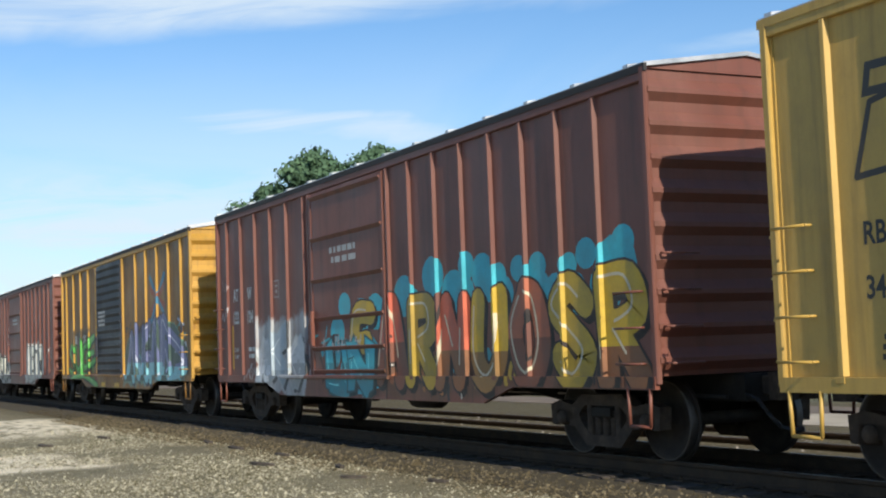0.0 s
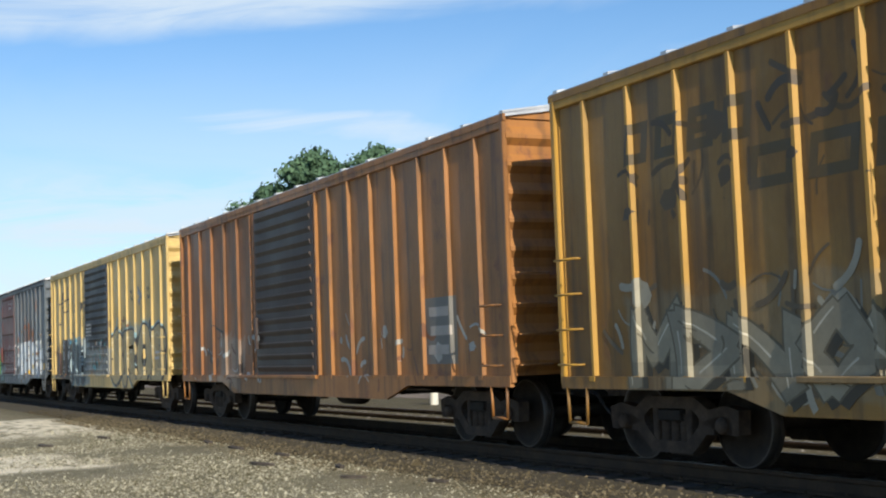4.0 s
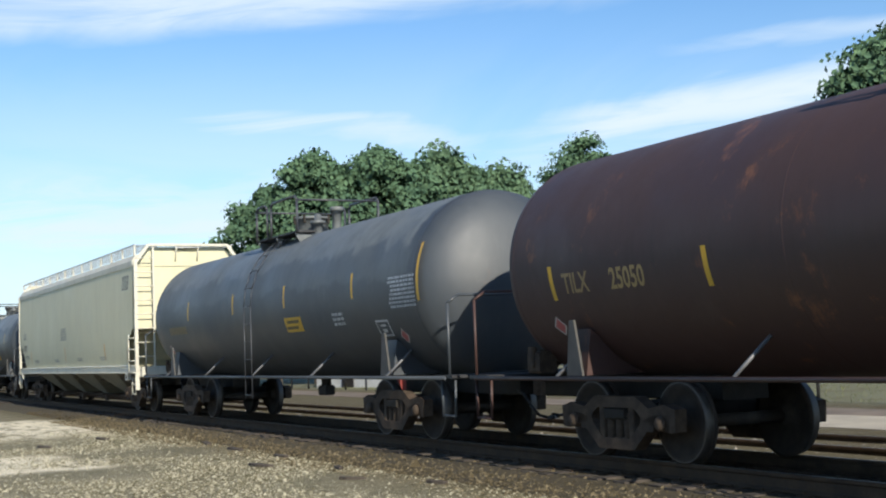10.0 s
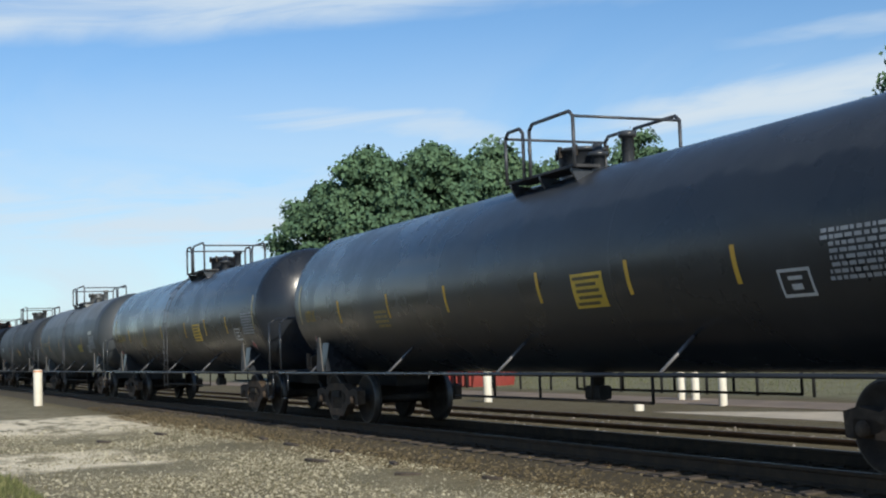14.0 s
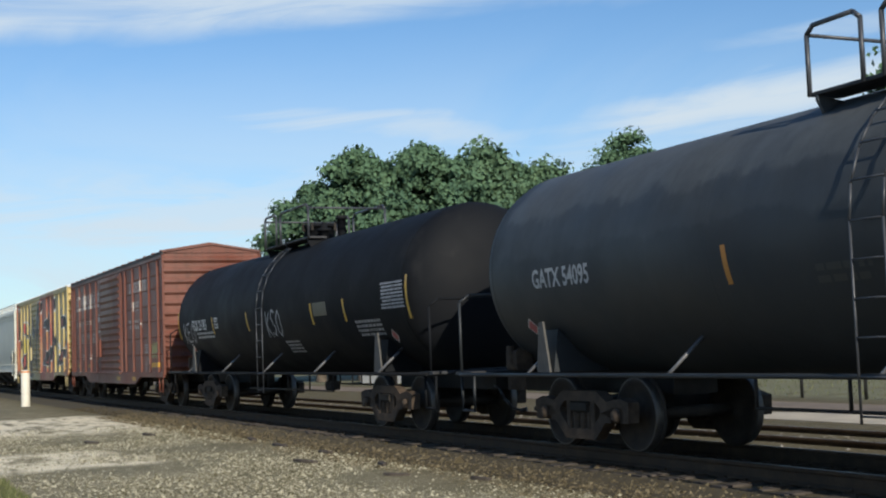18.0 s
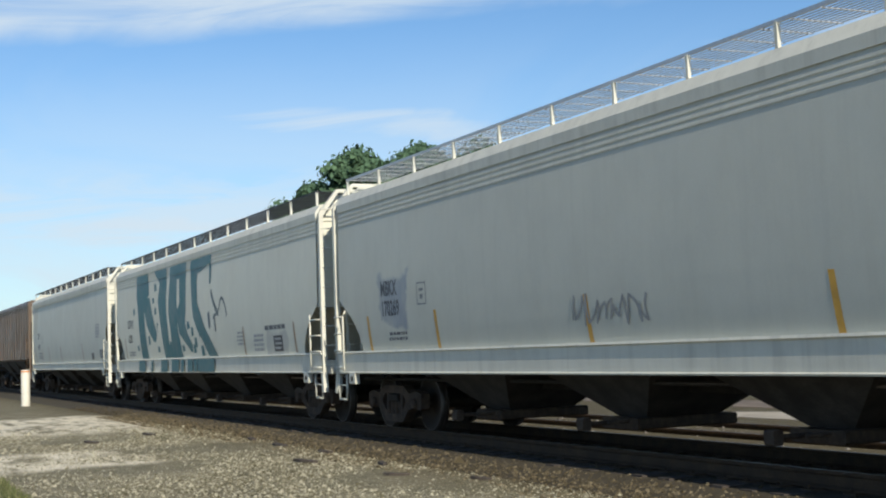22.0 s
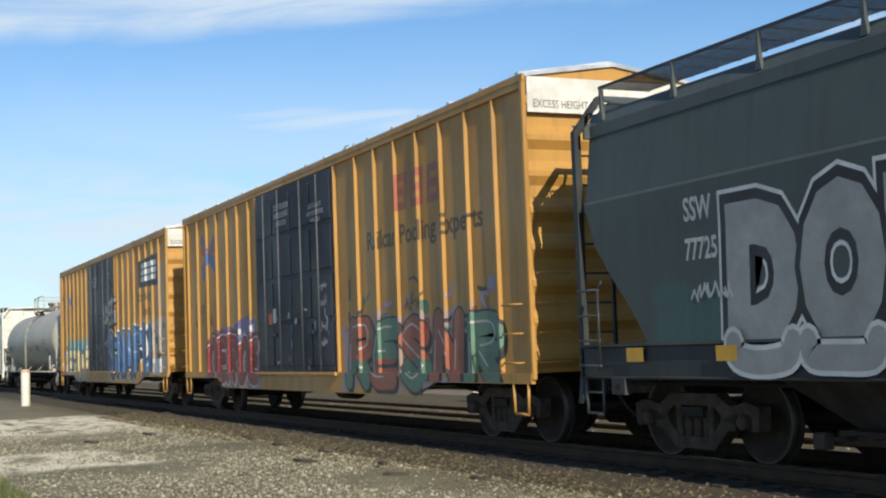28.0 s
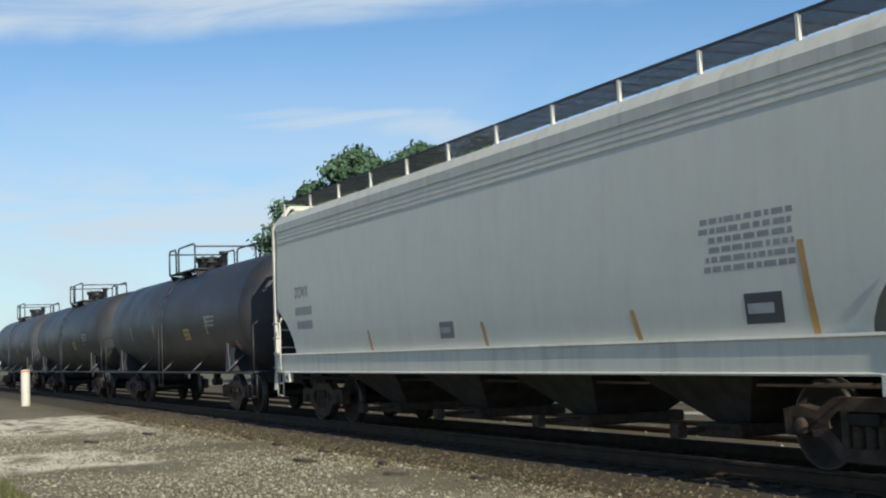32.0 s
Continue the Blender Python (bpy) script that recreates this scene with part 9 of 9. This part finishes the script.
for k, x in enumerate((5.95, 6.68, 7.42)):
    for z in (3.66, 3.86, 4.06):
        wall.lay([[(x + (z - 3.66) * .13, z), (x + .58 + (z - 3.66) * .13, z), (x + .60 + (z - 3.66) * .13, z + .15), (x + .02 + (z - 3.66) * .13, z + .15)]], car, "logo_bar", (0.58, 0.58, 0.57), .026)
write(wall, car, "Railcar Pooling", 5.31, 3.10, .30, (0.12, 0.075, 0.03), .76)
write(wall, car, "Experts", 6.15, 2.66, .30, (0.12, 0.075, 0.03), .76)
rides(wall, car, -7.7, -2.9, .70, 1.85, 5, ((0.50, 0.41, 0.22), (0.44, 0.34, 0.17)), (0.05, 0.04, 0.10), (0.60, 0.54, 0.38), ((0.46, 0.33, 0.14),), 281, .30, .035, (0.035, 0.30, 0.38), (4, 5, 1, 6, 2))
for z in (1.0, 1.35, 1.7):
    tag(wall, car, -8.75, z, .9, .3, (0.45, 0.45, 0.46) if z < 1.5 else (0.03, 0.03, 0.03), int(z * 70), .03)
piece(wall, car, .2, 2.1, 2.5, 3.4, ((0.36, 0.36, 0.35),), (0.02, 0.02, 0.02), None, 4, 282, .30, .03)
cross_mark(wall, car, -7.9, -6.35, 3.0, 4.4, .15, (0.08, 0.13, 0.24), (0.36, 0.09, 0.045))
for tx, x, z, h in (("TB", -7.82, 2.42, .30), ("OX", -7.05, 2.44, .30), ("67", -7.68, 2.03, .22), ("02", -6.95, 2.05, .22), ("92", -6.1, 2.07, .22), ("next", -8.68, 3.74, .15), ("load", -8.66, 3.52, .15), ("any", -6.02, 3.70, .15), ("road", -6.02, 3.48, .15)):
    write(wall, car, tx, x, z, h, (0.07, 0.05, 0.035), .78)
for i, tx in enumerate(("CLOSE AND LOCK", "BOTH DOORS BEFORE", "MOVING CAR")):
    write(wall, car, tx, -1.45, 4.20 - i * .14, .09, (0.5, 0.5, 0.5), .72, .015, True)
    write(wall, car, "CLOSE AND LOCK" if i == 0 else "BOTH DOORS" if i == 1 else "", 1.2, 4.20 - i * .14, .07, (0.4, 0.4, 0.4), .72, .015, True) if i < 2 else None
tag(wall, car, -9.1, 3.3, .45, 1.0, (0.08, 0.05, 0.03), 283, .03)
tag(wall, car, -9.1, 1.0, 1.2, 1.0, (0.40, 0.42, 0.44), 284, .05)
mess(wall, car, -8.8, -2.8, .75, 2.1, ((0.05, 0.33, 0.40), (0.45, 0.40, 0.28), (0.16, 0.10, 0.18), (0.03, 0.03, 0.03)), 60, 287, .4)
mess(wall, car, -2.0, 2.0, .98, 2.6, ((0.42, 0.43, 0.44), (0.04, 0.05, 0.06), (0.05, 0.16, 0.20)), 30, 288, .3)
mess(wall, car, 7.5, 8.9, 1.3, 2.3, ((0.20, 0.18, 0.16), (0.42, 0.42, 0.41), (0.05, 0.05, 0.05)), 26, 289, .4, .3)
placard(wall, car, 7.6, 8.6, .90, 1.35, (0.46, 0.48, 0.50), (0.05, 0.05, 0.06), 3, 7, "paper_label")
tag(wall, car, -1.8, 2.7, .9, .5, (0.03, 0.10, 0.12), 285, .04)
tag(wall, car, 8.1, 2.7, .9, 1.3, (0.40, 0.38, 0.34), 286, .04)

for made in TRAIN[-2:]:
    c, w_, q_, h_ = made
    for k, tx in enumerate(("EXCESS HEIGHT CAR",)):
        polys = letters(tx, .78, 0.0)
        m = Mesh()
        for f in polys:
            m.face_set([(h_ + .076, -1.30 + px * .11, 4.52 + pz * .11) for px, pz in f], [tuple(range(len(f)))])
        part("lettering", m, spray(0.10, 0.09, 0.08), c)

# ---- beige tank
BEIGE = (0.40, 0.37, 0.305)
beige_pipe = paint("beige_pipe", (0.42, 0.40, 0.36), .15, .2, .2, .5, 29.4)
car, wall, qc, hl = add(tankcar(537.9, "beige tank wagon with rust at the manway", BEIGE, 17.2, 1.45, 2.38, seed=29, rust=.06, rough=.5, streaks=.08, placards=False, faded=(0.43, 0.405, 0.36), strips=(-4.6, -1.6, 1.47, 4.7), dark_gear=False, platform=3.0, rails=beige_pipe, pipe=beige_pipe, strip_col=(0.60, 0.36, 0.06), low_rail=True,
                               zones=((-1.2, .3, 3.2, 3.9, (0.22, 0.10, 0.07), .7),)))
placard(wall, car, 2.94, 3.65, 1.90, 2.17, (0.30, 0.20, 0.03), (0.10, 0.07, 0.02), 3)
write(wall, car, "ETCX 630597", -7.2, 2.03, .22, (0.07, 0.07, 0.065), .75)
bars(wall, car, .2, 2.05, 1.2, .06, 3, (0.16, 0.155, 0.14), 29)
bars(wall, car, 5.0, 2.3, 1.0, .07, 2, (0.18, 0.17, 0.15), 30)
frame_mark(wall, car, 5.9, 6.4, 1.65, 1.95, (0.06, 0.06, 0.06), .06)

# ---- white hopper
car, wall, qc, hl = add(hopper(548.0, 566.6, "white covered hopper wagon with faint stencils", (0.64, 0.635, 0.545), seed=30, rust=.03, streaks=.05, trim=trim_w, faded=(0.69, 0.685, 0.60), roof_lips=3, walk_posts=12))
data_block(wall, car, 5.63, 7.16, 1.96, 2.58, (0.27, 0.275, 0.27), 6)
placard(wall, car, 6.32, 6.91, 1.48, 1.79, (0.05, 0.055, 0.055), (0.36, 0.36, 0.36), 1)
write(wall, car, "DOWX", -7.9, 2.45, .22, (0.22, 0.225, 0.225), .78)
bars(wall, car, -7.9, 2.1, 1.0, .16, 2, (0.26, 0.265, 0.265), 31)
placard(wall, car, -1.1, -.6, 1.5, 1.75, (0.18, 0.185, 0.185), (0.35, 0.35, 0.35), 1)
for x in (-4.0, 0.4, 4.3, 7.3):
    wall.lay([[(x, 1.36), (x + .10, 1.36), (x - .02, 1.36 + (.9 if x > 7 else .35)), (x - .11, 1.36 + (.9 if x > 7 else .35))]], car, "reflective_strip", (0.50, 0.28, 0.08))

# ---- black tanks at the end of the view
for q_, s_, ln, col in ((577.0, 31, 16.6, (0.022, 0.023, 0.028)), (595.0, 32, 16.0, (0.026, 0.028, 0.032)), (612.6, 33, 16.0, (0.060, 0.064, 0.070))):
    car, wall, qc, hl = add(tankcar(q_, "black tank wagon with a yellow placard" if s_ < 33 else "dusty grey tank wagon at the back", col, ln, seed=s_, rust=.08, rough=.48, low_rail=False, strips=(-4.5, -1.4, 4.6)))
    placard(wall, car, 2.2, 2.8, 1.8, 2.1, (0.45, 0.32, 0.05), (0.12, 0.09, 0.02), 2)
    bars(wall, car, 4.4, 2.3, 1.0, .06, 3, (0.28, 0.28, 0.29), s_)
    tag(wall, car, -3.0, 1.7, 1.4, .4, (0.13, 0.13, 0.14), s_ + 3, .04)
# ---------------------------------------------------------------- what moves
SPEEDS = [(0, 16.45), (3, 16.66), (6, 16.76), (9, 16.82), (12, 16.94), (15, 16.85), (18, 17.01), (21, 16.99), (24, 16.97), (27, 17.04), (30, 17.01), (32, 16.86)]


def run(t):
    """How far the train has rolled by t seconds."""
    s = 0.0
    for (t0, v0), (t1, v1) in zip(SPEEDS, SPEEDS[1:]):
        if t <= t0:
            break
        e = min(t, t1)
        ve = v0 + (v1 - v0) * (e - t0) / (t1 - t0)
        s += (v0 + ve) / 2 * (e - t0)
    return s


def motions():
    for made in TRAIN:
        car, qc = made[0], made[2]
        walk(car, [(t, pose(run(t) - qc, YC, 0)) for t in range(0, 33)])
    # every wheelset turns alike, so one roll serves each axle position
    for k, s in enumerate((1, -1)):
        first = WHEELSETS[k][0]
        walk(first, [(i / FPS, pose(0.889 * s, 0, WR) @ pose(0, 0, 0, 0, math.degrees(run(i / FPS) / WR) % 360, 0)) for i in range(0, 32 * FPS + 1)])
        keys = first.animation_data
        for other in WHEELSETS[k][1:]:
            other.rotation_mode = "QUATERNION"
            other.animation_data_create()
            other.animation_data.action = keys.action
            other.animation_data.action_slot = keys.action_slot


motions()
